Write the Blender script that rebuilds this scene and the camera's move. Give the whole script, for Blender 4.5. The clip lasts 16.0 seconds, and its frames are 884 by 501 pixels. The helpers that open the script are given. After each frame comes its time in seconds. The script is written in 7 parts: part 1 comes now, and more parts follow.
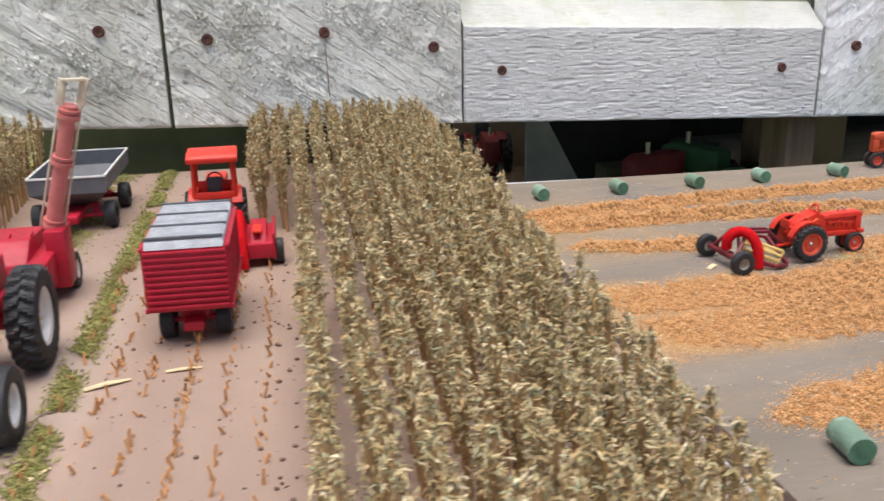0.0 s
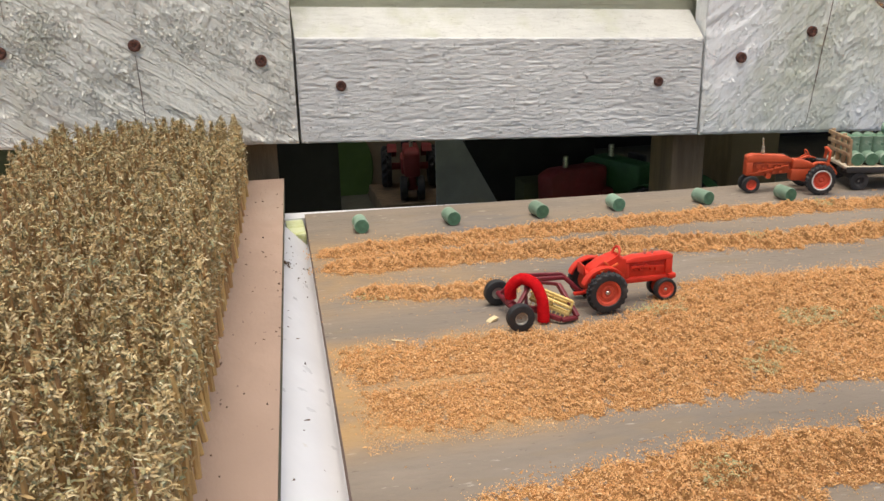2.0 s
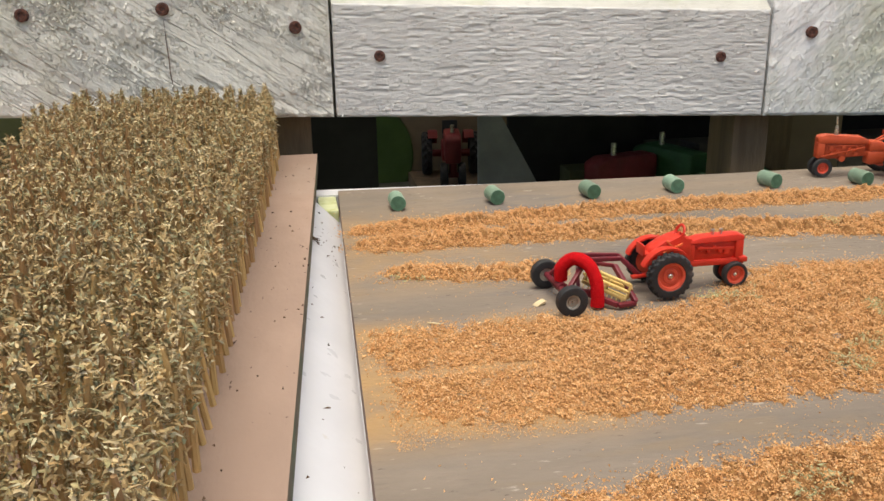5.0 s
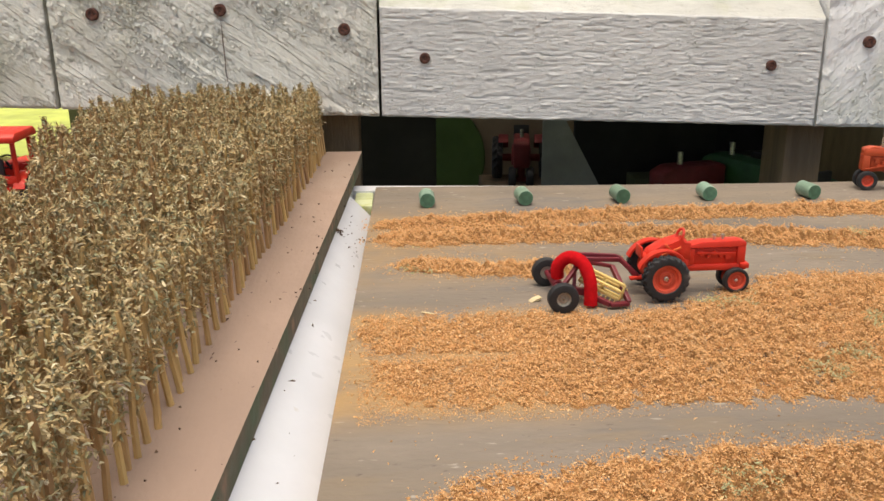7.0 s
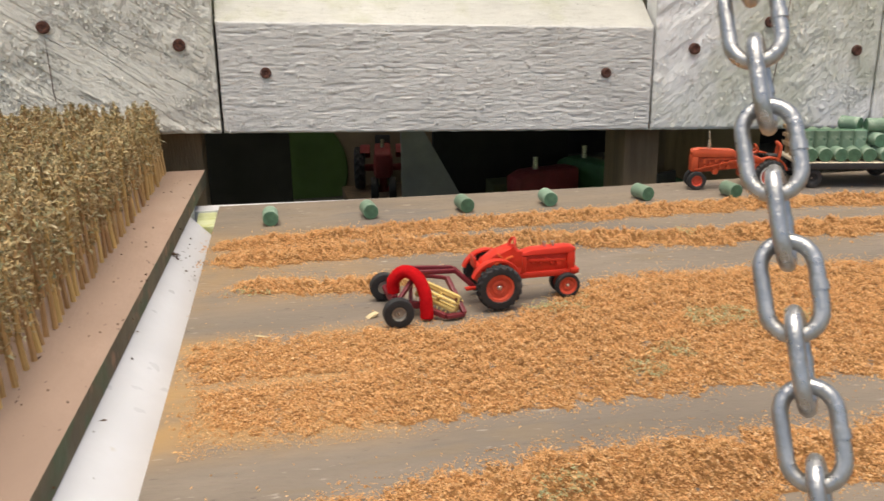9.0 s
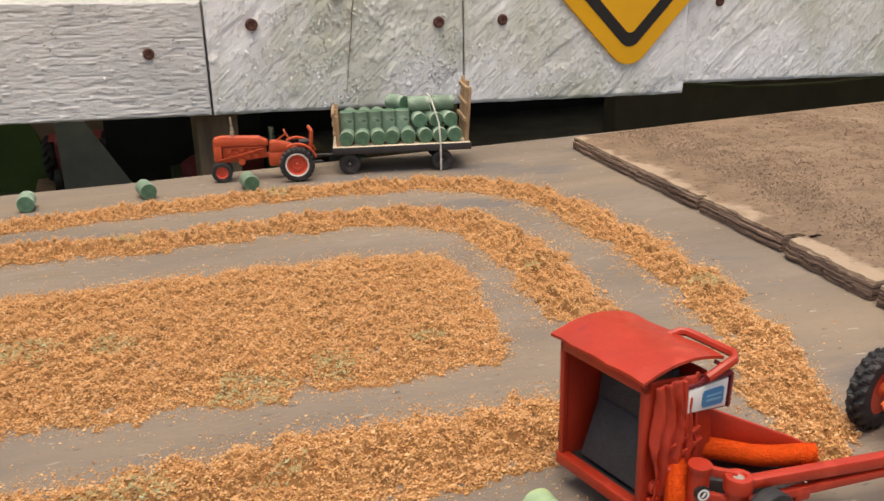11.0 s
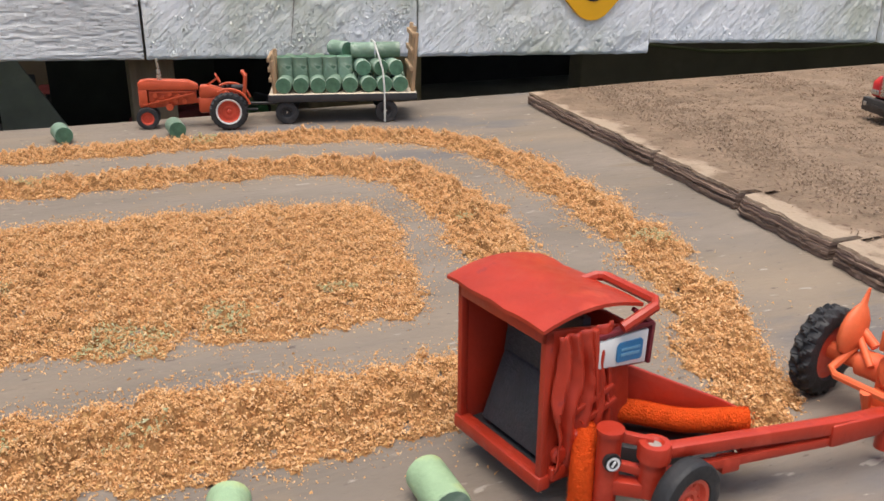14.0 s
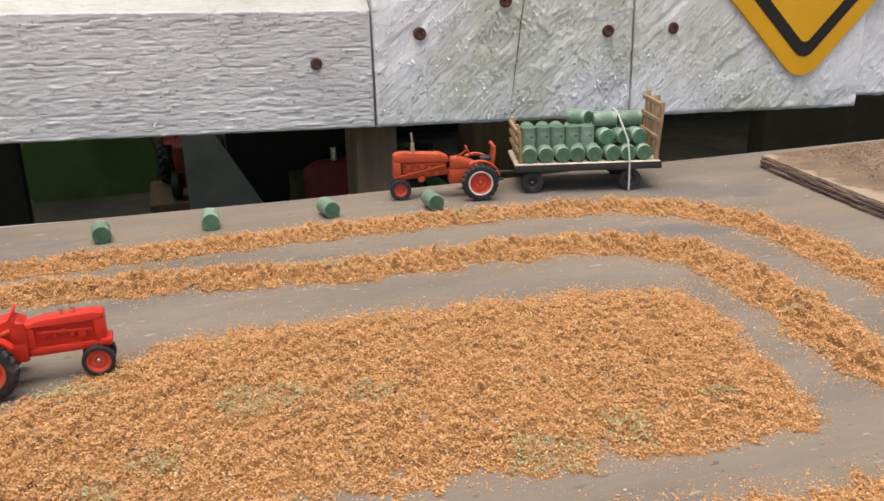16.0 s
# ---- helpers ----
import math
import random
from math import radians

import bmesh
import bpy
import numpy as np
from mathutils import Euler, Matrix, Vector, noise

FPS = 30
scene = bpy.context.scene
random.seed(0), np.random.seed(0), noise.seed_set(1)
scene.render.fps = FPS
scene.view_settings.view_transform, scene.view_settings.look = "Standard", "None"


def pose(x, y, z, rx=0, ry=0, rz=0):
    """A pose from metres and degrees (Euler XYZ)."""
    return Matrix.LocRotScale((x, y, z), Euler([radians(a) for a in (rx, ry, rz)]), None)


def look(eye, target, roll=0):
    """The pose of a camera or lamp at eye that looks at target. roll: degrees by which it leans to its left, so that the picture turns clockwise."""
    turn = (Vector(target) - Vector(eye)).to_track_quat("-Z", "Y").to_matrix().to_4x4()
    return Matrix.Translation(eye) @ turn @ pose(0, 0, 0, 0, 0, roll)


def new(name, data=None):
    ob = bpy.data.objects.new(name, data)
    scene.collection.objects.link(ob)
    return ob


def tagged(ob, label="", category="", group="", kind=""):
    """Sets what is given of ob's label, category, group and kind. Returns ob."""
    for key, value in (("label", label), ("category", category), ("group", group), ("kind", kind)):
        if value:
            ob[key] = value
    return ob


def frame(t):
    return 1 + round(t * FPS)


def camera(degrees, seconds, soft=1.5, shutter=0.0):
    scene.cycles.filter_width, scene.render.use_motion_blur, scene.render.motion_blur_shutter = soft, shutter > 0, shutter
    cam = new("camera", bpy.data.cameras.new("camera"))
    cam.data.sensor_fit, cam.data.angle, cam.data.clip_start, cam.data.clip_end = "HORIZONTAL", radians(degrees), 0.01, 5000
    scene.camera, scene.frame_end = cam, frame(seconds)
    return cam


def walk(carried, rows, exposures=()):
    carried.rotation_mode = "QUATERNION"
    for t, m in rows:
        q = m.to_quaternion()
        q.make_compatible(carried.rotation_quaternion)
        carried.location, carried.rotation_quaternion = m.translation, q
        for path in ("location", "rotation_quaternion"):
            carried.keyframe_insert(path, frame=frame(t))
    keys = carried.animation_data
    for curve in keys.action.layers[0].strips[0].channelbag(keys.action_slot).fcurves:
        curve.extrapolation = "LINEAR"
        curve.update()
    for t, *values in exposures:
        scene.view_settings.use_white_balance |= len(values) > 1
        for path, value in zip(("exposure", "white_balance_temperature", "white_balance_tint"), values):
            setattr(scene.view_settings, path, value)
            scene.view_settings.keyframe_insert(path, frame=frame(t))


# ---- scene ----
cam = camera(53.94, 16.0, shutter=0.2)
PATH = [
    (0, (0.0213, 0.0511, 0.1543), (0.2245, 0.9811, -0.1520), -1.16),
    (0.5, (0.0852, 0.0610, 0.1550), (0.2858, 0.9914, -0.1517), -1.45),
    (1, (0.1249, 0.0807, 0.1558), (0.3117, 1.0139, -0.1512), -1.74),
    (1.5, (0.1539, 0.0792, 0.1604), (0.3425, 1.0115, -0.1484), -1.62),
    (2, (0.1543, 0.0880, 0.1544), (0.3565, 1.0191, -0.1494), -1.23),
    (2.5, (0.1536, 0.1118, 0.1464), (0.3734, 1.0394, -0.1555), -0.76),
    (3, (0.1490, 0.1212, 0.1353), (0.3911, 1.0456, -0.1594), -0.04),
    (3.5, (0.1397, 0.1177, 0.1433), (0.3719, 1.0469, -0.1439), 0.22),
    (4, (0.1493, 0.1236, 0.1395), (0.3253, 1.0642, -0.1509), -0.47),
    (4.2, (0.1537, 0.1231, 0.1372), (0.3210, 1.0632, -0.1599), -0.68),
    (6.3, (0.1684, 0.1241, 0.1324), (0.2973, 1.0659, -0.1780), -0.62),
    (6.5, (0.1755, 0.1186, 0.1373), (0.2846, 1.0637, -0.1709), -0.53),
    (7, (0.1970, 0.1043, 0.1325), (0.2500, 1.0567, -0.1680), -0.42),
    (7.5, (0.1892, 0.1144, 0.1406), (0.2267, 1.0685, -0.1566), -0.30),
    (8, (0.1837, 0.1141, 0.1354), (0.2529, 1.0677, -0.1576), -0.41),
    (8.5, (0.1930, 0.1141, 0.1407), (0.3207, 1.0618, -0.1517), -0.65),
    (9, (0.2165, 0.1050, 0.1351), (0.4071, 1.0419, -0.1581), -0.83),
    (9.5, (0.2608, 0.0948, 0.1380), (0.5007, 1.0180, -0.1622), -1.07),
    (9.8, (0.3205, 0.0935, 0.1382), (0.5768, 1.0093, -0.1710), -1.55),
    (10, (0.3488, 0.0922, 0.1384), (0.6323, 1.0007, -0.1685), -1.16),
    (10.2, (0.3779, 0.0923, 0.1369), (0.6766, 0.9946, -0.1739), -1.18),
    (12.3, (0.4600, 0.1144, 0.1232), (0.8246, 0.9798, -0.2204), -0.53),
    (12.5, (0.4594, 0.1129, 0.1205), (0.8262, 0.9765, -0.2253), -0.36),
    (13, (0.4623, 0.1069, 0.1163), (0.8319, 0.9672, -0.2348), 0.05),
    (13.5, (0.4654, 0.1088, 0.1085), (0.8319, 0.9687, -0.2467), 0.36),
    (14, (0.4687, 0.1171, 0.1118), (0.8237, 0.9820, -0.2431), 0.26),
    (14.5, (0.4524, 0.1260, 0.1238), (0.7852, 1.0026, -0.2239), -0.23),
    (15, (0.4304, 0.1323, 0.1290), (0.7384, 1.0214, -0.2095), -0.81),
    (15.5, (0.4004, 0.1448, 0.1339), (0.6863, 1.0440, -0.1973), -1.24),
    (16, (0.3807, 0.1547, 0.1379), (0.6512, 1.0602, -0.1891), -1.59),
]
EXPOSURES = [(0, 0.44, 6200, 8), (0.5, 0.38, 6150, 7), (1.5, 0.30, 6700, 7), (4, 0.31, 6950, 6), (7, 0.30, 7100, 7), (9, 0.28, 7150, 7), (10, 0.24, 7350, 10), (12.5, 0.28, 6850, 11), (13.5, 0.31, 6450, 9), (15, 0.37, 6450, 9), (16, 0.29, 6600, 9)]
walk(cam, [(t, look(eye, target, roll)) for t, eye, target, roll in PATH], exposures=EXPOSURES)

# ---- light ----
world = bpy.data.worlds.new("world")
scene.world = world
world.use_nodes = True
wn = world.node_tree
sky = wn.nodes.new("ShaderNodeTexSky")
sky.sky_type = "NISHITA"
sky.sun_disc = False
sky.sun_elevation, sky.sun_rotation = radians(80), radians(200)
sky.air_density, sky.dust_density, sky.ozone_density = 1.0, 4.0, 1.0
wn.links.new(sky.outputs[0], wn.nodes["Background"].inputs[0])
wn.nodes["Background"].inputs[1].default_value = 0.13
sun = new("sun", bpy.data.lights.new("sun", "SUN"))
sun.data.energy, sun.data.angle, sun.data.color = 2.6, radians(50), (1.0, 0.93, 0.84)
sun.matrix_world = look((0.3, 0.05, 3.0), (0.5, 0.45, 0))


# ---- helpers for building ----
def finish(bm, smooth=None):
    bmesh.ops.recalc_face_normals(bm, faces=bm.faces[:])
    me = bpy.data.meshes.new("mesh")
    if smooth is not None:
        for f in bm.faces:
            f.smooth = True
        for e in bm.edges:
            if len(e.link_faces) == 2 and e.calc_face_angle(0) > radians(smooth):
                e.smooth = False
    bm.to_mesh(me)
    bm.free()
    return me


def part(name, bm, material, parent=None, label="", smooth=35):
    me = finish(bm, smooth)
    me.name = name
    me.materials.append(material)
    ob = new(name, me)
    if parent is not None:
        ob.parent = parent
    if label:
        ob["label"] = label
    return ob


def share(name, me, parent, m):
    """Another object on the same mesh."""
    ob = new(name, me)
    ob.parent = parent
    ob.matrix_basis = m
    return ob


def empty(name, m):
    ob = new(name)
    ob.empty_display_size = 0.01
    ob.matrix_basis = m
    return ob


def add_box(bm, x0, x1, y0, y1, z0, z1, bevel=0.0, m=None):
    r = bmesh.ops.create_cube(bm, size=1.0)
    v = r["verts"]
    t = Matrix.Translation(((x0 + x1) / 2, (y0 + y1) / 2, (z0 + z1) / 2)) @ Matrix.Diagonal((abs(x1 - x0), abs(y1 - y0), abs(z1 - z0), 1))
    bmesh.ops.transform(bm, matrix=(m @ t) if m else t, verts=v)
    if bevel:
        bmesh.ops.bevel(bm, geom=list({e for q in v for e in q.link_edges}), offset=bevel, segments=2, affect="EDGES", profile=0.5)
    return bm


def box(x0, x1, y0, y1, z0, z1, bevel=0.0, m=None):
    return add_box(bmesh.new(), x0, x1, y0, y1, z0, z1, bevel, m)


def lathe(bm, profile, n=24, m=None):
    """Turns a profile of (radius, height) round the z axis."""
    rings = []
    for r, h in profile:
        if r < 1e-7:
            rings.append([bm.verts.new((0, 0, h))])
        else:
            rings.append([bm.verts.new((r * math.cos(2 * math.pi * i / n), r * math.sin(2 * math.pi * i / n), h)) for i in range(n)])
    for a, b in zip(rings, rings[1:]):
        for i in range(n):
            j = (i + 1) % n
            if len(a) == 1 and len(b) == 1:
                continue
            if len(a) == 1:
                bm.faces.new((a[0], b[i], b[j]))
            elif len(b) == 1:
                bm.faces.new((a[i], b[0], a[j]))
            else:
                bm.faces.new((a[i], b[i], b[j], a[j]))
    if m:
        bmesh.ops.transform(bm, matrix=m, verts=[v for ring in rings for v in ring])
    return bm


def tube(bm, pts, r, n=8, closed=False, caps=True, squash=1.0):
    """A tube along points; r a number or one for each point."""
    pts = [Vector(p) for p in pts]
    k = len(pts)
    rr = r if isinstance(r, (list, tuple)) else [r] * k
    rings = []
    up = None
    for i, p in enumerate(pts):
        if closed:
            d = pts[(i + 1) % k] - pts[i - 1]
        else:
            d = pts[min(i + 1, k - 1)] - pts[max(i - 1, 0)]
        d.normalize()
        if up is None:
            up = Vector((0, 0, 1)) if abs(d.z) < 0.9 else Vector((1, 0, 0))
        side = d.cross(up).normalized()
        up = side.cross(d).normalized()
        rings.append([bm.verts.new(p + rr[i] * (math.cos(2 * math.pi * j / n) * side + squash * math.sin(2 * math.pi * j / n) * up)) for j in range(n)])
    for i in range(k if closed else k - 1):
        a, b = rings[i], rings[(i + 1) % k]
        for j in range(n):
            bm.faces.new((a[j], a[(j + 1) % n], b[(j + 1) % n], b[j]))
    if caps and not closed:
        bm.faces.new(rings[0][::-1])
        bm.faces.new(rings[-1])
    return bm


def prism(bm, outline, y0, y1, m=None, bevel=0.0):
    """An outline of (x, z) pushed from y0 to y1."""
    a = [bm.verts.new((x, y0, z)) for x, z in outline]
    b = [bm.verts.new((x, y1, z)) for x, z in outline]
    bm.faces.new(a)
    bm.faces.new(b[::-1])
    for i in range(len(a)):
        j = (i + 1) % len(a)
        bm.faces.new((a[i], b[i], b[j], a[j]))
    if m:
        bmesh.ops.transform(bm, matrix=m, verts=a + b)
    if bevel:
        es = {e for v in a + b for e in v.link_edges}
        bmesh.ops.bevel(bm, geom=list(es), offset=bevel, segments=2, affect="EDGES", profile=0.5)
    return bm


def bar(bm, p, q, w, h):
    """A square bar from p to q."""
    p, q = Vector(p), Vector(q)
    d = q - p
    m = Matrix.Translation((p + q) / 2) @ d.to_track_quat("Y", "Z").to_matrix().to_4x4()
    return add_box(bm, -w / 2, w / 2, -d.length / 2, d.length / 2, -h / 2, h / 2, min(w, h) * 0.12, m)


# ---- materials ----
def material(name, color, rough=0.6, metal=0.0, spots=(), bump=0.0, bump_scale=300.0, var=0.12, var_scale=60.0, spec=0.5, stretch=(1, 1, 1), random_tint=0.0, coat=0.0):
    """A surface with colour varied at two scales, stains and fine relief. spots: (colour, scale, threshold, softness)."""
    mat = bpy.data.materials.new(name)
    mat.use_nodes = True
    nt = mat.node_tree
    b = nt.nodes["Principled BSDF"]
    tc = nt.nodes.new("ShaderNodeTexCoord")
    mp = nt.nodes.new("ShaderNodeMapping")
    mp.inputs["Scale"].default_value = stretch
    nt.links.new(tc.outputs["Object"], mp.inputs[0])

    def noise_node(scale, detail=6.0):
        n = nt.nodes.new("ShaderNodeTexNoise")
        n.inputs["Scale"].default_value, n.inputs["Detail"].default_value = scale, detail
        nt.links.new(mp.outputs[0], n.inputs["Vector"])
        return n.outputs["Fac"]

    def mix(kind, fac, a, bb):
        n = nt.nodes.new("ShaderNodeMix")
        n.data_type, n.blend_type = "RGBA", kind
        for sock, val in ((n.inputs[0], fac), (n.inputs[6], a), (n.inputs[7], bb)):
            if isinstance(val, (int, float)):
                sock.default_value = val
            elif isinstance(val, tuple):
                sock.default_value = (*val, 1)
            else:
                nt.links.new(val, sock)
        return n.outputs[2]

    def ramp(src, lo, hi, a=0.0, c=1.0):
        n = nt.nodes.new("ShaderNodeMapRange")
        nt.links.new(src, n.inputs[0])
        for i, v in enumerate((lo, hi, a, c)):
            n.inputs[1 + i].default_value = v
        return n.outputs[0]

    dark = tuple(c * (1 - 2.2 * var) for c in color)
    light = tuple(min(1, c * (1 + 1.6 * var)) for c in color)
    col = mix("MIX", ramp(noise_node(var_scale), 0.3, 0.7), dark, light)
    col = mix("MIX", ramp(noise_node(var_scale * 9), 0.35, 0.7, 0, 0.45), col, tuple(c * (1 - 1.5 * var) for c in color))
    for scolor, scale, lo, soft in spots:
        col = mix("MIX", ramp(noise_node(scale), lo, lo + soft), col, scolor)
    if random_tint:
        info = nt.nodes.new("ShaderNodeObjectInfo")
        hs = nt.nodes.new("ShaderNodeHueSaturation")
        nt.links.new(ramp(info.outputs["Random"], 0, 1, 1 - random_tint, 1 + random_tint), hs.inputs["Value"])
        nt.links.new(ramp(info.outputs["Random"], 0, 1, 0.5 - random_tint * 0.05, 0.5 + random_tint * 0.05), hs.inputs["Hue"])
        nt.links.new(col, hs.inputs["Color"])
        col = hs.outputs[0]
    nt.links.new(col, b.inputs["Base Color"])
    nt.links.new(ramp(noise_node(var_scale * 3), 0.3, 0.7, max(0, rough - 0.1), min(1, rough + 0.1)), b.inputs["Roughness"])
    b.inputs["Metallic"].default_value = metal
    b.inputs["Specular IOR Level"].default_value = spec
    b.inputs["Coat Weight"].default_value = coat
    if bump:
        bp = nt.nodes.new("ShaderNodeBump")
        bp.inputs["Strength"].default_value, bp.inputs["Distance"].default_value = min(1, bump), 0.001
        nt.links.new(noise_node(bump_scale), bp.inputs["Height"])
        nt.links.new(bp.outputs[0], b.inputs["Normal"])
    return mat


def rough_wood(name, color, angle, saw=0.5, grain_angle=90, stain=(0.30, 0.33, 0.16), stain_at=0.62, dark=(0.36, 0.34, 0.30)):
    """Weathered, rough-sawn painted wood in the xz plane: saw marks at one angle, grain, green stains, dark specks and
    shade drawn along ledges.
    """
    mat = bpy.data.materials.new(name)
    mat.use_nodes = True
    nt = mat.node_tree
    b = nt.nodes["Principled BSDF"]
    tc = nt.nodes.new("ShaderNodeTexCoord")

    def mapped(ang, scale):
        turn, m = nt.nodes.new("ShaderNodeMapping"), nt.nodes.new("ShaderNodeMapping")
        turn.inputs["Rotation"].default_value = (0, radians(ang), 0)
        m.inputs["Scale"].default_value = scale
        nt.links.new(tc.outputs["Object"], turn.inputs[0])
        nt.links.new(turn.outputs[0], m.inputs[0])
        return m.outputs[0]

    def noise_node(vec, scale, detail=8.0, rough=0.6):
        n = nt.nodes.new("ShaderNodeTexNoise")
        n.inputs["Scale"].default_value, n.inputs["Detail"].default_value, n.inputs["Roughness"].default_value = scale, detail, rough
        nt.links.new(vec, n.inputs["Vector"])
        return n.outputs["Fac"]

    def ramp(src, lo, hi, a=0.0, c=1.0):
        n = nt.nodes.new("ShaderNodeMapRange")
        nt.links.new(src, n.inputs[0])
        for i, v in enumerate((lo, hi, a, c)):
            n.inputs[1 + i].default_value = v
        return n.outputs[0]

    def mix(fac, a, bb, kind="MIX"):
        n = nt.nodes.new("ShaderNodeMix")
        n.data_type, n.blend_type = "RGBA", kind
        for sock, val in ((n.inputs[0], fac), (n.inputs[6], a), (n.inputs[7], bb)):
            if isinstance(val, (int, float)):
                sock.default_value = val
            elif isinstance(val, tuple):
                sock.default_value = (*val, 1)
            else:
                nt.links.new(val, sock)
        return n.outputs[2]

    def math_node(op, a, bb):
        n = nt.nodes.new("ShaderNodeMath")
        n.operation = op
        for i, val in enumerate((a, bb)):
            if isinstance(val, (int, float)):
                n.inputs[i].default_value = val
            else:
                nt.links.new(val, n.inputs[i])
        return n.outputs[0]

    saw_n = noise_node(mapped(angle, (95, 260, 300)), 1.0, 5.0, 0.65)
    saw_w = nt.nodes.new("ShaderNodeTexNoise")
    saw_w.inputs["Scale"].default_value, saw_w.inputs["Detail"].default_value = 1.0, 2.0
    nt.links.new(mapped(angle, (9, 110, 135)), saw_w.inputs["Vector"])
    grain = noise_node(mapped(grain_angle, (45, 300, 320)), 1.0, 6.0, 0.6)
    flake = noise_node(mapped(angle, (75, 170, 230)), 1.0, 7.0, 0.68)
    pit = noise_node(mapped(angle, (160, 300, 420)), 1.0, 4.0, 0.7)
    breaks = noise_node(mapped(angle, (32, 60, 60)), 1.0, 4.0, 0.6)
    chipn = noise_node(mapped(angle, (85, 150, 170)), 1.0, 6.0, 0.64)
    cloud = noise_node(mapped(0, (14, 14, 14)), 1.0, 5.0, 0.6)
    patch = noise_node(mapped(0, (9, 9, 6)), 1.0, 6.0, 0.65)
    light = tuple(min(1.0, c * 1.18) for c in color)
    col = mix(ramp(cloud, 0.3, 0.7), tuple(c * 0.92 for c in color), light)
    col = mix(ramp(grain, 0.52, 0.72, 0, 0.20), col, dark)
    col = mix(ramp(saw_n, 0.54, 0.75, 0, 0.10 * saw + 0.05), col, dark)
    col = mix(ramp(saw_w.outputs["Fac"], 0.5, 0.68, 0, 0.10 * saw), col, dark)
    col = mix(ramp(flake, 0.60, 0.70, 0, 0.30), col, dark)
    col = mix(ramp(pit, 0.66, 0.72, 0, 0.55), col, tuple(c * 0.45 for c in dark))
    # Dark lines along saw ledges and chip edges put groove shade into the colour.
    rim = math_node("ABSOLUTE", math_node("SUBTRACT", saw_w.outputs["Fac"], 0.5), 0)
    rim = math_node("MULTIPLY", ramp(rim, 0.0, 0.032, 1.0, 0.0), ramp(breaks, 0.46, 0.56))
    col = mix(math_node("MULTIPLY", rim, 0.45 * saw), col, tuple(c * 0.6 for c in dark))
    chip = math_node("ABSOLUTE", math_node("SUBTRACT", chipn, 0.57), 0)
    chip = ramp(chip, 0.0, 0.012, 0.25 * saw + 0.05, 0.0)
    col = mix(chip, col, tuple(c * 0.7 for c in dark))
    col = mix(ramp(patch, stain_at, stain_at + 0.2, 0, 0.55), col, stain)
    nt.links.new(col, b.inputs["Base Color"])
    b.inputs["Roughness"].default_value = 0.88
    b.inputs["Specular IOR Level"].default_value = 0.25
    height = math_node("ADD", math_node("MULTIPLY", saw_n, 0.3 * saw + 0.05), math_node("MULTIPLY", flake, 0.55))
    height = math_node("SUBTRACT", height, math_node("MULTIPLY", pit, 0.5))
    height = math_node("ADD", height, math_node("MULTIPLY", grain, 0.18))
    height = math_node("ADD", height, math_node("MULTIPLY", saw_w.outputs["Fac"], 0.5 * saw))
    height = math_node("ADD", height, ramp(saw_w.outputs["Fac"], 0.485, 0.515, 0.0, 0.45 * saw))
    height = math_node("ADD", height, ramp(chipn, 0.56, 0.585, 0.0, 0.45 * saw + 0.12))
    bp = nt.nodes.new("ShaderNodeBump")
    bp.inputs["Strength"].default_value, bp.inputs["Distance"].default_value = 1.0, 0.0009 + 0.0016 * saw
    nt.links.new(height, bp.inputs["Height"])
    nt.links.new(bp.outputs[0], b.inputs["Normal"])
    return mat


def crumb_material(name, colors, rough=0.9):
    """Loose stuff: each crumb takes one of the colours."""
    mat = bpy.data.materials.new(name)
    mat.use_nodes = True
    nt = mat.node_tree
    b = nt.nodes["Principled BSDF"]
    geo = nt.nodes.new("ShaderNodeNewGeometry")
    cr = nt.nodes.new("ShaderNodeValToRGB")
    cr.color_ramp.interpolation = "LINEAR"
    n = len(colors)
    while len(cr.color_ramp.elements) < n:
        cr.color_ramp.elements.new(0.5)
    for i, c in enumerate(colors):
        cr.color_ramp.elements[i].position = i / (n - 1)
        cr.color_ramp.elements[i].color = (*c, 1)
    nt.links.new(geo.outputs["Random Per Island"], cr.inputs[0])
    nt.links.new(cr.outputs[0], b.inputs["Base Color"])
    b.inputs["Roughness"].default_value = rough
    b.inputs["Specular IOR Level"].default_value = 0.2
    return mat


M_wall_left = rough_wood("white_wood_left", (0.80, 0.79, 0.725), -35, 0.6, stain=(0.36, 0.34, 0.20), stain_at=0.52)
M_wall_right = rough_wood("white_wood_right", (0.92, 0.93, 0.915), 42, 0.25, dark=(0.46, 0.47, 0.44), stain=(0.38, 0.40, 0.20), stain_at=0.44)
M_panel = rough_wood("white_wood_panel", (0.69, 0.685, 0.665), 0, 0.12, grain_angle=0, stain_at=0.6)
M_ledge = rough_wood("white_ledge", (0.62, 0.61, 0.565), 0, 0.1, grain_angle=0, stain=(0.34, 0.36, 0.10), stain_at=0.53)
# The greenish grey is darkened: it carries the shade of the recess.
M_recess = rough_wood("shaded_recess_wood", (0.42, 0.42, 0.32), 0, 0.3, grain_angle=0)
M_nail = material("rusty_nail", (0.16, 0.065, 0.045), 0.8, 0.2, spots=(((0.05, 0.03, 0.03), 900, 0.5, 0.1),), bump=0.6, bump_scale=2500, var=0.25, var_scale=400)
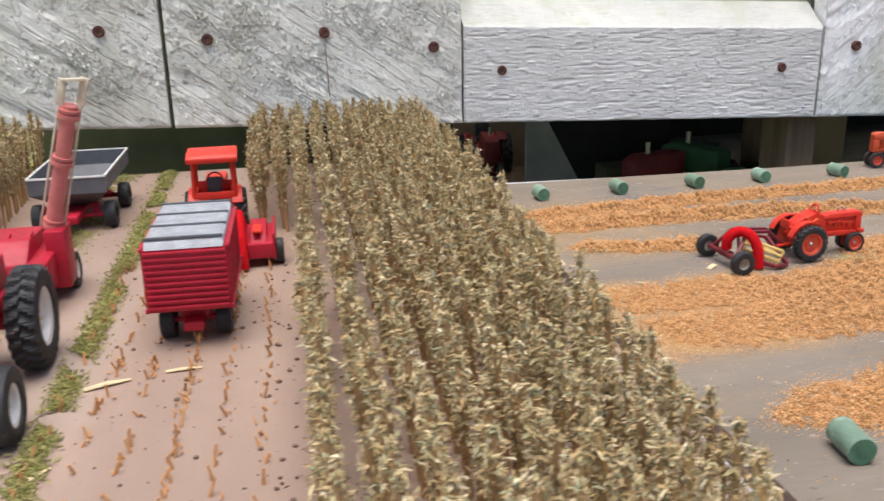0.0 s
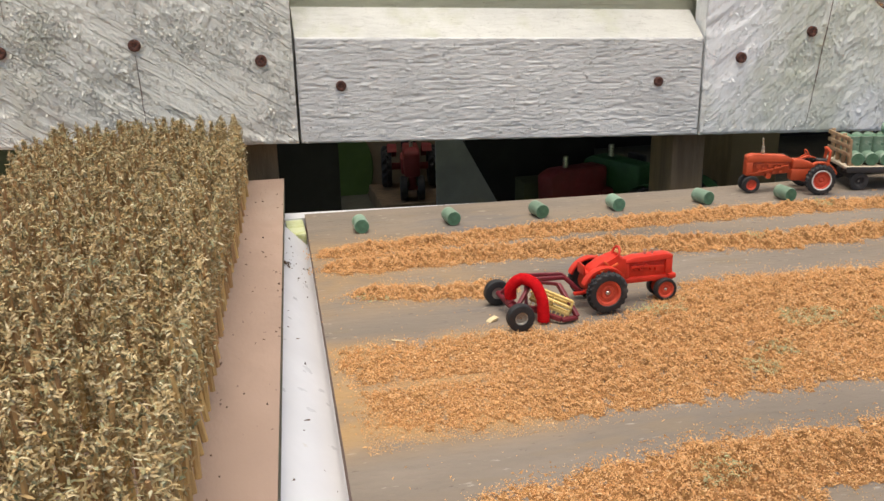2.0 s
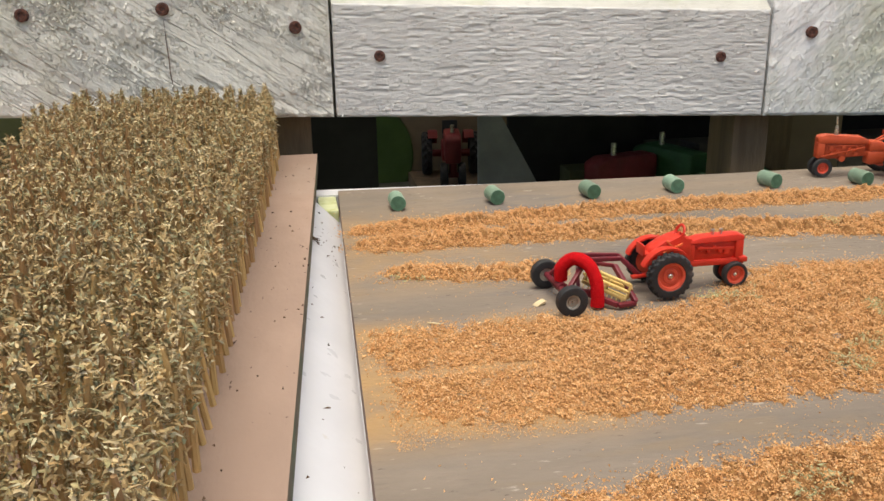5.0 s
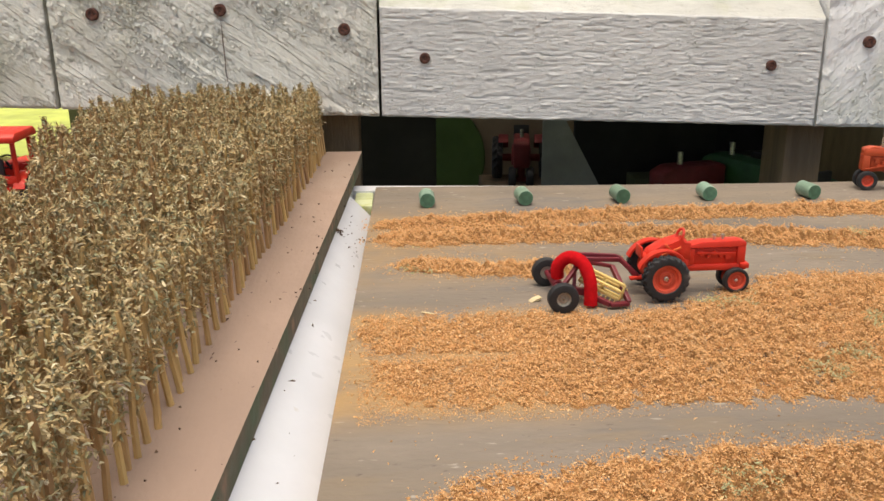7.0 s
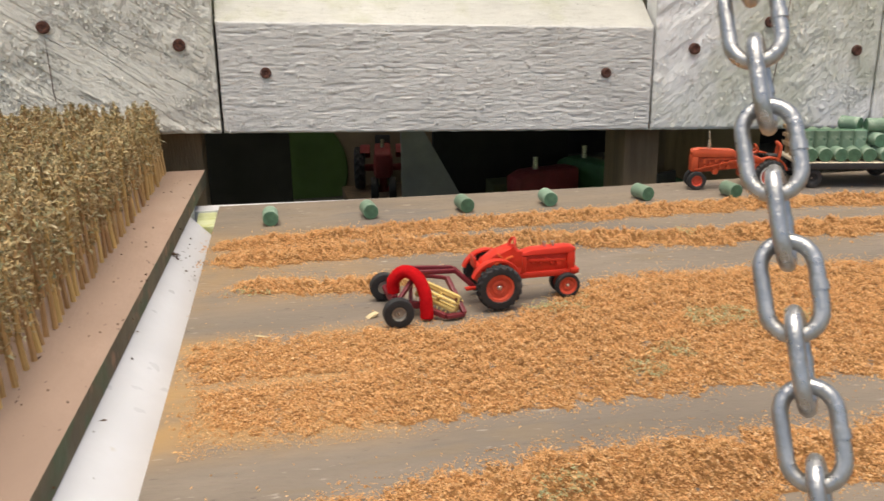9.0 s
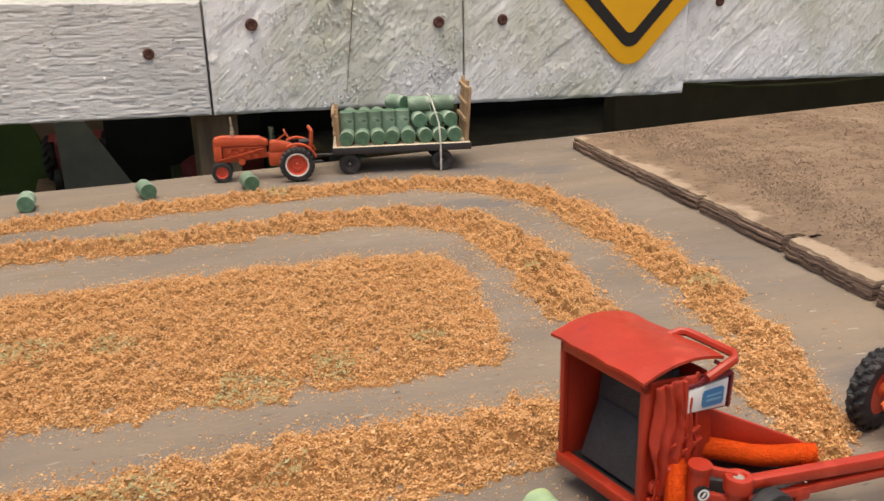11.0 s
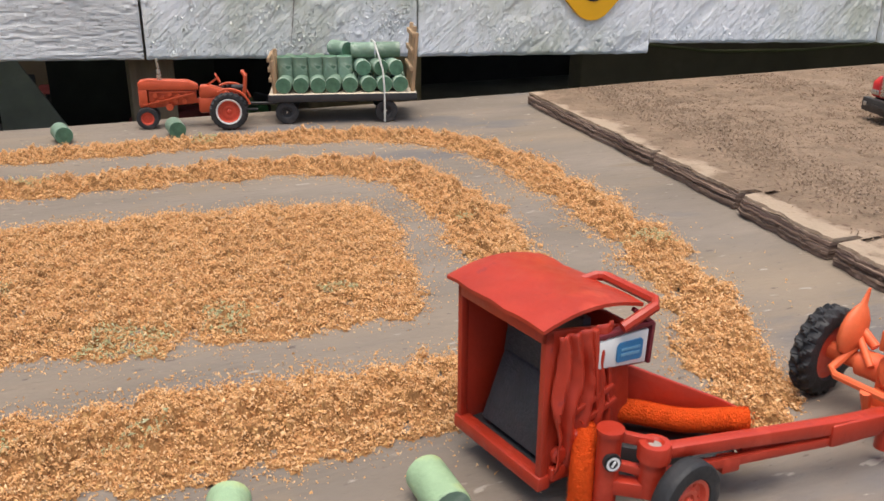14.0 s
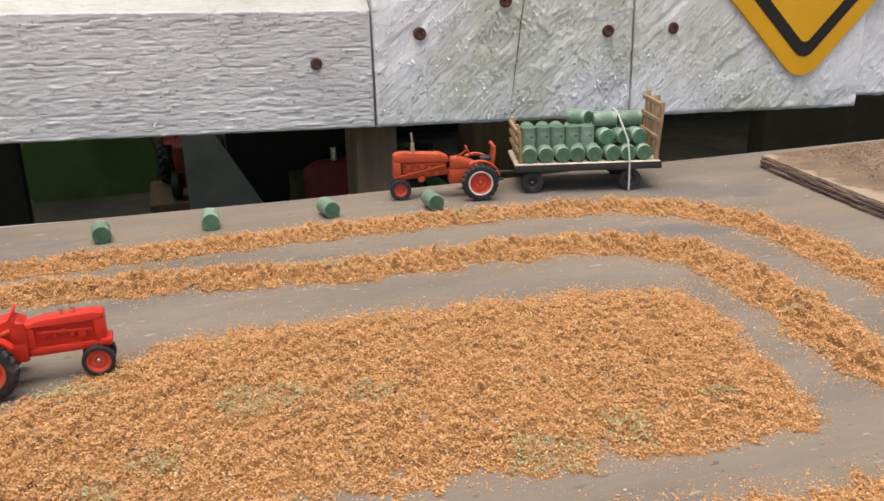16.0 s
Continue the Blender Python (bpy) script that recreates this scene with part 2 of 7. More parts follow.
M_hayboard = material("grey_plywood", (0.222, 0.184, 0.149), 0.85, spots=(((0.275, 0.215, 0.155), 14, 0.52, 0.2), ((0.165, 0.148, 0.138), 24, 0.58, 0.08), ((0.22, 0.175, 0.13), 55, 0.60, 0.06), ((0.36, 0.32, 0.27), 260, 0.66, 0.04), ((0.13, 0.105, 0.09), 420, 0.67, 0.03)), bump=0.9, bump_scale=420, var=0.10, var_scale=26, stretch=(0.35, 1, 1), spec=0.2)
M_boardedge = material("dark_board_edge", (0.17, 0.105, 0.08), 0.85, bump=0.6, bump_scale=500, var=0.2, stretch=(1, 1, 4))
M_cornboard = material("brown_painted_board", (0.33, 0.235, 0.185), 0.8, spots=(((0.36, 0.28, 0.23), 18, 0.5, 0.2), ((0.10, 0.06, 0.045), 520, 0.70, 0.03)), bump=0.3, bump_scale=500, var=0.08, var_scale=20, stretch=(1, 0.4, 1), spec=0.25)
M_cornedge = material("olive_board_edge", (0.17, 0.145, 0.09), 0.8, spots=(((0.10, 0.13, 0.07), 40, 0.5, 0.1), ((0.30, 0.19, 0.12), 70, 0.6, 0.1)), bump=0.4, var=0.15)
M_pvc = material("white_plastic", (0.66, 0.665, 0.70), 0.35, spots=(((0.55, 0.52, 0.48), 90, 0.70, 0.06),), bump=0.05, var=0.03, var_scale=30)
M_pvc_green = material("white_plastic_algae", (0.62, 0.66, 0.42), 0.5, spots=(((0.42, 0.45, 0.18), 120, 0.5, 0.2),), var=0.1)
M_dirt = material("dry_mud", (0.245, 0.175, 0.122), 0.95, spots=(((0.30, 0.22, 0.158), 22, 0.55, 0.2), ((0.13, 0.085, 0.06), 330, 0.60, 0.06), ((0.20, 0.14, 0.10), 60, 0.6, 0.1)), bump=1.0, bump_scale=420, var=0.14, var_scale=60, spec=0.1)
M_ply = material("weathered_ply_edge", (0.27, 0.19, 0.145), 0.9, spots=(((0.07, 0.045, 0.04), 60, 0.5, 0.1), ((0.34, 0.26, 0.21), 45, 0.62, 0.06)), bump=1.0, bump_scale=90, var=0.22, var_scale=50, stretch=(1, 0.3, 14), spec=0.1)
M_plydark = material("dark_ply_layer", (0.21, 0.15, 0.12), 0.9, spots=(((0.30, 0.22, 0.17), 90, 0.6, 0.1),), bump=1.0, bump_scale=300, var=0.25, var_scale=80, stretch=(1, 0.3, 6), spec=0.1)
# Near-black: the dimness inside the shed is put into this colour.
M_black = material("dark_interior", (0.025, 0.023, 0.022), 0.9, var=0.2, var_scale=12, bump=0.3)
M_post = material("bare_post_wood", (0.22, 0.15, 0.09), 0.85, bump=0.5, var=0.15, var_scale=30, stretch=(4, 4, 0.5))
M_tan = material("tan_backing", (0.36, 0.27, 0.18), 0.85, var=0.1, var_scale=10, bump=0.2)
M_greendisc = material("green_paint_disc", (0.085, 0.15, 0.035), 0.7, var=0.12, var_scale=14)
M_olive = material("dark_olive_board", (0.105, 0.108, 0.050), 0.85, var=0.15, var_scale=12, bump=0.2)
M_rail = material("dark_brown_board", (0.070, 0.056, 0.040), 0.85, var=0.15, var_scale=14, bump=0.2)
M_floor = material("shed_floor_dust", (0.12, 0.115, 0.085), 0.9, var=0.2, var_scale=14, bump=0.3)
M_decal_dim = material("pale_panel", (0.36, 0.36, 0.35), 0.7, var=0.1, var_scale=30)
# Bright yellow-green: the sunlight on the grass is put into this colour.
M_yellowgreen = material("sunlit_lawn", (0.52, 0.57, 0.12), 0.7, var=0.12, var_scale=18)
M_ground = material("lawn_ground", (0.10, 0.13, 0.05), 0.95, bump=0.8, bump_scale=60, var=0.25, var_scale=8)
M_hay = crumb_material("hay", ((0.50, 0.262, 0.108), (0.73, 0.412, 0.180), (0.79, 0.475, 0.218), (0.66, 0.362, 0.155), (0.84, 0.58, 0.325), (0.73, 0.408, 0.175), (0.56, 0.300, 0.122)))
# Darker than the crumbs: shade in the gaps is put into this colour.
M_haymat = material("hay_mat", (0.33, 0.168, 0.068), 0.95, spots=(((0.46, 0.265, 0.105), 600, 0.55, 0.06), ((0.26, 0.135, 0.052), 900, 0.60, 0.05)), bump=1.0, bump_scale=650, var=0.16, var_scale=70, spec=0.1)
M_haygreen = crumb_material("green_hay", ((0.46, 0.42, 0.20), (0.46, 0.46, 0.26), (0.38, 0.40, 0.21), (0.54, 0.52, 0.33)))
M_soil = crumb_material("soil_specks", ((0.05, 0.03, 0.02), (0.10, 0.06, 0.04), (0.16, 0.10, 0.06)))
M_stalk = material("corn_stalk_wood", (0.56, 0.355, 0.15), 0.8, var=0.15, var_scale=200, stretch=(1, 1, 0.2), random_tint=0.25, bump=0.3, bump_scale=1500)
M_leaf = crumb_material("dry_corn_leaves", ((0.32, 0.215, 0.10), (0.48, 0.345, 0.17), (0.33, 0.295, 0.15), (0.52, 0.385, 0.20), (0.60, 0.485, 0.29), (0.41, 0.27, 0.12), (0.70, 0.60, 0.40), (0.28, 0.30, 0.18), (0.45, 0.315, 0.15), (0.30, 0.205, 0.095)))
M_mudcrumb = crumb_material("mud_crumbs", ((0.22, 0.15, 0.10), (0.31, 0.22, 0.155), (0.38, 0.285, 0.205), (0.27, 0.19, 0.13), (0.19, 0.13, 0.09)))
M_stub = material("cut_stalk", (0.52, 0.25, 0.10), 0.85, var=0.15, var_scale=200, random_tint=0.2)
M_straw = material("pale_straw", (0.68, 0.55, 0.33), 0.8, var=0.1, var_scale=200)
M_grass = crumb_material("grass_tufts", ((0.17, 0.175, 0.05), (0.25, 0.255, 0.075), (0.36, 0.33, 0.12), (0.21, 0.20, 0.07), (0.30, 0.24, 0.10)))
M_bale = material("green_painted_dowel", (0.205, 0.305, 0.225), 0.6, spots=(((0.33, 0.42, 0.33), 130, 0.55, 0.10), ((0.10, 0.19, 0.13), 220, 0.62, 0.06)), bump=0.25, bump_scale=900, var=0.10, var_scale=120, random_tint=0.18, spec=0.35)
M_bale_light = material("pale_green_dowel", (0.32, 0.46, 0.27), 0.6, spots=(((0.42, 0.50, 0.22), 120, 0.55, 0.15),), bump=0.25, bump_scale=900, var=0.1, var_scale=120)
M_bale_end = material("dowel_end_grain", (0.085, 0.19, 0.115), 0.75, bump=0.4, bump_scale=1500, var=0.15, var_scale=300, random_tint=0.18)


# tan hay dust rubbed into the worn end of the grey board, in two bands
nt = M_hayboard.node_tree
bsdf = nt.nodes["Principled BSDF"]
old = bsdf.inputs["Base Color"].links[0].from_socket
tcd = nt.nodes.new("ShaderNodeTexCoord")
sep = nt.nodes.new("ShaderNodeSeparateXYZ")
nt.links.new(tcd.outputs["Object"], sep.inputs[0])
nd = nt.nodes.new("ShaderNodeTexNoise")
nd.inputs["Scale"].default_value, nd.inputs["Detail"].default_value = 38.0, 8.0
nt.links.new(tcd.outputs["Object"], nd.inputs["Vector"])


def ramp_to(src, lo, hi, a, c):
    n = nt.nodes.new("ShaderNodeMapRange")
    n.interpolation_type = "SMOOTHSTEP"
    for i, val in enumerate((lo, hi, a, c)):
        n.inputs[1 + i].default_value = val
    nt.links.new(src, n.inputs[0])
    return n.outputs[0]


def combine(op, p, q):
    n = nt.nodes.new("ShaderNodeMath")
    n.operation = op
    nt.links.new(p, n.inputs[0])
    nt.links.new(q, n.inputs[1])
    return n.outputs[0]


near_band = combine("MULTIPLY", ramp_to(sep.outputs[1], 0.335, 0.362, 0, 1), ramp_to(sep.outputs[1], 0.452, 0.428, 0, 1))
far_band = combine("MULTIPLY", ramp_to(sep.outputs[1], 0.455, 0.50, 0, 0.5), ramp_to(sep.outputs[1], 0.62, 0.58, 0, 1))
mask = combine("MULTIPLY", combine("MAXIMUM", near_band, far_band), ramp_to(sep.outputs[0], 0.31, 0.225, 0.0, 0.9))
mask = combine("MULTIPLY", mask, ramp_to(nd.outputs["Fac"], 0.30, 0.58, 0.15, 0.95))
dust = nt.nodes.new("ShaderNodeMix")
dust.data_type = "RGBA"
nt.links.new(mask, dust.inputs[0])
nt.links.new(old, dust.inputs[6])
dust.inputs[7].default_value = (0.40, 0.25, 0.112, 1)
nt.links.new(dust.outputs[2], bsdf.inputs["Base Color"])

# bare plywood worn free of mud along the broken edge of the dirt board
nt = M_dirt.node_tree
bsdf = nt.nodes["Principled BSDF"]
old = bsdf.inputs["Base Color"].links[0].from_socket
tcd = nt.nodes.new("ShaderNodeTexCoord")
away = nt.nodes.new("ShaderNodeVectorMath")
away.operation = "DOT_PRODUCT"
away.inputs[1].default_value = (1, -0.0985, 0)
nt.links.new(tcd.outputs["Object"], away.inputs[0])
nd = nt.nodes.new("ShaderNodeTexNoise")
nd.inputs["Scale"].default_value, nd.inputs["Detail"].default_value = 45.0, 7.0
nt.links.new(tcd.outputs["Object"], nd.inputs["Vector"])
mul = nt.nodes.new("ShaderNodeMath")
mul.operation = "MULTIPLY_ADD"
mul.inputs[1].default_value = 0.060
nt.links.new(nd.outputs["Fac"], mul.inputs[0])
nt.links.new(away.outputs["Value"], mul.inputs[2])
cut = nt.nodes.new("ShaderNodeMapRange")
cut.inputs[1].default_value, cut.inputs[2].default_value, cut.inputs[3].default_value, cut.inputs[4].default_value = 0.706, 0.713, 0.75, 0.0
nt.links.new(mul.outputs[0], cut.inputs[0])
bare = nt.nodes.new("ShaderNodeMix")
bare.data_type = "RGBA"
nt.links.new(cut.outputs[0], bare.inputs[0])
nt.links.new(old, bare.inputs[6])
bare.inputs[7].default_value = (0.43, 0.335, 0.245, 1)
nt.links.new(bare.outputs[2], bsdf.inputs["Base Color"])

# ---- structure: table boards ----
HAY_Z, CORN_Z, DIRT_Z = 0.0, 0.014, 0.009

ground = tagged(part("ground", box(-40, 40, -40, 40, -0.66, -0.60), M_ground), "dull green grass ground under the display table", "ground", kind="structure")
bm = bmesh.new()
prism(bm, [(-0.30, -0.05), (1.9, -0.05), (1.9, -0.011), (-0.30, -0.011)], -0.3, 0.664)
table_top = tagged(part("table_top", bm, M_pvc, None, smooth=None), "white plastic table top under the field boards", "table top", kind="structure")
bm = bmesh.new()
for lx in (-0.25, 1.82):
    for ly in (-0.25, 0.64):
        add_box(bm, lx, lx + 0.05, ly, ly + 0.05, -0.601, -0.05, 0.003)
tagged(part("table_legs", bm, M_post), "plain wooden legs under the display table", "legs", kind="structure")

bm = bmesh.new()
pts = [(0.1642, -0.05), (0.1848, 0.667), (0.44, 0.656), (1.9, 0.652), (1.9, -0.05)]
lo = [bm.verts.new((x, y, -0.0108)) for x, y in pts]
hi = [bm.verts.new((x, y, HAY_Z)) for x, y in pts]
bm.faces.new(hi)
bm.faces.new(lo[::-1])
for i in range(len(pts)):
    j = (i + 1) % len(pts)
    bm.faces.new((lo[i], lo[j], hi[j], hi[i]))
hay_board = part("hay_field_board", bm, M_hayboard, None, smooth=None)
hay_board.data.materials.append(M_boardedge)
for f in hay_board.data.polygons:
    f.material_index = 0 if abs(f.normal.z) > 0.5 else 1
tagged(hay_board, "weathered grey-brown plywood board of the hay field", "board", kind="structure")

bm = bmesh.new()
pts = [(-0.30, -0.05), (-0.30, 0.722), (0.1745, 0.720), (0.1338, -0.05)]
lo = [bm.verts.new((x, y, 0.0042)) for x, y in pts]
hi = [bm.verts.new((x, y, CORN_Z)) for x, y in pts]
bm.faces.new(hi)
bm.faces.new(lo[::-1])
for i in range(len(pts)):
    j = (i + 1) % len(pts)
    bm.faces.new((lo[i], lo[j], hi[j], hi[i]))
corn_board = part("corn_field_board", bm, M_cornboard, None, smooth=None)
corn_board.data.materials.append(M_cornedge)
for f in corn_board.data.polygons:
    f.material_index = 0 if abs(f.normal.z) > 0.5 else 1
tagged(corn_board, "brown painted board carrying the corn field", "board", kind="structure")

bm = bmesh.new()
pts = [(-0.28, -0.03), (-0.28, 0.66), (0.1697, 0.66), (0.1332, -0.03)]
lo = [bm.verts.new((x, y, -0.0109)) for x, y in pts]
hi = [bm.verts.new((x, y, 0.0041)) for x, y in pts]
bm.faces.new(hi)
bm.faces.new(lo[::-1])
for i in range(4):
    j = (i + 1) % 4
    bm.faces.new((lo[i], lo[j], hi[j], hi[i]))
rows = []
for k in range(41):
    y = -0.03 + 0.659 * k / 40
    xl, xh = 0.1636 + 0.02873 * (y + 0.05), 0.1333 + 0.05286 * (y + 0.05)
    rows.append([bm.verts.new(p) for p in ((xl, y, -0.0106), ((xl + xh) / 2, y, -0.0033), (xh, y, 0.0040), (xh, y, -0.0108))])
for p, q in zip(rows, rows[1:]):
    for k in range(3):
        bm.faces.new((p[k], q[k], q[k + 1], p[k + 1]))
bm.faces.new(rows[0])
bm.faces.new(rows[-1][::-1])
tagged(part("board_support", bm, M_pvc, None, smooth=30), "white plastic packing with a sloping face under the corn board", "support", kind="structure")

# frame strips seen beside and behind the hay board
bm = bmesh.new()
prism(bm, [(0.166, 0.6655), (0.455, 0.6565), (0.455, 0.6572), (0.166, 0.6810)], 0.0020, 0.0107, Matrix(((1, 0, 0, 0), (0, 0, 1, 0), (0, -1, 0, 0), (0, 0, 0, 1))))
tagged(part("table_trim", bm, M_pvc, None, smooth=None), "white plastic trim strip behind the hay board", "trim", kind="structure")
tagged(part("table_trim", box(0.1715, 0.1832, 0.630, 0.6655, -0.0107, -0.003, 0.001), M_pvc_green), "algae-stained white plastic corner block", "trim", kind="structure")


# dirt board at the right, broken ply edge, crumbly top
def dirt_outline(y):
    x = 0.7035 + (y - 0.297) * 0.0985
    for y0, y1, d in ((0.384, 0.389, 0.007), (0.326, 0.330, 0.008), (0.330, 0.384, -0.0025), (0.2, 0.326, -0.004), (0.455, 0.459, 0.003)):
        if y0 < y < y1:
            x += d
    return x + 0.0009 * noise.noise(Vector((0, y * 160, 0))) + 0.0010 * noise.noise(Vector((3, y * 45, 0)))


bm = bmesh.new()
ny, nx = 440, 280
grid = []
for j in range(ny + 1):
    y = -0.05 + (0.618 + 0.05) * j / ny
    row = []
    for i in range(nx + 1):
        u = (i / nx) ** 1.4
        x = dirt_outline(y) + (1.85 - dirt_outline(y)) * u
        yy = y + 0.012 * (x - 0.73) * (j / ny)
        e = min(1.0, u * 14) * min(1.0, (ny - j) / 12)
        z = DIRT_Z + 0.0011 * noise.noise(Vector((x * 90, yy * 90, 0))) * e + 0.0011 * noise.noise(Vector((x * 260, yy * 260, 2))) * e + 0.0006 * noise.noise(Vector((x * 18, yy * 18, 5))) * e - 0.0012 * (1 - min(1.0, u * 14))
        off = x - dirt_outline(y)
        for yc, run in ((0.386, 0.030), (0.328, 0.026), (0.457, 0.010)):
            near = 1 - off / run
            d = y - yc - 0.10 * off - 0.0015 * noise.noise(Vector((x * 200, yc, 0)))
            if near > 0:
                if d < 0:
                    z -= 0.0020 * near * max(0.0, 1 + d / 0.035)
                z -= 0.0036 * min(1.0, near * 1.6) * max(0.0, 1 - abs(d) / 0.0030)
        row.append(bm.verts.new((x, yy, z)))
    grid.append(row)
for j in range(ny):
    for i in range(nx):
        bm.faces.new((grid[j][i], grid[j][i + 1], grid[j + 1][i + 1], grid[j + 1][i]))
edge = grid[-1]
low = [bm.verts.new((v.co.x, v.co.y, 0.0003)) for v in edge]
mid = [bm.verts.new((v.co.x, v.co.y, 0.0045)) for v in edge]
for a in range(len(edge) - 1):
    for top, bot in ((edge, mid), (mid, low)):
        f = bm.faces.new((top[a], top[a + 1], bot[a + 1], bot[a]))
        f.material_index = 1
dirt_board = part("dirt_field_board", bm, M_dirt, None, smooth=50)
dirt_board.data.materials.append(M_ply)
tagged(dirt_board, "crumbly brown mud-covered plywood with a splintered edge", "board", kind="structure")
# the splintered layers of its left edge
levels = [0.0004, 0.0019, 0.0030, 0.0044, 0.0056, 0.0068, DIRT_Z - 0.0008]
for k in range(6):
    bm = bmesh.new()
    rings = []
    out = (0.0016, 0.0020, 0.0012, 0.0018, 0.0008, 0.0002)[k]
    for j in range(1101):
        y = -0.05 + 0.667 * j / 1100
        jag = 0.0008 * noise.noise(Vector((k * 7.3, y * 70, 1))) + 0.0007 * noise.noise(Vector((k * 3.1, y * 420, 4)))
        chip = 0.0018 * max(0.0, noise.noise(Vector((k * 5.7, y * 38, 9))) - 0.15)
        x = dirt_outline(y) - out - jag + chip
        dz = 0.0003 * noise.noise(Vector((k * 2.2, y * 120, 6)))
        rings.append([bm.verts.new(p) for p in ((x + 0.010, y, levels[k]), (x, y, levels[k] + dz), (x + 0.0002, y, levels[k + 1] + dz - 0.0001), (x + 0.010, y, levels[k + 1] - 0.0001))])
    for a, b in zip(rings, rings[1:]):
        for q in range(3):
            bm.faces.new((a[q], a[q + 1], b[q + 1], b[q]))
    part("ply", bm, M_dirt if k == 5 else M_ply if k % 2 else M_plydark, dirt_board, smooth=None)


# ---- the plank wall ----
WALL_Y, WALL_T, WALL_TOP = 0.725, 0.020, 0.34
wall = tagged(empty("wall_north", pose(0, 0, 0)), "wall of weathered white-painted rough-sawn boards with rusty nails", "wall", kind="structure")


def lattice(px, py, seed):
    """Smooth random values on a unit lattice, 0 to 1."""
    tab = np.random.RandomState(seed).uniform(0, 1, (128, 128))
    ix, iy = np.floor(px).astype(int), np.floor(py).astype(int)
    fx, fy = px - ix, py - iy
    fx, fy = fx * fx * (3 - 2 * fx), fy * fy * (3 - 2 * fy)
    ix, iy, jx, jy = ix % 128, iy % 128, (ix + 1) % 128, (iy + 1) % 128
    return (tab[ix, iy] * (1 - fx) + tab[jx, iy] * fx) * (1 - fy) + (tab[ix, jy] * (1 - fx) + tab[jx, jy] * fx) * fy


def turned(px, py, ang):
    c, k = math.cos(radians(ang)), math.sin(radians(ang))
    return px * c + py * k, py * c - px * k


def saw_relief(x, z, saw, grain, seed, rough):
    """Depth of the sawn face in metres: ledges left by the blade, torn fibres and pits."""
    u, v = turned(x, z, saw)
    v = v + 0.004 * lattice(x * 40, z * 40, seed) + 0.0015 * lattice(x * 150, z * 150, seed + 1)
    line = lattice(u * 17, v * 105, seed + 2)
    gate = np.clip((lattice(x * 45, z * 60, seed + 3) - 0.30) * 3.0, 0, 1)
    d = -0.0013 * rough * gate * np.clip((line - 0.68) * 8.0, 0, 1) - 0.0002 * rough * np.clip((lattice(u * 60, v * 300, seed + 9) - 0.6) * 5.0, 0, 1)
    g, h = turned(x, z, grain)
    d += 0.00018 * lattice(g * 60, h * 420, seed + 4) + 0.00025 * lattice(g * 220, h * 700, seed + 5)
    torn = lattice(g * 190, h * 330, seed + 6) * 0.6 + 0.4 * lattice(g * 420, h * 600, seed + 7)
    where = np.clip((lattice(x * 28, z * 32, seed + 8) - 0.25) * 2.2, 0, 1)
    d += 0.0010 * rough * where * np.clip((torn - 0.60) * 6.0, 0, 1)
    return d


def face_grid(x0, x1, low, high, y, relief, step=0.0010):
    """A sawn face as one fine sheet with real relief; it returns points and quads."""
    nx, nz = int((x1 - x0) / step), int(0.135 / step)
    i, k = np.meshgrid(np.arange(nx + 1) / nx, np.arange(nz + 1) / nz, indexing="ij")
    x = x0 + (x1 - x0) * i
    b, t = low(x), high(x)
    z = b + (t - b) * k
    d = relief(x, z)
    rim = np.minimum(np.minimum(i * nx, (1 - i) * nx), np.minimum(k * nz, (1 - k) * nz))
    yy = y - d + 0.0012 * np.clip(1 - rim / 1.5, 0, 1)
    n = np.arange((nx + 1) * (nz + 1)).reshape(nx + 1, nz + 1)
    q = np.stack([n[:-1, :-1], n[1:, :-1], n[1:, 1:], n[:-1, 1:]], -1).reshape(-1, 4)
    return np.stack([x, yy, z], -1).reshape(-1, 3), q


def sheet(name, verts, quads, mat, smooth=True):
    me = bpy.data.meshes.new(name)
    me.from_pydata(verts.tolist(), [], quads.tolist())
    me.polygons.foreach_set("use_smooth", np.full(len(quads), smooth))
    me.materials.append(mat)
    return new(name, me)


def splinters(name, n, place, grain, mat, parent, seed):
    """Short curled fibres torn up by the saw, rooted in the face."""
    rs = np.random.RandomState(seed)
    x, z, y = place(rs, n)
    n = len(x)
    ln, w = rs.uniform(0.0012, 0.0036, n) * rs.uniform(0.6, 1.0, n), rs.uniform(0.00024, 0.00062, n)
    a = radians(grain) + rs.normal(0, 0.45, n) + np.where(rs.uniform(0, 1, n) < 0.5, math.pi, 0)
    lift = rs.uniform(0.25, 1.1, n)
    curl = rs.uniform(-0.5, 1.2, n)
    pts = []
    for q, wide in ((0, 0.5), (0.35, 1.0), (0.7, 0.9), (1.0, 0.3)):
        r = ln * q
        out = r * np.sin(lift) * (1 - 0.45 * curl * q)
        along = r * np.cos(lift)
        bend = ln * 0.25 * curl * q * q
        cx, cz = x + along * np.cos(a) - bend * np.sin(a), z + along * np.sin(a) + bend * np.cos(a)
        for s in (-1, 1):
            pts.append(np.stack([cx - s * w * wide * np.sin(a), y + 0.0001 - out, cz + s * w * wide * np.cos(a)], -1))
    v = np.stack(pts, 1).reshape(-1, 3)
    f = np.array([(0, 1, 3, 2), (2, 3, 5, 4), (4, 5, 7, 6)])[None] + 8 * np.arange(n)[:, None, None]
    ob = sheet(name, v, f.reshape(-1, 4), mat)
    ob.parent = parent
    return tagged(ob, "torn wood fibres standing up from the sawn face", "", kind="stuff")


FACE_TOP = 0.165


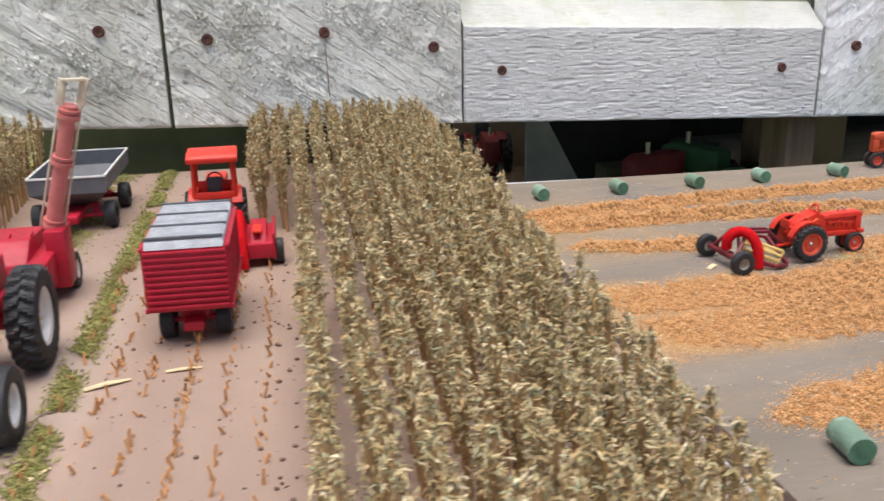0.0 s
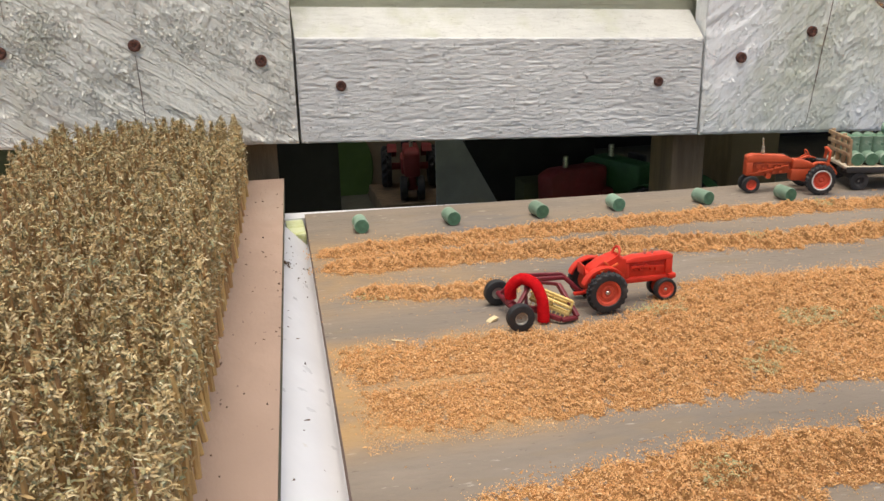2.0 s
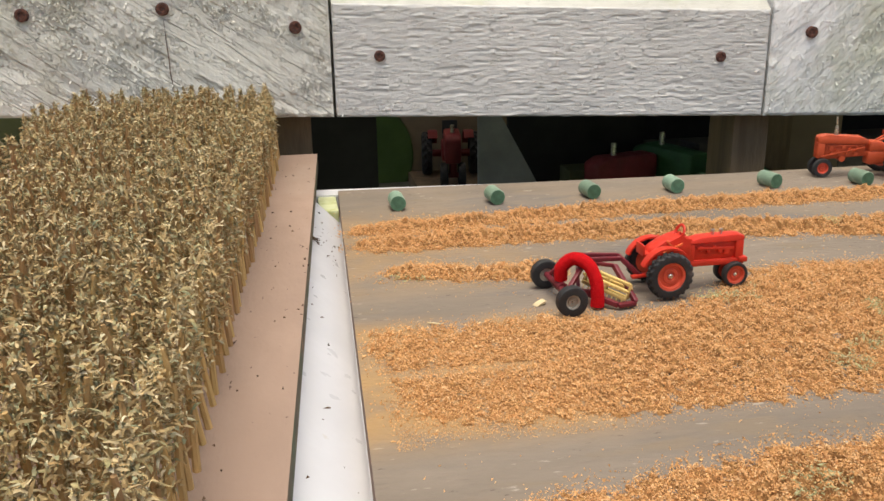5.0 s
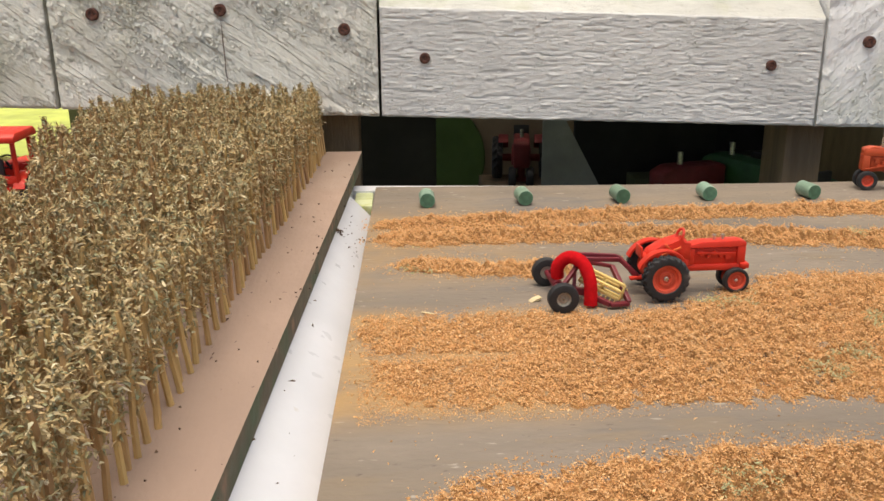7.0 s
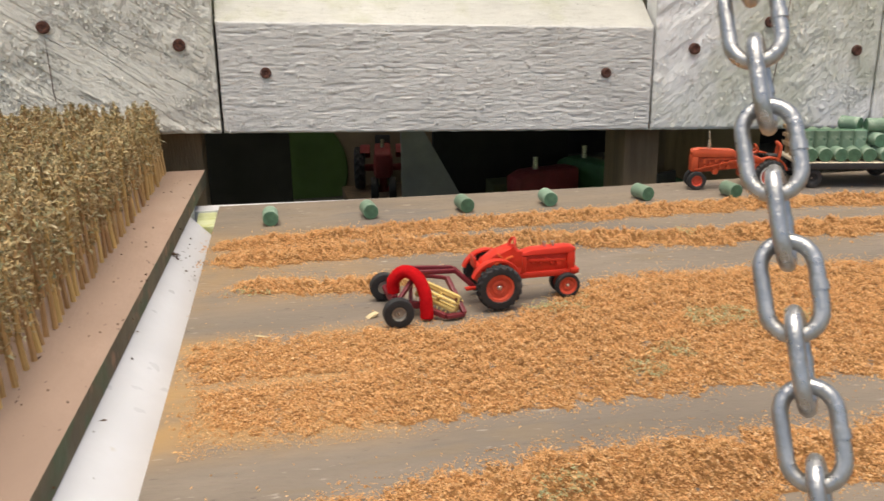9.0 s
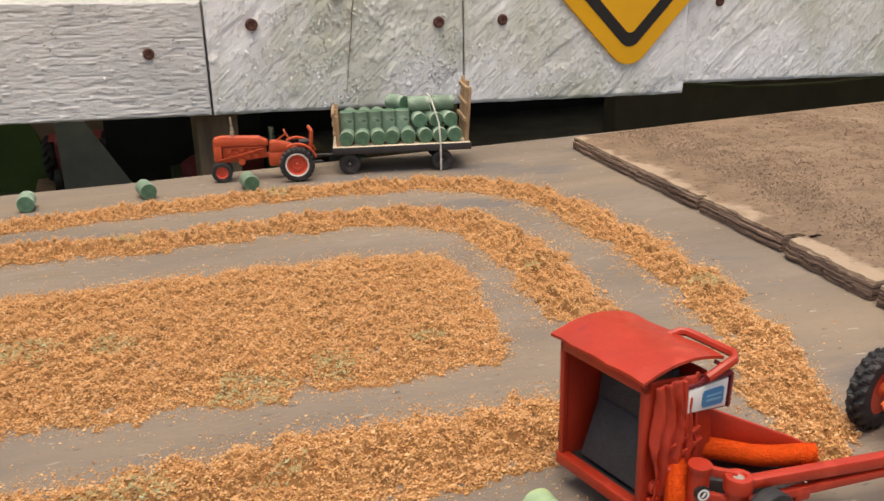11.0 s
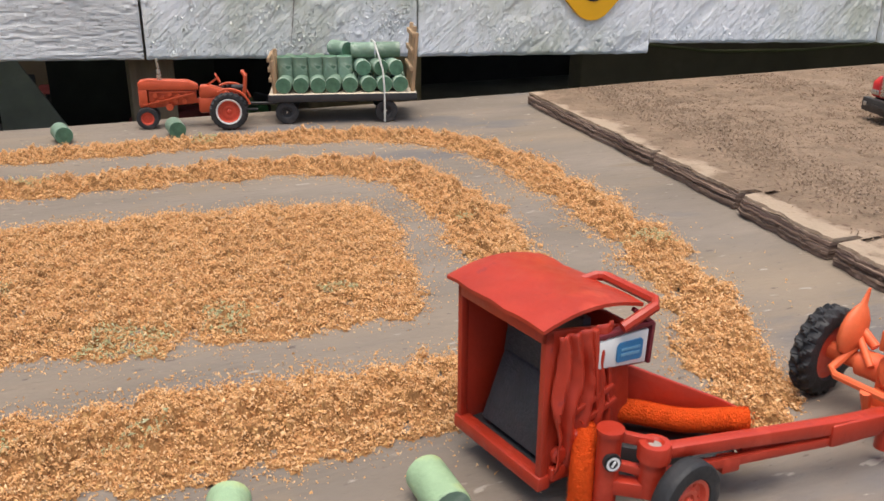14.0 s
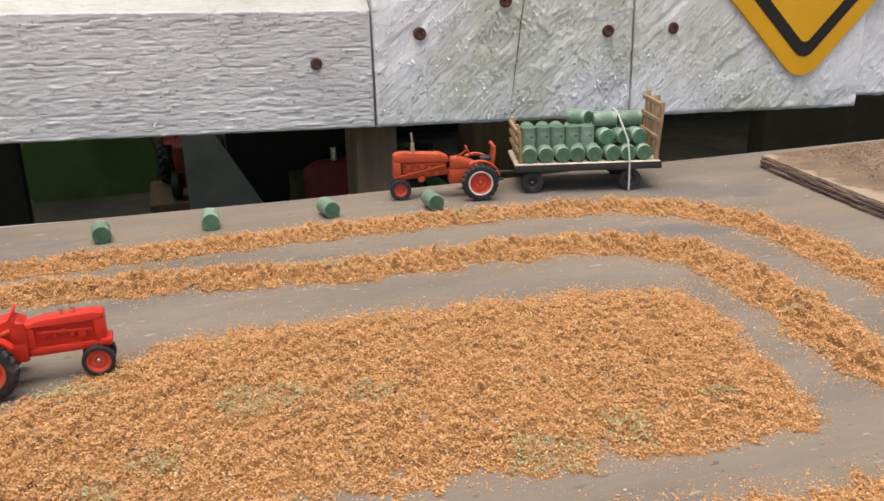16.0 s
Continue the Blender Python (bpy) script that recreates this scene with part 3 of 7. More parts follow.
def plank(x0, x1, mat, y=WALL_Y, seed=0, saw=-35, rough=1.0, grain=90, fibres=0, fine=True):
    """A rough board whose lower edge follows the wall's slope."""
    bm = bmesh.new()
    n = 40
    rings = []
    split = FACE_TOP if fine else 0.06
    for i in range(n + 1):
        x = x0 + (x1 - x0) * i / n
        z0 = wall_bottom(x) + 0.0009 * noise.noise(Vector((x * 90, seed, 0))) + 0.0006 * noise.noise(Vector((x * 400, seed, 0)))
        rings.append([bm.verts.new(p) for p in ((x, y + (0.0022 if fine else 0.0), z0), (x, y + (0.0022 if fine else 0.0), split), (x, y, split + 0.0002), (x, y, WALL_TOP), (x, y + WALL_T, WALL_TOP), (x, y + WALL_T, z0))])
    for a, b in zip(rings, rings[1:]):
        for k in range(6):
            bm.faces.new((a[k], b[k], b[(k + 1) % 6], a[(k + 1) % 6]))
    bm.faces.new(rings[0][::-1])
    bm.faces.new(rings[-1])
    board = part("plank", bm, mat, wall, smooth=30)
    if not fine:
        return
    low = lambda x: wall_bottom(x) + 0.0007 * lattice(x * 120, x * 0, seed) + 0.0005 * lattice(x * 480, x * 0, seed + 1)
    rel = lambda x, z: saw_relief(x, z, saw, grain, seed * 20, rough)
    v, q = face_grid(x0, x1, low, lambda x: x * 0 + FACE_TOP, y, rel)
    face = sheet("sawn_face", v, q, mat)
    face.parent = board

    def place(rs, n):
        x, z = rs.uniform(x0 + 0.002, x1 - 0.002, n), rs.uniform(0.012, 0.150, n)
        u, w = turned(x, z, saw)
        dens = np.clip((lattice(x * 30, z * 34, seed * 20 + 8) - 0.30) * 2.5, 0.05, 1) * np.clip(lattice(u * 40, w * 190, seed + 70) * 2.2 - 0.7, 0, 1)
        keep = (rs.uniform(0, 1, n) < dens) & (z > wall_low(x) + 0.0045)
        x, z = x[keep], z[keep]
        return x, z, y - rel(x, z)
    if fibres:
        splinters("splinters", fibres, place, grain, mat, board, seed)


def wall_low(x):
    return np.where(x < 0.9, 0.0463 - 0.0385 * (x + 0.035), 0.018 - 0.042 * (x - 0.9))


def wall_bottom(x):
    return wall_low(x) if isinstance(x, np.ndarray) else float(wall_low(x))


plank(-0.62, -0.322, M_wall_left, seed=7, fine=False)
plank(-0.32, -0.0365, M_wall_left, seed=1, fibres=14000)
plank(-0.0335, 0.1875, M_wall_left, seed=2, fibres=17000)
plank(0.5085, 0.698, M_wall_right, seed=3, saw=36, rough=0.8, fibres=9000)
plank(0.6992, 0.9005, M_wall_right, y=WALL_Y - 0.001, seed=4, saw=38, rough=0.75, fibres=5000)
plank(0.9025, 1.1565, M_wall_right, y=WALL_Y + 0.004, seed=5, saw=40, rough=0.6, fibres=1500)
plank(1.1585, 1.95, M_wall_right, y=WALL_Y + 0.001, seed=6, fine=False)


# horizontal board with a sloped ledge between the upright boards
def ledge_top(x):
    return 0.1135 - 0.0345 * (x - 0.19)


bm = bmesh.new()
n = 60
rings = []
for i in range(n + 1):
    x = 0.1895 + (0.5068 - 0.1895) * i / n
    e = wall_bottom(x) + 0.0006 * noise.noise(Vector((x * 120, 7, 0)))
    t = ledge_top(x)
    rings.append([bm.verts.new(p) for p in ((x, 0.7277, e), (x, 0.7277, t - 0.0010), (x, 0.7272, t), (x, 0.752, t + 0.020), (x, 0.760, t + 0.020), (x, 0.760, e))])
for a, b in zip(rings, rings[1:]):
    for k in range(6):
        f = bm.faces.new((a[k], b[k], b[(k + 1) % 6], a[(k + 1) % 6]))
        f.material_index = 1 if k == 2 else 0
bm.faces.new(rings[0][::-1])
bm.faces.new(rings[-1])
ledge = part("ledge_board", bm, M_panel, wall, "horizontal board with a pale sloped ledge", smooth=30)
ledge.data.materials.append(M_ledge)


def panel_relief(x, z):
    """Torn horizontal grain with faint upright saw marks."""
    zz = z + 0.0345 * x + 0.0005 * lattice(x * 26, z * 60, 301)
    d = 0.00020 * lattice(x * 200, zz * 700, 302) + 0.00022 * lattice(x * 260, zz * 1000, 303)
    d -= 0.0005 * np.clip((lattice(x * 90, zz * 560, 304) - 0.74) * 7, 0, 1)
    u, v = turned(x, z, 74)
    d += 0.00045 * lattice(u * 18, v * 130, 305) + 0.0006 * np.clip((lattice(x * 200, zz * 380, 306) - 0.80) * 7, 0, 1)
    return d


v, q = face_grid(0.1895, 0.5068, lambda x: wall_bottom(x) + 0.0005 * lattice(x * 130, x * 0, 310), ledge_top, 0.7262, panel_relief, 0.0009)
face = sheet("sawn_face", v, q, M_panel)
face.parent = ledge


def panel_place(rs, n):
    x, z = rs.uniform(0.192, 0.505, n), rs.uniform(0.040, 0.112, n)
    keep = (z > wall_low(x) + 0.002) & (z < ledge_top(x) - 0.002) & (rs.uniform(0, 1, n) < np.clip((lattice(x * 30, z * 40, 311) - 0.45) * 3, 0.06, 1))
    x, z = x[keep], z[keep]
    return x, z, 0.7262 - panel_relief(x, z)


splinters("splinters", 1100, panel_place, 10, M_panel, ledge, 17)
part("recessed_board", box(0.17, 0.53, 0.754, 0.772, 0.11, WALL_TOP, 0.001), M_recess, wall, "greenish grey board set back above the ledge, recess shade in its colour")


def nail(x, z, y=WALL_Y, r=0.0042):
    bm = bmesh.new()
    lathe(bm, [(0, 0.0013), (r * 0.35, 0.0011), (r * 0.5, 0.0016), (r * 0.85, 0.0016), (r, 0.0010), (r * 1.02, -0.004)], 16, pose(x, y, z, 90, 0, 0))
    part("nail", bm, M_nail, wall)


for x, z in ((-0.004, 0.110), (0.0815, 0.112), (0.165, 0.0985), (-0.078, 0.118), (-0.16, 0.117), (-0.24, 0.112), (0.5396, 0.0858), (0.6005, 0.104), (0.678, 0.0807), (0.730, 0.080), (0.935, 0.085), (1.02, 0.09), (1.13, 0.075)):
    nail(x, z, WALL_Y - 0.001 if x < 0.9 else WALL_Y + 0.004)
nail(0.2205, 0.0782, 0.7255, 0.0038)
nail(0.4697, 0.0701, 0.7255, 0.0038)

# hairline cracks in the boards
for x0, z0, x1, z1 in ((0.0815, 0.105, 0.083, 0.052), (0.604, 0.030, 0.620, 0.150), (0.0, 0.30, 0.002, 0.13)):
    bm = bmesh.new()
    pts = [Vector((x0 + (x1 - x0) * k / 8 + 0.0006 * noise.noise(Vector((k * 0.9, x0 * 50, 0))), WALL_Y - 0.0006, z0 + (z1 - z0) * k / 8)) for k in range(9)]
    tube(bm, pts, [0.00012 + 0.00022 * math.sin(math.pi * k / 8) for k in range(9)], 5)
    part("crack", bm, M_boardedge, wall, "hairline crack in the board")

# ---- the dim shed behind the wall ----
shed = tagged(empty("shed_interior", pose(0, 0, 0)), "dark shed interior seen through the gap under the wall", "shed", kind="structure")
part("shed_floor", box(-0.32, 2.4, 0.80, 1.75, -0.215, -0.190), M_floor, shed)
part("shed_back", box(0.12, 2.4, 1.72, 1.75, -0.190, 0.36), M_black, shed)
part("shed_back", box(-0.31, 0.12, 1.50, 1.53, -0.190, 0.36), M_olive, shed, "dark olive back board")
# Unseen roof added to hold light out; the slot lets a little in.
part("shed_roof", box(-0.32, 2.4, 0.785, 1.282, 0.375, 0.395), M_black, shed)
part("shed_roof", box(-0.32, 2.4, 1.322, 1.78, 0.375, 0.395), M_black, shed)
# Unseen side wall, added to close off the dim enclosure.
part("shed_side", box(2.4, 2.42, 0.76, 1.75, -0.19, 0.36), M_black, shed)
for px in (0.142, 0.497):
    part("post", box(px, px + 0.030, 0.748, 0.79, -0.190, 0.109, 0.002), M_post, shed)
part("back_panel", box(0.12, 0.50, 1.480, 1.490, -0.1895, 0.20, 0.001), M_tan, shed, "tan board in the shed")
bm = bmesh.new()
lathe(bm, [(0, 0.004), (0.092, 0.004), (0.094, 0.002), (0.094, 0)], 48, pose(0.250, 1.479, -0.145, 90, 0, 0) @ Matrix.Translation((0, 0, 0)))
bmesh.ops.bisect_plane(bm, geom=bm.verts[:] + bm.edges[:] + bm.faces[:], plane_co=(0, 0, -0.18955), plane_no=(0, 0, -1), clear_outer=True)
part("green_disc", bm, M_greendisc, shed, "dark green painted disc")
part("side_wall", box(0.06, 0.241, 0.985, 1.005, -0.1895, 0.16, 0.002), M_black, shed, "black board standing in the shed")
bm = bmesh.new()
prism(bm, [(0.380, -0.1895), (0.492, -0.1895), (0.402, -0.025), (0.380, -0.025)], 1.150, 1.156)
part("sloped_panel", bm, M_decal_dim, shed, "pale panel with a sloping edge")
part("shelf", box(0.50, 0.70, 1.16, 1.30, -0.1895, -0.112, 0.002), M_olive, shed)
part("stand", box(0.33, 0.47, 1.30, 1.44, -0.1895, -0.165, 0.002), M_post, shed, "low wooden stand")
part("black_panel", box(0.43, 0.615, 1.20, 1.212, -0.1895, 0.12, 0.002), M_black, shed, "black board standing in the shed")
part("back_post", box(0.705, 0.765, 1.10, 1.16, -0.1895, 0.10, 0.002), M_post, shed)
part("back_post", box(0.775, 0.860, 1.14, 1.16, -0.1895, 0.10, 0.002), M_tan, shed, "dull tan board")
part("cross_rail", box(0.92, 2.3, 0.86, 0.885, -0.085, 0.060, 0.003), M_rail, shed, "dark brown board behind the wall")
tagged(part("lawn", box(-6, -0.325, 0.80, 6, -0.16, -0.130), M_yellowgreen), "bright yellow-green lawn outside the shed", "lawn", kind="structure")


# ---- hay ----
def polyline_distance(px, py, pts):
    d = np.full(px.shape, 9.0)
    for (x0, y0), (x1, y1) in zip(pts, pts[1:]):
        vx, vy = x1 - x0, y1 - y0
        t = np.clip(((px - x0) * vx + (py - y0) * vy) / (vx * vx + vy * vy), 0, 1)
        d = np.minimum(d, np.hypot(px - x0 - t * vx, py - y0 - t * vy))
    return d


def inside(px, py, pts):
    r = np.zeros(px.shape, bool)
    for (x0, y0), (x1, y1) in zip(pts, pts[1:] + pts[:1]):
        c = ((y0 > py) != (y1 > py)) & (px < (x1 - x0) * (py - y0) / (y1 - y0 + 1e-12) + x0)
        r ^= c
    return r


def wobble(px, py, f, seed):
    """Smooth noise from a few sine waves."""
    rs = np.random.RandomState(seed)
    s = np.zeros(px.shape)
    for k in range(6):
        a, p, q = rs.uniform(0, 6.28), rs.uniform(0.6, 1.6) * f, rs.uniform(0, 6.28)
        s += np.sin((px * np.cos(a) + py * np.sin(a)) * p + q)
    return s / 6


OUTER = [(0.198, 0.572), (0.26, 0.578), (0.34, 0.583), (0.44, 0.585), (0.54, 0.583), (0.605, 0.572), (0.640, 0.550), (0.657, 0.520), (0.661, 0.47), (0.658, 0.41), (0.652, 0.36), (0.636, 0.31), (0.612, 0.262)]
INNER = [(0.200, 0.545), (0.28, 0.547), (0.36, 0.540), (0.44, 0.524), (0.52, 0.524), (0.575, 0.515), (0.603, 0.49), (0.607, 0.44), (0.601, 0.39), (0.596, 0.365)]
SHORT = [(0.205, 0.502), (0.235, 0.492), (0.272, 0.489)]
PATCH = [(0.181, 0.436), (0.25, 0.437), (0.285, 0.431), (0.315, 0.438), (0.35, 0.462), (0.372, 0.474), (0.43, 0.472), (0.525, 0.465), (0.572, 0.452), (0.578, 0.425), (0.566, 0.375), (0.558, 0.340), (0.52, 0.338), (0.475, 0.343), (0.43, 0.350), (0.35, 0.352), (0.267, 0.351), (0.20, 0.354), (0.183, 0.370)]
NEAR = [(0.195, 0.300), (0.215, 0.314), (0.30, 0.327), (0.40, 0.320), (0.485, 0.321), (0.555, 0.312), (0.552, 0.283), (0.53, 0.276), (0.48, 0.278), (0.40, 0.290), (0.33, 0.288), (0.24, 0.272), (0.20, 0.280)]


def hay_height(px, py):
    """The depth of the hay in metres, zero where there is none."""
    w = 0.005 * wobble(px, py, 320, 1) + 0.003 * wobble(px, py, 90, 2) + 0.003 * wobble(px, py, 800, 4)
    wx, wy = px + w, py + 0.006 * wobble(px, py, 300, 3) + 0.003 * wobble(px, py, 900, 7)
    h = np.zeros(px.shape)
    for line, half, top in ((OUTER, 0.0115, 0.0036), (INNER, 0.0130, 0.0042), (SHORT, 0.009, 0.0034)):
        d = polyline_distance(wx, wy, line)
        h = np.maximum(h, top * np.clip(1.2 - (d / half) ** 1.4, 0, 1) * np.clip(0.80 + 0.8 * wobble(px, py, 420, 5) + 0.9 * wobble(px, py, 1300, 6), 0.1, 1.8))
    for poly, top in ((PATCH, 0.0024), (NEAR, 0.0035)):
        ins = inside(wx, wy, poly)
        edge = polyline_distance(wx, wy, poly + poly[:1])
        h = np.maximum(h, np.where(ins, top * np.clip(0.1 + edge / 0.016, 0, 1) * np.clip(0.85 + 0.6 * wobble(px, py, 360, 8) + 0.9 * wobble(px, py, 1300, 9) + 0.5 * wobble(px, py, 2600, 10), 0.12, 1.9), 0))
    thin = np.clip((px - 0.175) / 0.11, 0.42, 1)
    h = h * np.where(py < 0.46, thin, np.clip(thin + 0.35, 0, 1))
    qx, qy = px + 0.002 * lattice(px * 200, py * 200, 401), py + 0.002 * lattice(px * 200, py * 200, 402)
    lump = 0.6 * lattice(qx * 230, qy * 290, 403) + 0.4 * lattice(qx * 520, qy * 620, 404)
    hole = np.clip((lattice(qx * 300, qy * 380, 405) - 0.68) * 5, 0, 1)
    h = h * (1 - np.exp(-((py - 0.3945) / 0.0045) ** 2) * np.clip((0.265 - px) / 0.03, 0, 1))
    full = np.clip(h / 0.0012, 0, 1)
    return np.maximum(h * (1 - 0.45 * hole) + full * 0.0024 * (lump - 0.47), np.where(h > 0.0003, 0.0010, h))


def stuff_mesh(name, verts, faces, mat):
    me = bpy.data.meshes.new(name)
    me.vertices.add(len(verts))
    me.vertices.foreach_set("co", verts.astype(np.float32).ravel())
    k = faces.shape[1]
    me.loops.add(faces.size)
    me.loops.foreach_set("vertex_index", faces.astype(np.int32).ravel())
    me.polygons.add(len(faces))
    me.polygons.foreach_set("loop_start", np.arange(0, faces.size, k, dtype=np.int32))
    me.polygons.foreach_set("loop_total", np.full(len(faces), k, dtype=np.int32))
    me.update(calc_edges=True)
    me.polygons.foreach_set("use_smooth", np.zeros(len(faces), bool))
    me.validate()
    me.materials.append(mat)
    return new(name, me)


CRUMB_V = np.array([(1, -0.1, -0.3), (-0.9, 0.6, -0.3), (-0.5, -0.8, -0.1), (0.1, 0.1, 0.8)], float)
CRUMB_F = np.array([(0, 1, 3), (1, 2, 3), (2, 0, 3), (1, 0, 2)])


def crumbs(name, pos, size, mat, long=1.0, seed=3):
    """Many small uneven crumbs at the places given."""
    rs = np.random.RandomState(seed)
    n = len(pos)
    v = CRUMB_V[None] * (1 + rs.uniform(-0.5, 0.5, (n, 4, 1)))
    s = size[:, None] * rs.uniform(0.5, 1.2, (n, 3))
    s[:, 0] *= rs.uniform(0.8, 1.0 + long, n)
    v = v * s[:, None, :]
    a, b = rs.uniform(0, 6.283, n), rs.uniform(-0.9, 0.9, n)
    ca, sa, cb, sb = np.cos(a), np.sin(a), np.cos(b), np.sin(b)
    x, y, z = v[..., 0], v[..., 1], v[..., 2]
    x, z = x * cb[:, None] - z * sb[:, None], x * sb[:, None] + z * cb[:, None]
    x, y = x * ca[:, None] - y * sa[:, None], x * sa[:, None] + y * ca[:, None]
    v = np.stack([x, y, z], -1) + pos[:, None, :]
    f = CRUMB_F[None] + 4 * np.arange(n)[:, None, None]
    return stuff_mesh(name, v.reshape(-1, 3), f.reshape(-1, 3), mat)


rs = np.random.RandomState(11)
N = 720000
GRID = 0.0006
gx, gy = np.meshgrid(np.arange(0.16, 0.705, GRID), np.arange(0.22, 0.635, GRID), indexing="ij")
HAY = hay_height(gx, gy)


def hay_at(px, py):
    return HAY[((px - 0.16) / GRID).astype(int), ((py - 0.22) / GRID).astype(int)]


px, py = rs.uniform(0.178, 0.69, N), rs.uniform(0.24, 0.615, N)
h = hay_at(px, py)
keep = rs.uniform(0, 1, N) < np.clip(h / 0.0013, 0, 1) * 0.85
# stray crumbs round the swaths
near_h = np.maximum(hay_at(px + 0.006, py), hay_at(px - 0.004, py - 0.006))
keep |= (rs.uniform(0, 1, N) < 0.12) & (near_h > 0.0006)
far_h = np.maximum(hay_at(px + 0.012, py + 0.004), hay_at(px - 0.010, py - 0.011))
keep |= (rs.uniform(0, 1, N) < 0.05) & (far_h > 0.0008)
keep |= rs.uniform(0, 1, N) < 0.003
px, py, h = px[keep], py[keep], h[keep]
pz = np.maximum(0.0002, h - rs.uniform(-0.0003, 0.0006, len(h)))
flat = (py < 0.48) & (px < 0.58)
size = rs.uniform(0.00024, 0.00054, len(px)) * np.where(rs.uniform(0, 1, len(px)) < 0.04, 1.5, 1) * np.where(flat, 0.92, 1)
green = np.zeros(len(px), bool)
for gx, gy, gr in ((0.202, 0.487, 0.010), (0.395, 0.412, 0.012), (0.43, 0.405, 0.008), (0.36, 0.385, 0.007), (0.345, 0.372, 0.008), (0.47, 0.352, 0.010), (0.50, 0.357, 0.008), (0.43, 0.305, 0.012), (0.325, 0.452, 0.009), (0.335, 0.441, 0.010), (0.20, 0.525, 0.007), (0.523, 0.585, 0.007), (0.535, 0.368, 0.006), (0.44, 0.528, 0.007), (0.60, 0.415, 0.005), (0.29, 0.305, 0.008), (0.655, 0.37, 0.009), (0.47, 0.30, 0.006)):
    green |= (np.hypot(px - gx, (py - gy) * 1.2) < gr * (1.1 + 0.9 * wobble(px, py, 400, 31))) & (rs.uniform(0, 1, len(px)) < 0.42)
pos = np.stack([px, py, pz], -1)
# fine chaff spread round the swaths and over the worn end
M = 420000
cx, cy = rs.uniform(0.183, 0.69, M), rs.uniform(0.245, 0.612, M)
reach = [np.maximum(np.maximum(hay_at(cx + r, cy + 0.3 * r), hay_at(cx - r, cy - 0.5 * r)), np.maximum(hay_at(cx, cy + r), hay_at(cx, cy - r))) for r in (0.004, 0.009)]
worn = np.clip((0.285 - cx) / 0.06, 0, 1) * ((cy > 0.345) & (cy < 0.432)) * np.clip(1.1 - 2.5 * np.abs(lattice(cx * 40, cy * 110, 411) - 0.35), 0.05, 1)
chance = np.maximum(np.maximum(0.20 * (reach[0] > 0.0005), 0.07 * (reach[1] > 0.0006)) * (0.3 + 1.4 * lattice(cx * 90, cy * 90, 412)), 0.95 * worn)
some = rs.uniform(0, 1, M) < chance
cx, cy = cx[some], cy[some]
chaff = np.stack([cx, cy, hay_at(cx, cy) * 0.9 + 0.00015], -1)
tagged(crumbs("hay_chaff", chaff, rs.uniform(0.00014, 0.00034, len(cx)), M_hay, 0.6, 6), "fine tan hay dust spread thinly on the board", "hay", kind="stuff")
# matted tufts that stand up out of the hay
deep = np.nonzero(h > 0.0014)[0]
lift = 0.35 + 0.65 * (h[deep] > 0.0030)
heart = deep[rs.uniform(0, 1, len(deep)) < 0.010 * lift]
each = 16
wide = rs.uniform(0.0006, 0.0013, len(heart))[:, None]
tx = px[heart][:, None] + wide * 1.3 * rs.normal(0, 1, (len(heart), each))
ty = py[heart][:, None] + wide * rs.normal(0, 1, (len(heart), each))
tz = h[heart][:, None] * 0.85 + wide * np.abs(rs.normal(0, 0.75, (len(heart), each)))
tuft = np.stack([tx, ty, tz], -1).reshape(-1, 3)
pos = np.concatenate([pos, tuft])
size = np.concatenate([size, rs.uniform(0.00024, 0.00050, len(tuft))])
green = np.concatenate([green, np.zeros(len(tuft), bool)])
hay = tagged(crumbs("hay", pos[~green], size[~green], M_hay, 0.8), "loose orange-tan cut hay lying in swaths on the board", "hay", kind="stuff")
tagged(crumbs("green_hay", pos[green] + [0, 0, 0.0003], size[green], M_haygreen, 1.4), "patches of pale green hay among the dry hay", "hay", kind="stuff")

# the packed layer under the crumbs, its colour darkened for shade between them
gx, gy = np.meshgrid(np.arange(0.178, 0.69, 0.0007), np.arange(0.24, 0.615, 0.0007), indexing="ij")
gh = hay_height(gx, gy)
gz = gh - 0.00092
idx = -np.ones(gx.shape, int)
on = gh > 0.0008
cell = on[:-1, :-1] & on[1:, :-1] & on[1:, 1:] & on[:-1, 1:]
used = np.zeros(gx.shape, bool)
used[:-1, :-1] |= cell
used[1:, :-1] |= cell
used[1:, 1:] |= cell
used[:-1, 1:] |= cell
idx[used] = np.arange(used.sum())
verts = np.stack([gx[used], gy[used], np.maximum(gz[used], -0.0008)], -1)
ci, cj = np.nonzero(cell)
faces = np.stack([idx[ci, cj], idx[ci + 1, cj], idx[ci + 1, cj + 1], idx[ci, cj + 1]], -1)
tagged(stuff_mesh("hay_layer", verts, faces, M_haymat), "packed layer of dry orange hay, darkened for shade under the loose crumbs", "hay", kind="stuff")

# ---- corn ----
HUSK_F = np.array([(0, 1, 3), (0, 3, 2), (2, 3, 5), (2, 5, 4), (4, 5, 7), (4, 7, 6)])


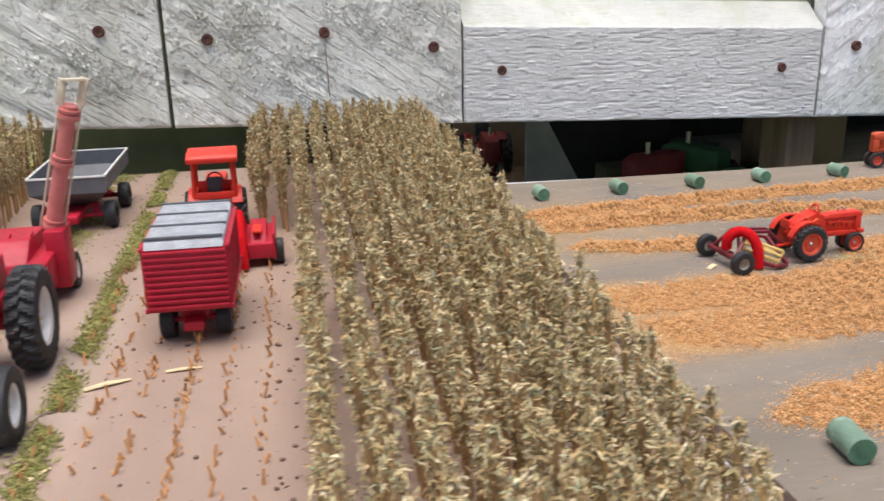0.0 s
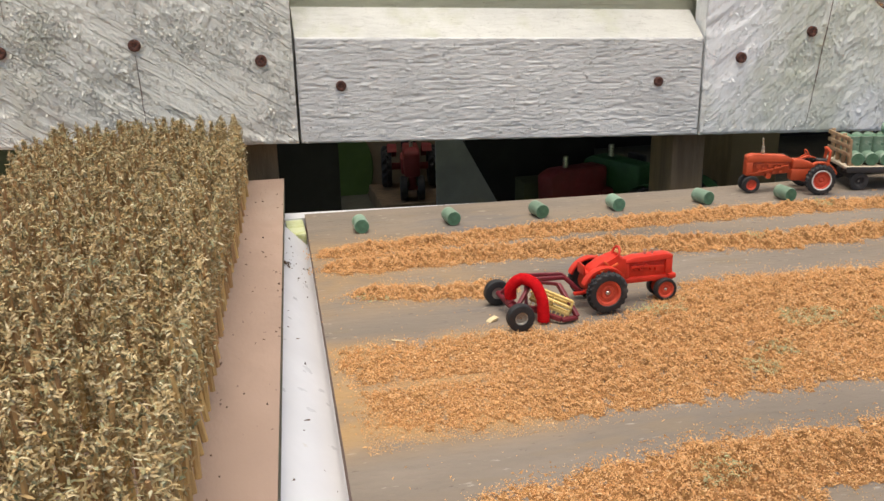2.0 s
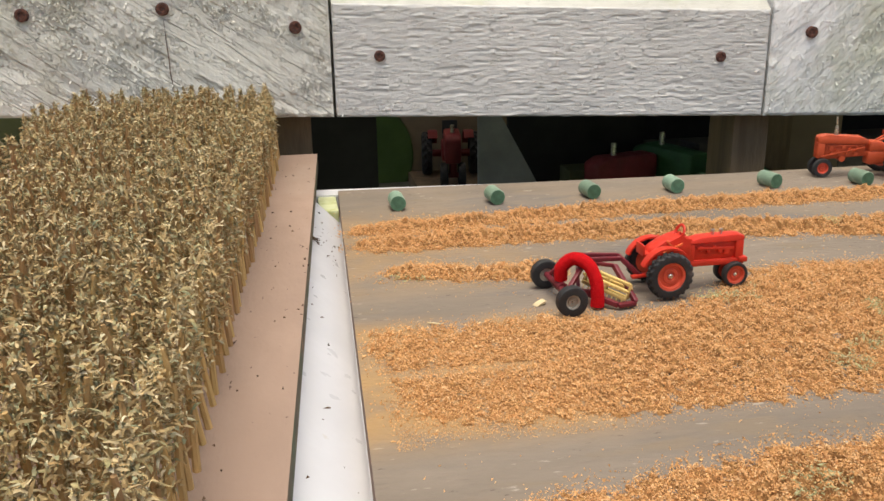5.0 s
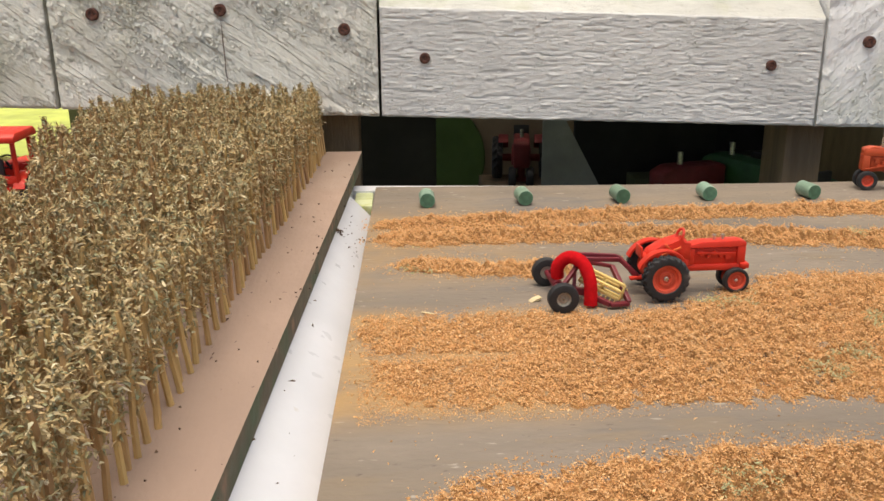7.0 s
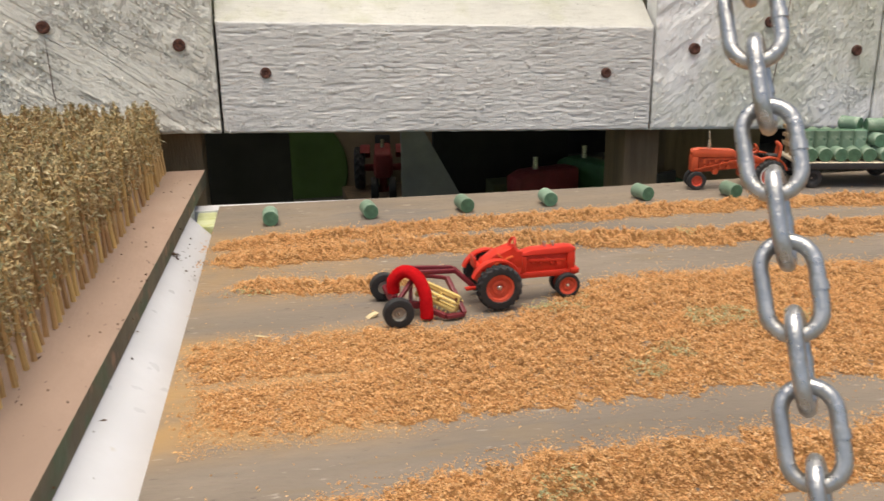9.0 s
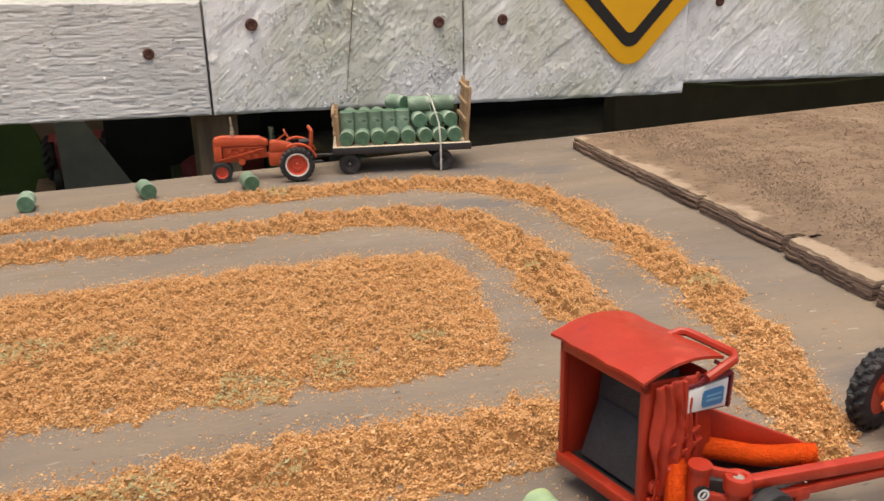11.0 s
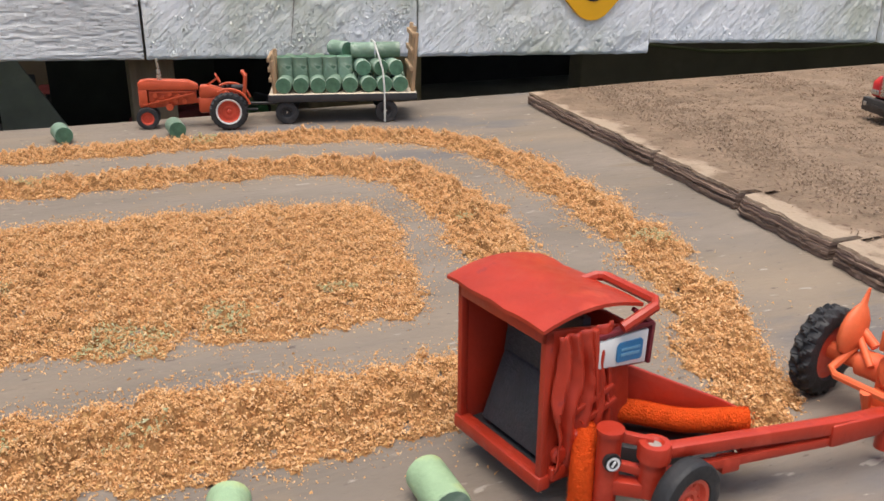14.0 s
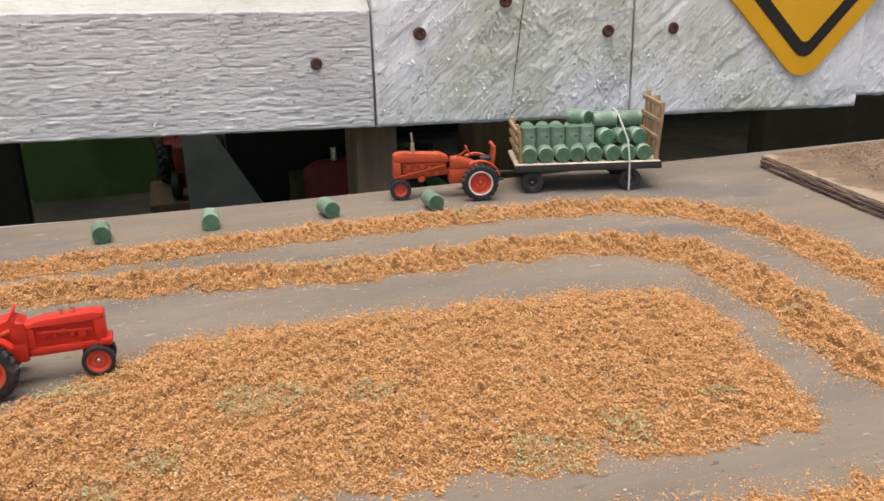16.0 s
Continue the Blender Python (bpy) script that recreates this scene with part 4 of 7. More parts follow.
def leaves(n, height, rs, low=0.45, spread=0.0034):
    """Crumpled, curled husk leaves crowded round the upper stalk."""
    t = low + (1.03 - low) * rs.uniform(0, 1, n) ** 0.72
    r = spread * np.sqrt(rs.uniform(0.0, 1, n)) * np.where(t > 0.93, 0.40, 1.0) * np.where(t < 0.5, 0.55, 1.0)
    a = rs.uniform(0, 6.283, n)
    c = np.stack([r * np.cos(a), r * np.sin(a), t * height], -1)
    ln, w = rs.uniform(0.0016, 0.0046, n), rs.uniform(0.00020, 0.00056, n)
    yaw = a + rs.normal(0, 0.9, n)
    rise, curl, twist = rs.uniform(-0.7, 1.5, n), rs.normal(-1.5, 1.4, n), rs.uniform(-1.3, 1.3, n)
    pts = []
    x, z = np.zeros(n) - ln * 0.35, np.zeros(n)
    for k, wide in enumerate((0.45, 1.0, 0.85, 0.12)):
        for sd in (-1, 1):
            tw = twist * (0.4 + 0.4 * k) + rs.normal(0, 0.25, n)
            oy, oz = sd * w * wide * np.cos(tw), sd * w * wide * np.sin(tw)
            pts.append((x.copy(), oy, z + oz))
        ang = rise + curl * k / 2.2
        x, z = x + ln / 3 * np.cos(ang), z + ln / 3 * np.sin(ang)
    px, py, pz = (np.stack([p[q] for p in pts], 1) for q in range(3))
    cy, sy = np.cos(yaw)[:, None], np.sin(yaw)[:, None]
    v = np.stack([px * cy - py * sy, px * sy + py * cy, pz], -1) + c[:, None, :]
    f = HUSK_F[None] + 8 * np.arange(n)[:, None, None]
    return v.reshape(-1, 3), f.reshape(-1, 3)


def stalk_bmesh(height, seed):
    bm = bmesh.new()
    r = random.Random(seed)
    pts = [(0.0004 * r.uniform(-1, 1) * k, 0.0004 * r.uniform(-1, 1) * k, height * k / 4) for k in range(5)]
    tube(bm, pts, [0.0011, 0.0010, 0.0010, 0.0009, 0.0006], 6)
    return bm


CORN_H = 0.046
rs = np.random.RandomState(5)
variants = []
for k in range(7):
    hgt = CORN_H * (0.90 + 0.035 * k)
    st = stalk_bmesh(hgt * 0.97, k)
    me = finish(st, 40)
    me.name = "stalk"
    me.materials.append(M_stalk)
    v, f = leaves(225, hgt, rs, 0.26)
    lo = stuff_mesh("leaves", v, f, M_leaf)
    variants.append((me, lo.data, v, f, hgt))
    bpy.data.objects.remove(lo)

rnd = random.Random(8)
rest_v, rest_f, rest_n = [], [], 0
rest_stalks = bmesh.new()
plants = 0
ROW0, ROW_STEP, ROW_SLOPE = 0.0385, 0.0130, 0.050
for row in range(-2, 8):
    y = 0.18 if row >= 0 else 0.525 - 0.004 * row
    while y < 0.712:
        y += rnd.uniform(0.0060, 0.0084)
        if row == 0 and 0.40 < y < 0.51 and rnd.random() < 0.8:
            continue
        x = ROW0 + ROW_STEP * row + ROW_SLOPE * (y - 0.33) + rnd.uniform(-0.0013, 0.0013)
        k = rnd.randrange(7)
        m = pose(x, y, CORN_Z, rnd.uniform(-3.5, 3.5), rnd.uniform(-7.0, 1.0), 0) @ pose(0, 0, 0, 0, 0, rnd.uniform(0, 360)) @ Matrix.Diagonal((1, 1, 0.84 + 0.16 * min(1, max(0, (y - 0.25) / 0.25)), 1))
        if row >= 5:
            plant = new("corn_plant", variants[k][0])
            plant.matrix_basis = m
            tagged(plant, "model corn plant with crumpled dry leaves on a thin stalk", "corn plant", "corn rows")
            share("leaves", variants[k][1], plant, Matrix())
            plants += 1
        else:
            mm = np.array(m)
            v = variants[k][2] @ mm[:3, :3].T + mm[:3, 3]
            rest_v.append(v)
            rest_f.append(variants[k][3] + rest_n)
            rest_n += len(v)
            tube(rest_stalks, [m @ Vector((0, 0, variants[k][4] * q)) for q in (0, 0.3, 0.6, 0.97)], 0.0010, 6)
# the second corn field beyond the lane
for row in range(5):
    y = 0.53 + 0.01 * row
    while y < 0.71:
        y += rnd.uniform(0.0075, 0.0105)
        x = -0.128 - ROW_STEP * row + rnd.uniform(-0.0015, 0.0015)
        k = rnd.randrange(7)
        m = pose(x, y, CORN_Z, rnd.uniform(-4, 4), rnd.uniform(-4, 4), rnd.uniform(0, 360))
        mm = np.array(m)
        v = variants[k][2] @ mm[:3, :3].T + mm[:3, 3]
        rest_v.append(v)
        rest_f.append(variants[k][3] + rest_n)
        rest_n += len(v)
        tube(rest_stalks, [m @ Vector((0, 0, variants[k][4] * q)) for q in (0, 0.3, 0.6, 0.97)], 0.0010, 6)
corn_rest = tagged(empty("corn_field", pose(0, 0, 0)), "dense rows of dry model corn with brown and green leaves", "corn", kind="stuff")
ob = stuff_mesh("leaves", np.concatenate(rest_v), np.concatenate(rest_f), M_leaf)
ob.parent = corn_rest
part("stalks", rest_stalks, M_stalk, corn_rest, smooth=40)

# stubble of the cut rows
stub_field = tagged(empty("corn_stubble", pose(0, 0, 0)), "rows of short cut orange corn stubble", "stubble", kind="stuff")
bm = bmesh.new()
for row in range(-6, 0):
    y = 0.12
    while y < (0.50 if row > -4 else 0.60):
        y += rnd.uniform(0.007, 0.012) if row > -3 else rnd.uniform(0.0022, 0.005)
        x = 0.0327 + 0.0139 * row + 0.050 * (y - 0.33) + rnd.uniform(-0.0012, 0.0012)
        if row <= -4 and rnd.random() < 0.25:
            y += 0.012
        p = Vector((x, y, CORN_Z))
        hh = rnd.uniform(0.0015, 0.0055)
        tube(bm, [p, p + Vector((rnd.uniform(-0.0018, 0.0018), rnd.uniform(-0.0018, 0.0018), hh))], [0.0006, 0.0004], 5)
        if rnd.random() < 0.8:
            q = p + Vector((rnd.uniform(-0.003, 0.003), rnd.uniform(-0.004, 0.004), 0.0006))
            tube(bm, [q, q + Vector((rnd.uniform(-0.0015, 0.0015), rnd.uniform(-0.004, 0.004), 0.0005))], 0.00032, 4)
part("stubs", bm, M_stub, stub_field, smooth=40)

# clods and husk scraps between the stubble rows
bm = bmesh.new()
for _ in range(80):
    c = Vector((rnd.uniform(-0.040, 0.030), rnd.uniform(0.19, 0.50), CORN_Z + 0.0005))
    if rnd.random() < 0.4:
        c.x = rnd.gauss(0.026, 0.006)
    r = bmesh.ops.create_icosphere(bm, subdivisions=1, radius=rnd.uniform(0.0004, 0.0010))
    for v in r["verts"]:
        v.co = Vector((v.co.x * rnd.uniform(0.7, 1.6), v.co.y * rnd.uniform(0.7, 1.5), v.co.z * rnd.uniform(0.5, 1.0))) + c
tagged(part("clods", bm, M_boardedge, smooth=None), "dark clods of soil between the stubble rows", "soil", kind="stuff")

# specks of soil on the brown board and the white strip
rs = np.random.RandomState(77)
n = 900
sx, sy = rs.uniform(-0.13, 0.17, n), rs.uniform(0.15, 0.715, n)
pos = np.stack([sx, sy, np.full(n, CORN_Z + 0.0003)], -1)
n2 = 22


def on_slope(x, y, up):
    """The sloping white strip's height, and a little above it."""
    a, b = 0.1333 + 0.05286 * (y + 0.05), 0.1636 + 0.02873 * (y + 0.05)
    x = np.clip(x, a + 0.0008, b - 0.0008)
    return np.stack([x, y, 0.0040 - 0.0146 * (x - a) / (b - a) + up], -1)


pos2 = on_slope(rs.normal(0.1735, 0.003, n2), rs.normal(0.560, 0.016, n2), 0.0003)
pos3 = on_slope(rs.normal(0.1672, 0.0012, 40), rs.normal(0.552, 0.0016, 40), rs.uniform(0.0002, 0.0022, 40))
tagged(crumbs("soil_specks", np.concatenate([pos, pos2, pos3]), rs.uniform(0.0002, 0.0008, n + n2 + 40), M_soil), "dark crumbs of soil scattered on the boards", "soil", kind="stuff")

# crumbly mud on the brown board, thin towards its broken edge
n = 76000
mx, my = 0.71 + 0.45 * rs.uniform(0, 1, n) ** 1.3, rs.uniform(0.22, 0.615, n)
off = mx - (0.7035 + (my - 0.297) * 0.0985)
keep = (off > 0.006) & (rs.uniform(0, 1, n) < np.clip((off - 0.020) / 0.02 + 0.5 * wobble(mx, my, 120, 61), 0.03, 1))
mx, my = mx[keep], my[keep]
mud = np.stack([mx, my, np.full(len(mx), DIRT_Z) + 0.0010 * wobble(mx, my, 60, 62)], -1)
tagged(crumbs("mud_crumbs", mud, rs.uniform(0.0003, 0.0008, len(mx)), M_mudcrumb, 0.3), "crumbs of dry brown mud on the dirt board", "mud", kind="stuff")

# grass strips beside the lane
gv = []
for (x0, y0), (x1, y1), w, cnt in (((-0.053, 0.27), (-0.040, 0.72), 0.0050, 11000), ((-0.105, 0.36), (-0.078, 0.60), 0.012, 5000), ((-0.095, 0.62), (-0.070, 0.715), 0.010, 1500)):
    t = rs.uniform(0, 1, cnt)
    gv.append(np.stack([x0 + (x1 - x0) * t + rs.normal(0, w * 0.55, cnt), y0 + (y1 - y0) * t, np.full(cnt, CORN_Z + 0.0006) + rs.uniform(0, 0.0016, cnt)], -1))
gv = np.concatenate(gv)
gv = gv[wobble(gv[:, 0], gv[:, 1], 160, 51) > -0.32]
tagged(crumbs("grass_strip", gv, rs.uniform(0.0003, 0.0009, len(gv)), M_grass, 2.0), "strip of mossy yellow-green model grass along the lane", "grass", kind="stuff")


# ---- bales ----
def bale_mesh(r, length, mat, end):
    bm = bmesh.new()
    h = length / 2
    lathe(bm, [(0, -h), (r * 0.93, -h), (r, -h + 0.0004), (r, h - 0.0004), (r * 0.93, h), (0, h)], 24, pose(0, 0, 0, 90, 0, 0))
    me = finish(bm, 35)
    me.name = "bale"
    me.materials.append(mat)
    me.materials.append(end)
    for f in me.polygons:
        if abs(f.normal.y) > 0.9:
            f.material_index = 1
    return me


BALE_R = 0.0047
B_std = bale_mesh(BALE_R, 0.0135, M_bale, M_bale_end)
B_near = bale_mesh(0.0050, 0.0150, M_bale, M_bale_end)
B_pale = bale_mesh(0.0044, 0.0135, M_bale_light, M_bale)


def bale(me, x, y, z, yaw, label, pitch=0):
    ob = new("round_bale", me)
    ob.matrix_basis = pose(x, y, z, pitch, 0, yaw)
    return tagged(ob, label, "bale", "green round bales")


for x, y, yaw in ((0.2165, 0.6155, 0), (0.2755, 0.6165, 4), (0.335, 0.6165, 5), (0.390, 0.6185, -1), (0.4535, 0.6165, 10), (0.5115, 0.6085, 3)):
    bale(B_std, x, y, BALE_R, yaw, "green-painted dowel as a round bale on the board")
bale(B_near, 0.2050, 0.2685, 0.0050, -9, "green-painted dowel as a round bale in the near swath")
bale(B_near, 0.2620, 0.2610, 0.0050, -4, "green-painted dowel as a round bale in the near swath")
bale(B_pale, 0.4830, 0.2595, 0.0044, -12, "pale green dowel as a round bale behind the baler")
bale(B_pale, 0.5238, 0.2530, 0.0044, 2, "yellowish green dowel as a round bale behind the baler")


# ---- toy paint ----
M_red = material("toy_red_enamel", (0.64, 0.038, 0.021), 0.40, bump=0.06, bump_scale=900, var=0.07, var_scale=120, spec=0.35, spots=(((0.40, 0.04, 0.03), 500, 0.68, 0.06),))
M_orange = material("toy_orange_enamel", (0.53, 0.085, 0.033), 0.42, bump=0.08, bump_scale=900, var=0.08, var_scale=140, spec=0.35, spots=(((0.36, 0.06, 0.025), 420, 0.66, 0.06),))
M_salmon = material("toy_pale_orange_enamel", (0.80, 0.155, 0.055), 0.45, bump=0.08, bump_scale=900, var=0.07, var_scale=140, spec=0.3)
M_baler = material("baler_red_enamel", (0.43, 0.034, 0.014), 0.40, spec=0.5, bump=0.10, bump_scale=700, var=0.08, var_scale=90, spots=(((0.30, 0.03, 0.025), 260, 0.66, 0.08), ((0.68, 0.09, 0.05), 60, 0.6, 0.15)))
M_crimson = material("wagon_crimson", (0.42, 0.014, 0.034), 0.45, bump=0.06, bump_scale=800, var=0.08, var_scale=120, spec=0.35)
M_truck = material("truck_red_enamel", (0.62, 0.028, 0.034), 0.35, bump=0.05, bump_scale=700, var=0.07, var_scale=90, spec=0.5)
M_faded = material("faded_red_enamel", (0.62, 0.20, 0.175), 0.45, bump=0.06, var=0.08, var_scale=120, spec=0.35)
M_maroon = material("rake_maroon", (0.17, 0.018, 0.028), 0.45, bump=0.08, bump_scale=900, var=0.12, var_scale=150)
M_tyre = material("black_rubber", (0.022, 0.022, 0.024), 0.65, bump=0.15, bump_scale=1500, var=0.15, var_scale=200, spots=(((0.07, 0.06, 0.055), 160, 0.6, 0.12),))
M_rim_red = material("red_rim", (0.64, 0.085, 0.045), 0.45, var=0.08, var_scale=200)
M_rim_white = material("white_rim", (0.74, 0.72, 0.68), 0.45, var=0.06, var_scale=200)
M_rim_grey = material("grey_rim", (0.40, 0.37, 0.32), 0.4, 0.3, var=0.1, var_scale=200)
M_metal = material("bright_metal", (0.62, 0.61, 0.58), 0.3, 0.9, var=0.08, var_scale=300)
M_chain = material("galvanised_chain", (0.50, 0.50, 0.50), 0.33, 0.85, bump=0.25, bump_scale=700, var=0.14, var_scale=160, spots=(((0.20, 0.185, 0.175), 110, 0.60, 0.12),))
M_yellow = material("reel_yellow", (0.76, 0.56, 0.20), 0.5, bump=0.05, var=0.08, var_scale=200)
M_dark = material("dark_plastic", (0.035, 0.034, 0.036), 0.55, bump=0.1, var=0.12, var_scale=150)
M_belt = material("baler_belt", (0.040, 0.042, 0.047), 0.6, bump=0.4, bump_scale=1400, var=0.1, var_scale=200)
M_grey = material("grey_wagon_paint", (0.115, 0.118, 0.13), 0.5, bump=0.1, var=0.08, var_scale=150)
M_mesh = material("grey_mesh_roof", (0.55, 0.56, 0.58), 0.6, bump=0.9, bump_scale=1800, var=0.1, var_scale=200)
M_bedwood = material("pale_bed_wood", (0.66, 0.56, 0.42), 0.75, bump=0.2, var=0.1, var_scale=120, stretch=(0.3, 2, 2))
M_stake = material("rack_wood", (0.42, 0.28, 0.16), 0.8, bump=0.3, bump_scale=1200, var=0.18, var_scale=160, stretch=(2, 2, 0.4))
M_decal_white = material("white_decal", (0.78, 0.78, 0.76), 0.4, var=0.03)
M_decal_blue = material("blue_decal", (0.03, 0.20, 0.42), 0.4, var=0.05)
M_label_dim = material("pale_blue_print", (0.16, 0.38, 0.55), 0.4, var=0.05)
M_decal_black = material("black_decal", (0.02, 0.02, 0.02), 0.4, var=0.05)
M_wire = material("pale_strap", (0.55, 0.55, 0.50), 0.5, var=0.1, var_scale=300)
M_sign = material("sign_yellow", (0.86, 0.43, 0.012), 0.42, bump=0.03, var=0.03, var_scale=20)
M_signblack = material("sign_black", (0.014, 0.013, 0.013), 0.45, var=0.1, var_scale=60)
M_signred = material("sign_red", (0.62, 0.16, 0.03), 0.45, var=0.1, var_scale=60)
M_glass = bpy.data.materials.new("cab_glass")
M_glass.use_nodes = True
gb = M_glass.node_tree.nodes["Principled BSDF"]
gb.inputs["Base Color"].default_value = (0.75, 0.78, 0.76, 1)
gb.inputs["Transmission Weight"].default_value, gb.inputs["Roughness"].default_value, gb.inputs["IOR"].default_value = 1.0, 0.04, 1.2


def fuzz_tube(pts, r, seed, n_hair=2600):
    """A pipe cleaner: a soft core bristling with short fibres."""
    bm = bmesh.new()
    fine = []
    P = [Vector(p) for p in pts]
    for i in range(len(P) - 1):
        a, b, c, d = P[max(i - 1, 0)], P[i], P[i + 1], P[min(i + 2, len(P) - 1)]
        for k in range(6):
            t = k / 6
            fine.append(0.5 * ((2 * b) + (c - a) * t + (2 * a - 5 * b + 4 * c - d) * t * t + (3 * b - a - 3 * c + d) * t ** 3))
    fine.append(P[-1])
    tube(bm, fine, r * 0.90, 14)
    rn = random.Random(seed)
    for _ in range(n_hair):
        i = rn.randrange(len(fine) - 1)
        p = fine[i].lerp(fine[i + 1], rn.random())
        d = (fine[i + 1] - fine[i]).normalized()
        o = Vector((rn.gauss(0, 1), rn.gauss(0, 1), rn.gauss(0, 1)))
        o = (o - d * o.dot(d) * 0.7).normalized()
        s = d.cross(o).normalized() * r * 0.035
        q = p + o * r * rn.uniform(0.97, 1.08)
        v = [bm.verts.new(x) for x in (p + o * r * 0.8 - s, p + o * r * 0.8 + s, q)]
        bm.faces.new(v)
    return bm


M_fuzz_red = material("red_pipe_cleaner", (0.70, 0.010, 0.016), 0.9, var=0.06, var_scale=600, spec=0.1, bump=1.0, bump_scale=2500)
M_fuzz_orange = material("orange_pipe_cleaner", (0.88, 0.10, 0.014), 0.9, var=0.06, var_scale=600, spec=0.1, bump=1.0, bump_scale=2500)


def wheel(parent, x, y, z, r, w, rim_mat, lugs=0, rim=0.62, hub=M_metal, side=-1, steer=0):
    """A wheel whose axle lies along y: tyre, dished rim and hub; side -1 or 1 is the outer side."""
    bm = bmesh.new()
    h = w / 2
    rl = r * (0.92 if lugs else 1.0)
    prof = [(r * rim, -h * 0.75), (r * rim * 1.06, -h * 0.95), (rl * 0.86, -h), (rl * 0.96, -h * 0.90), (rl, -h * 0.62), (rl, -h * 0.30), (rl, -h * 0.04), (rl, h * 0.04), (rl, h * 0.30), (rl, h * 0.62), (rl * 0.96, h * 0.90), (rl * 0.86, h), (r * rim * 1.06, h * 0.95), (r * rim, h * 0.75)]
    na = lugs * 10 if lugs else 36
    rings = []
    for i in range(na):
        ring = []
        for k, (rad, yy) in enumerate(prof):
            if lugs and 3 <= k <= 10:
                sd = 0.5 if yy > 0 else 0.0
                ph = (i / 10 + sd + 0.55 * abs(yy) / h) % 1.0
                rad += r * 0.075 * min(1.0, max(0.0, (0.24 - abs(ph - 0.5)) * 13)) * (0.75 if k in (3, 10) else 1.0)
            a = 2 * math.pi * i / na
            ring.append(bm.verts.new((rad * math.cos(a), yy, rad * math.sin(a))))
        rings.append(ring)
    for i in range(na):
        p, q = rings[i], rings[(i + 1) % na]
        for k in range(len(prof)):
            j = (k + 1) % len(prof)
            bm.faces.new((p[k], p[j], q[j], q[k]))
    ob = part("wheel", bm, M_tyre, parent, "black rubber tyre")
    ob.matrix_basis = pose(x, y, z, 0, 0, steer)
    bm = bmesh.new()
    o = side * h
    prof = [(0, 0.15 * o), (r * rim * 0.28, 0.18 * o), (r * rim * 0.34, 0.42 * o), (r * rim * 0.50, 0.42 * o), (r * rim * 0.56, 0.20 * o), (r * rim * 0.78, 0.24 * o), (r * rim * 0.86, 0.72 * o), (r * rim * 1.02, 0.80 * o), (r * rim * 1.02, -0.7 * o), (0, -0.6 * o)]
    lathe(bm, [(a, -b) for a, b in prof], 28, pose(0, 0, 0, 90, 0, 0))
    for k in range(6):
        a = 2 * math.pi * k / 6
        add_box(bm, -r * 0.03, r * 0.03, side * h * 0.2, side * h * 0.34, -r * 0.03, r * 0.03, 0, Matrix.Translation((r * rim * 0.67 * math.cos(a), 0, r * rim * 0.67 * math.sin(a))))
    part("rim", bm, rim_mat, ob)
    bm = bmesh.new()
    lathe(bm, [(0, -0.62 * o), (r * rim * 0.12, -0.60 * o), (r * rim * 0.18, -0.45 * o), (r * rim * 0.18, -0.2 * o)], 12, pose(0, 0, 0, 90, 0, 0))
    part("hub", bm, hub, ob)
    return ob


def cyl(bm, p, q, r0, r1=None, n=14):
    return tube(bm, [p, q], [r0, r0 if r1 is None else r1], n)


def fender(parent, r, x, z, y, w, mat, a0=20, a1=165):
    """A curved mudguard over a wheel, with thickness."""
    bm = bmesh.new()
    n = 14
    rings = []
    for i in range(n + 1):
        a = radians(a0 + (a1 - a0) * i / n)
        c, s = math.cos(a), math.sin(a)
        rings.append([bm.verts.new((x + q * c, yy, z + q * s)) for q, yy in ((r, y - w), (r, y + w), (r + 0.0008, y + w), (r + 0.0010, y), (r + 0.0008, y - w))])
    for a, b in zip(rings, rings[1:]):
        for k in range(5):
            bm.faces.new((a[k], b[k], b[(k + 1) % 5], a[(k + 1) % 5]))
    bm.faces.new(rings[0])
    bm.faces.new(rings[-1][::-1])
    part("fender", bm, mat, parent)


def thing(name, x, y, z, heading, label, category, group=""):
    return tagged(empty(name, pose(x, y, z, 0, 0, heading)), label, category, group)


# ---- red tractor in the hay ----
t1 = thing("toy_tractor", 0.3100, 0.4553, 0.0006, 1.0, "small red die-cast row-crop tractor on the cut hay", "tractor")
for s in (-1, 1):
    wheel(t1, 0, s * 0.0115, 0.0101, 0.0101, 0.0048, M_rim_red, 20, 0.60, side=s)
    wheel(t1, 0.0338, s * 0.0038, 0.0056, 0.0056, 0.0034, M_rim_red, 0, 0.72, side=s)
    fender(t1, 0.0106, -0.0004, 0.0103, s * 0.0085, 0.0020, M_red, 35, 160)
bm = bmesh.new()
prism(bm, [(0.0100, 0.0198), (0.0345, 0.0205), (0.0378, 0.0205), (0.0376, 0.0226), (0.0340, 0.0234), (0.018, 0.0230), (0.0120, 0.0216)], -0.0032, 0.0032, bevel=0.0007)
add_box(bm, 0.0338, 0.0376, -0.0031, 0.0031, 0.0125, 0.0212, 0.0006)
add_box(bm, 0.0110, 0.0150, -0.0030, 0.0030, 0.0125, 0.0205, 0.0006)
part("hood", bm, M_red, t1)
bm = bmesh.new()
add_box(bm, 0.0140, 0.0345, -0.0020, 0.0020, 0.0125, 0.0200, 0.0004)
for s in (-1, 1):
    for ex, ez, er in ((0.0180, 0.0176, 0.0012), (0.0212, 0.0164, 0.0009), (0.0240, 0.0180, 0.0010), (0.0268, 0.0166, 0.0013)):
        lathe(bm, [(0, 0.0011), (er * 0.7, 0.0010), (er, 0.0004), (er, 0)], 10, pose(ex, s * 0.0020, ez, 90, 0, 180 if s > 0 else 0))
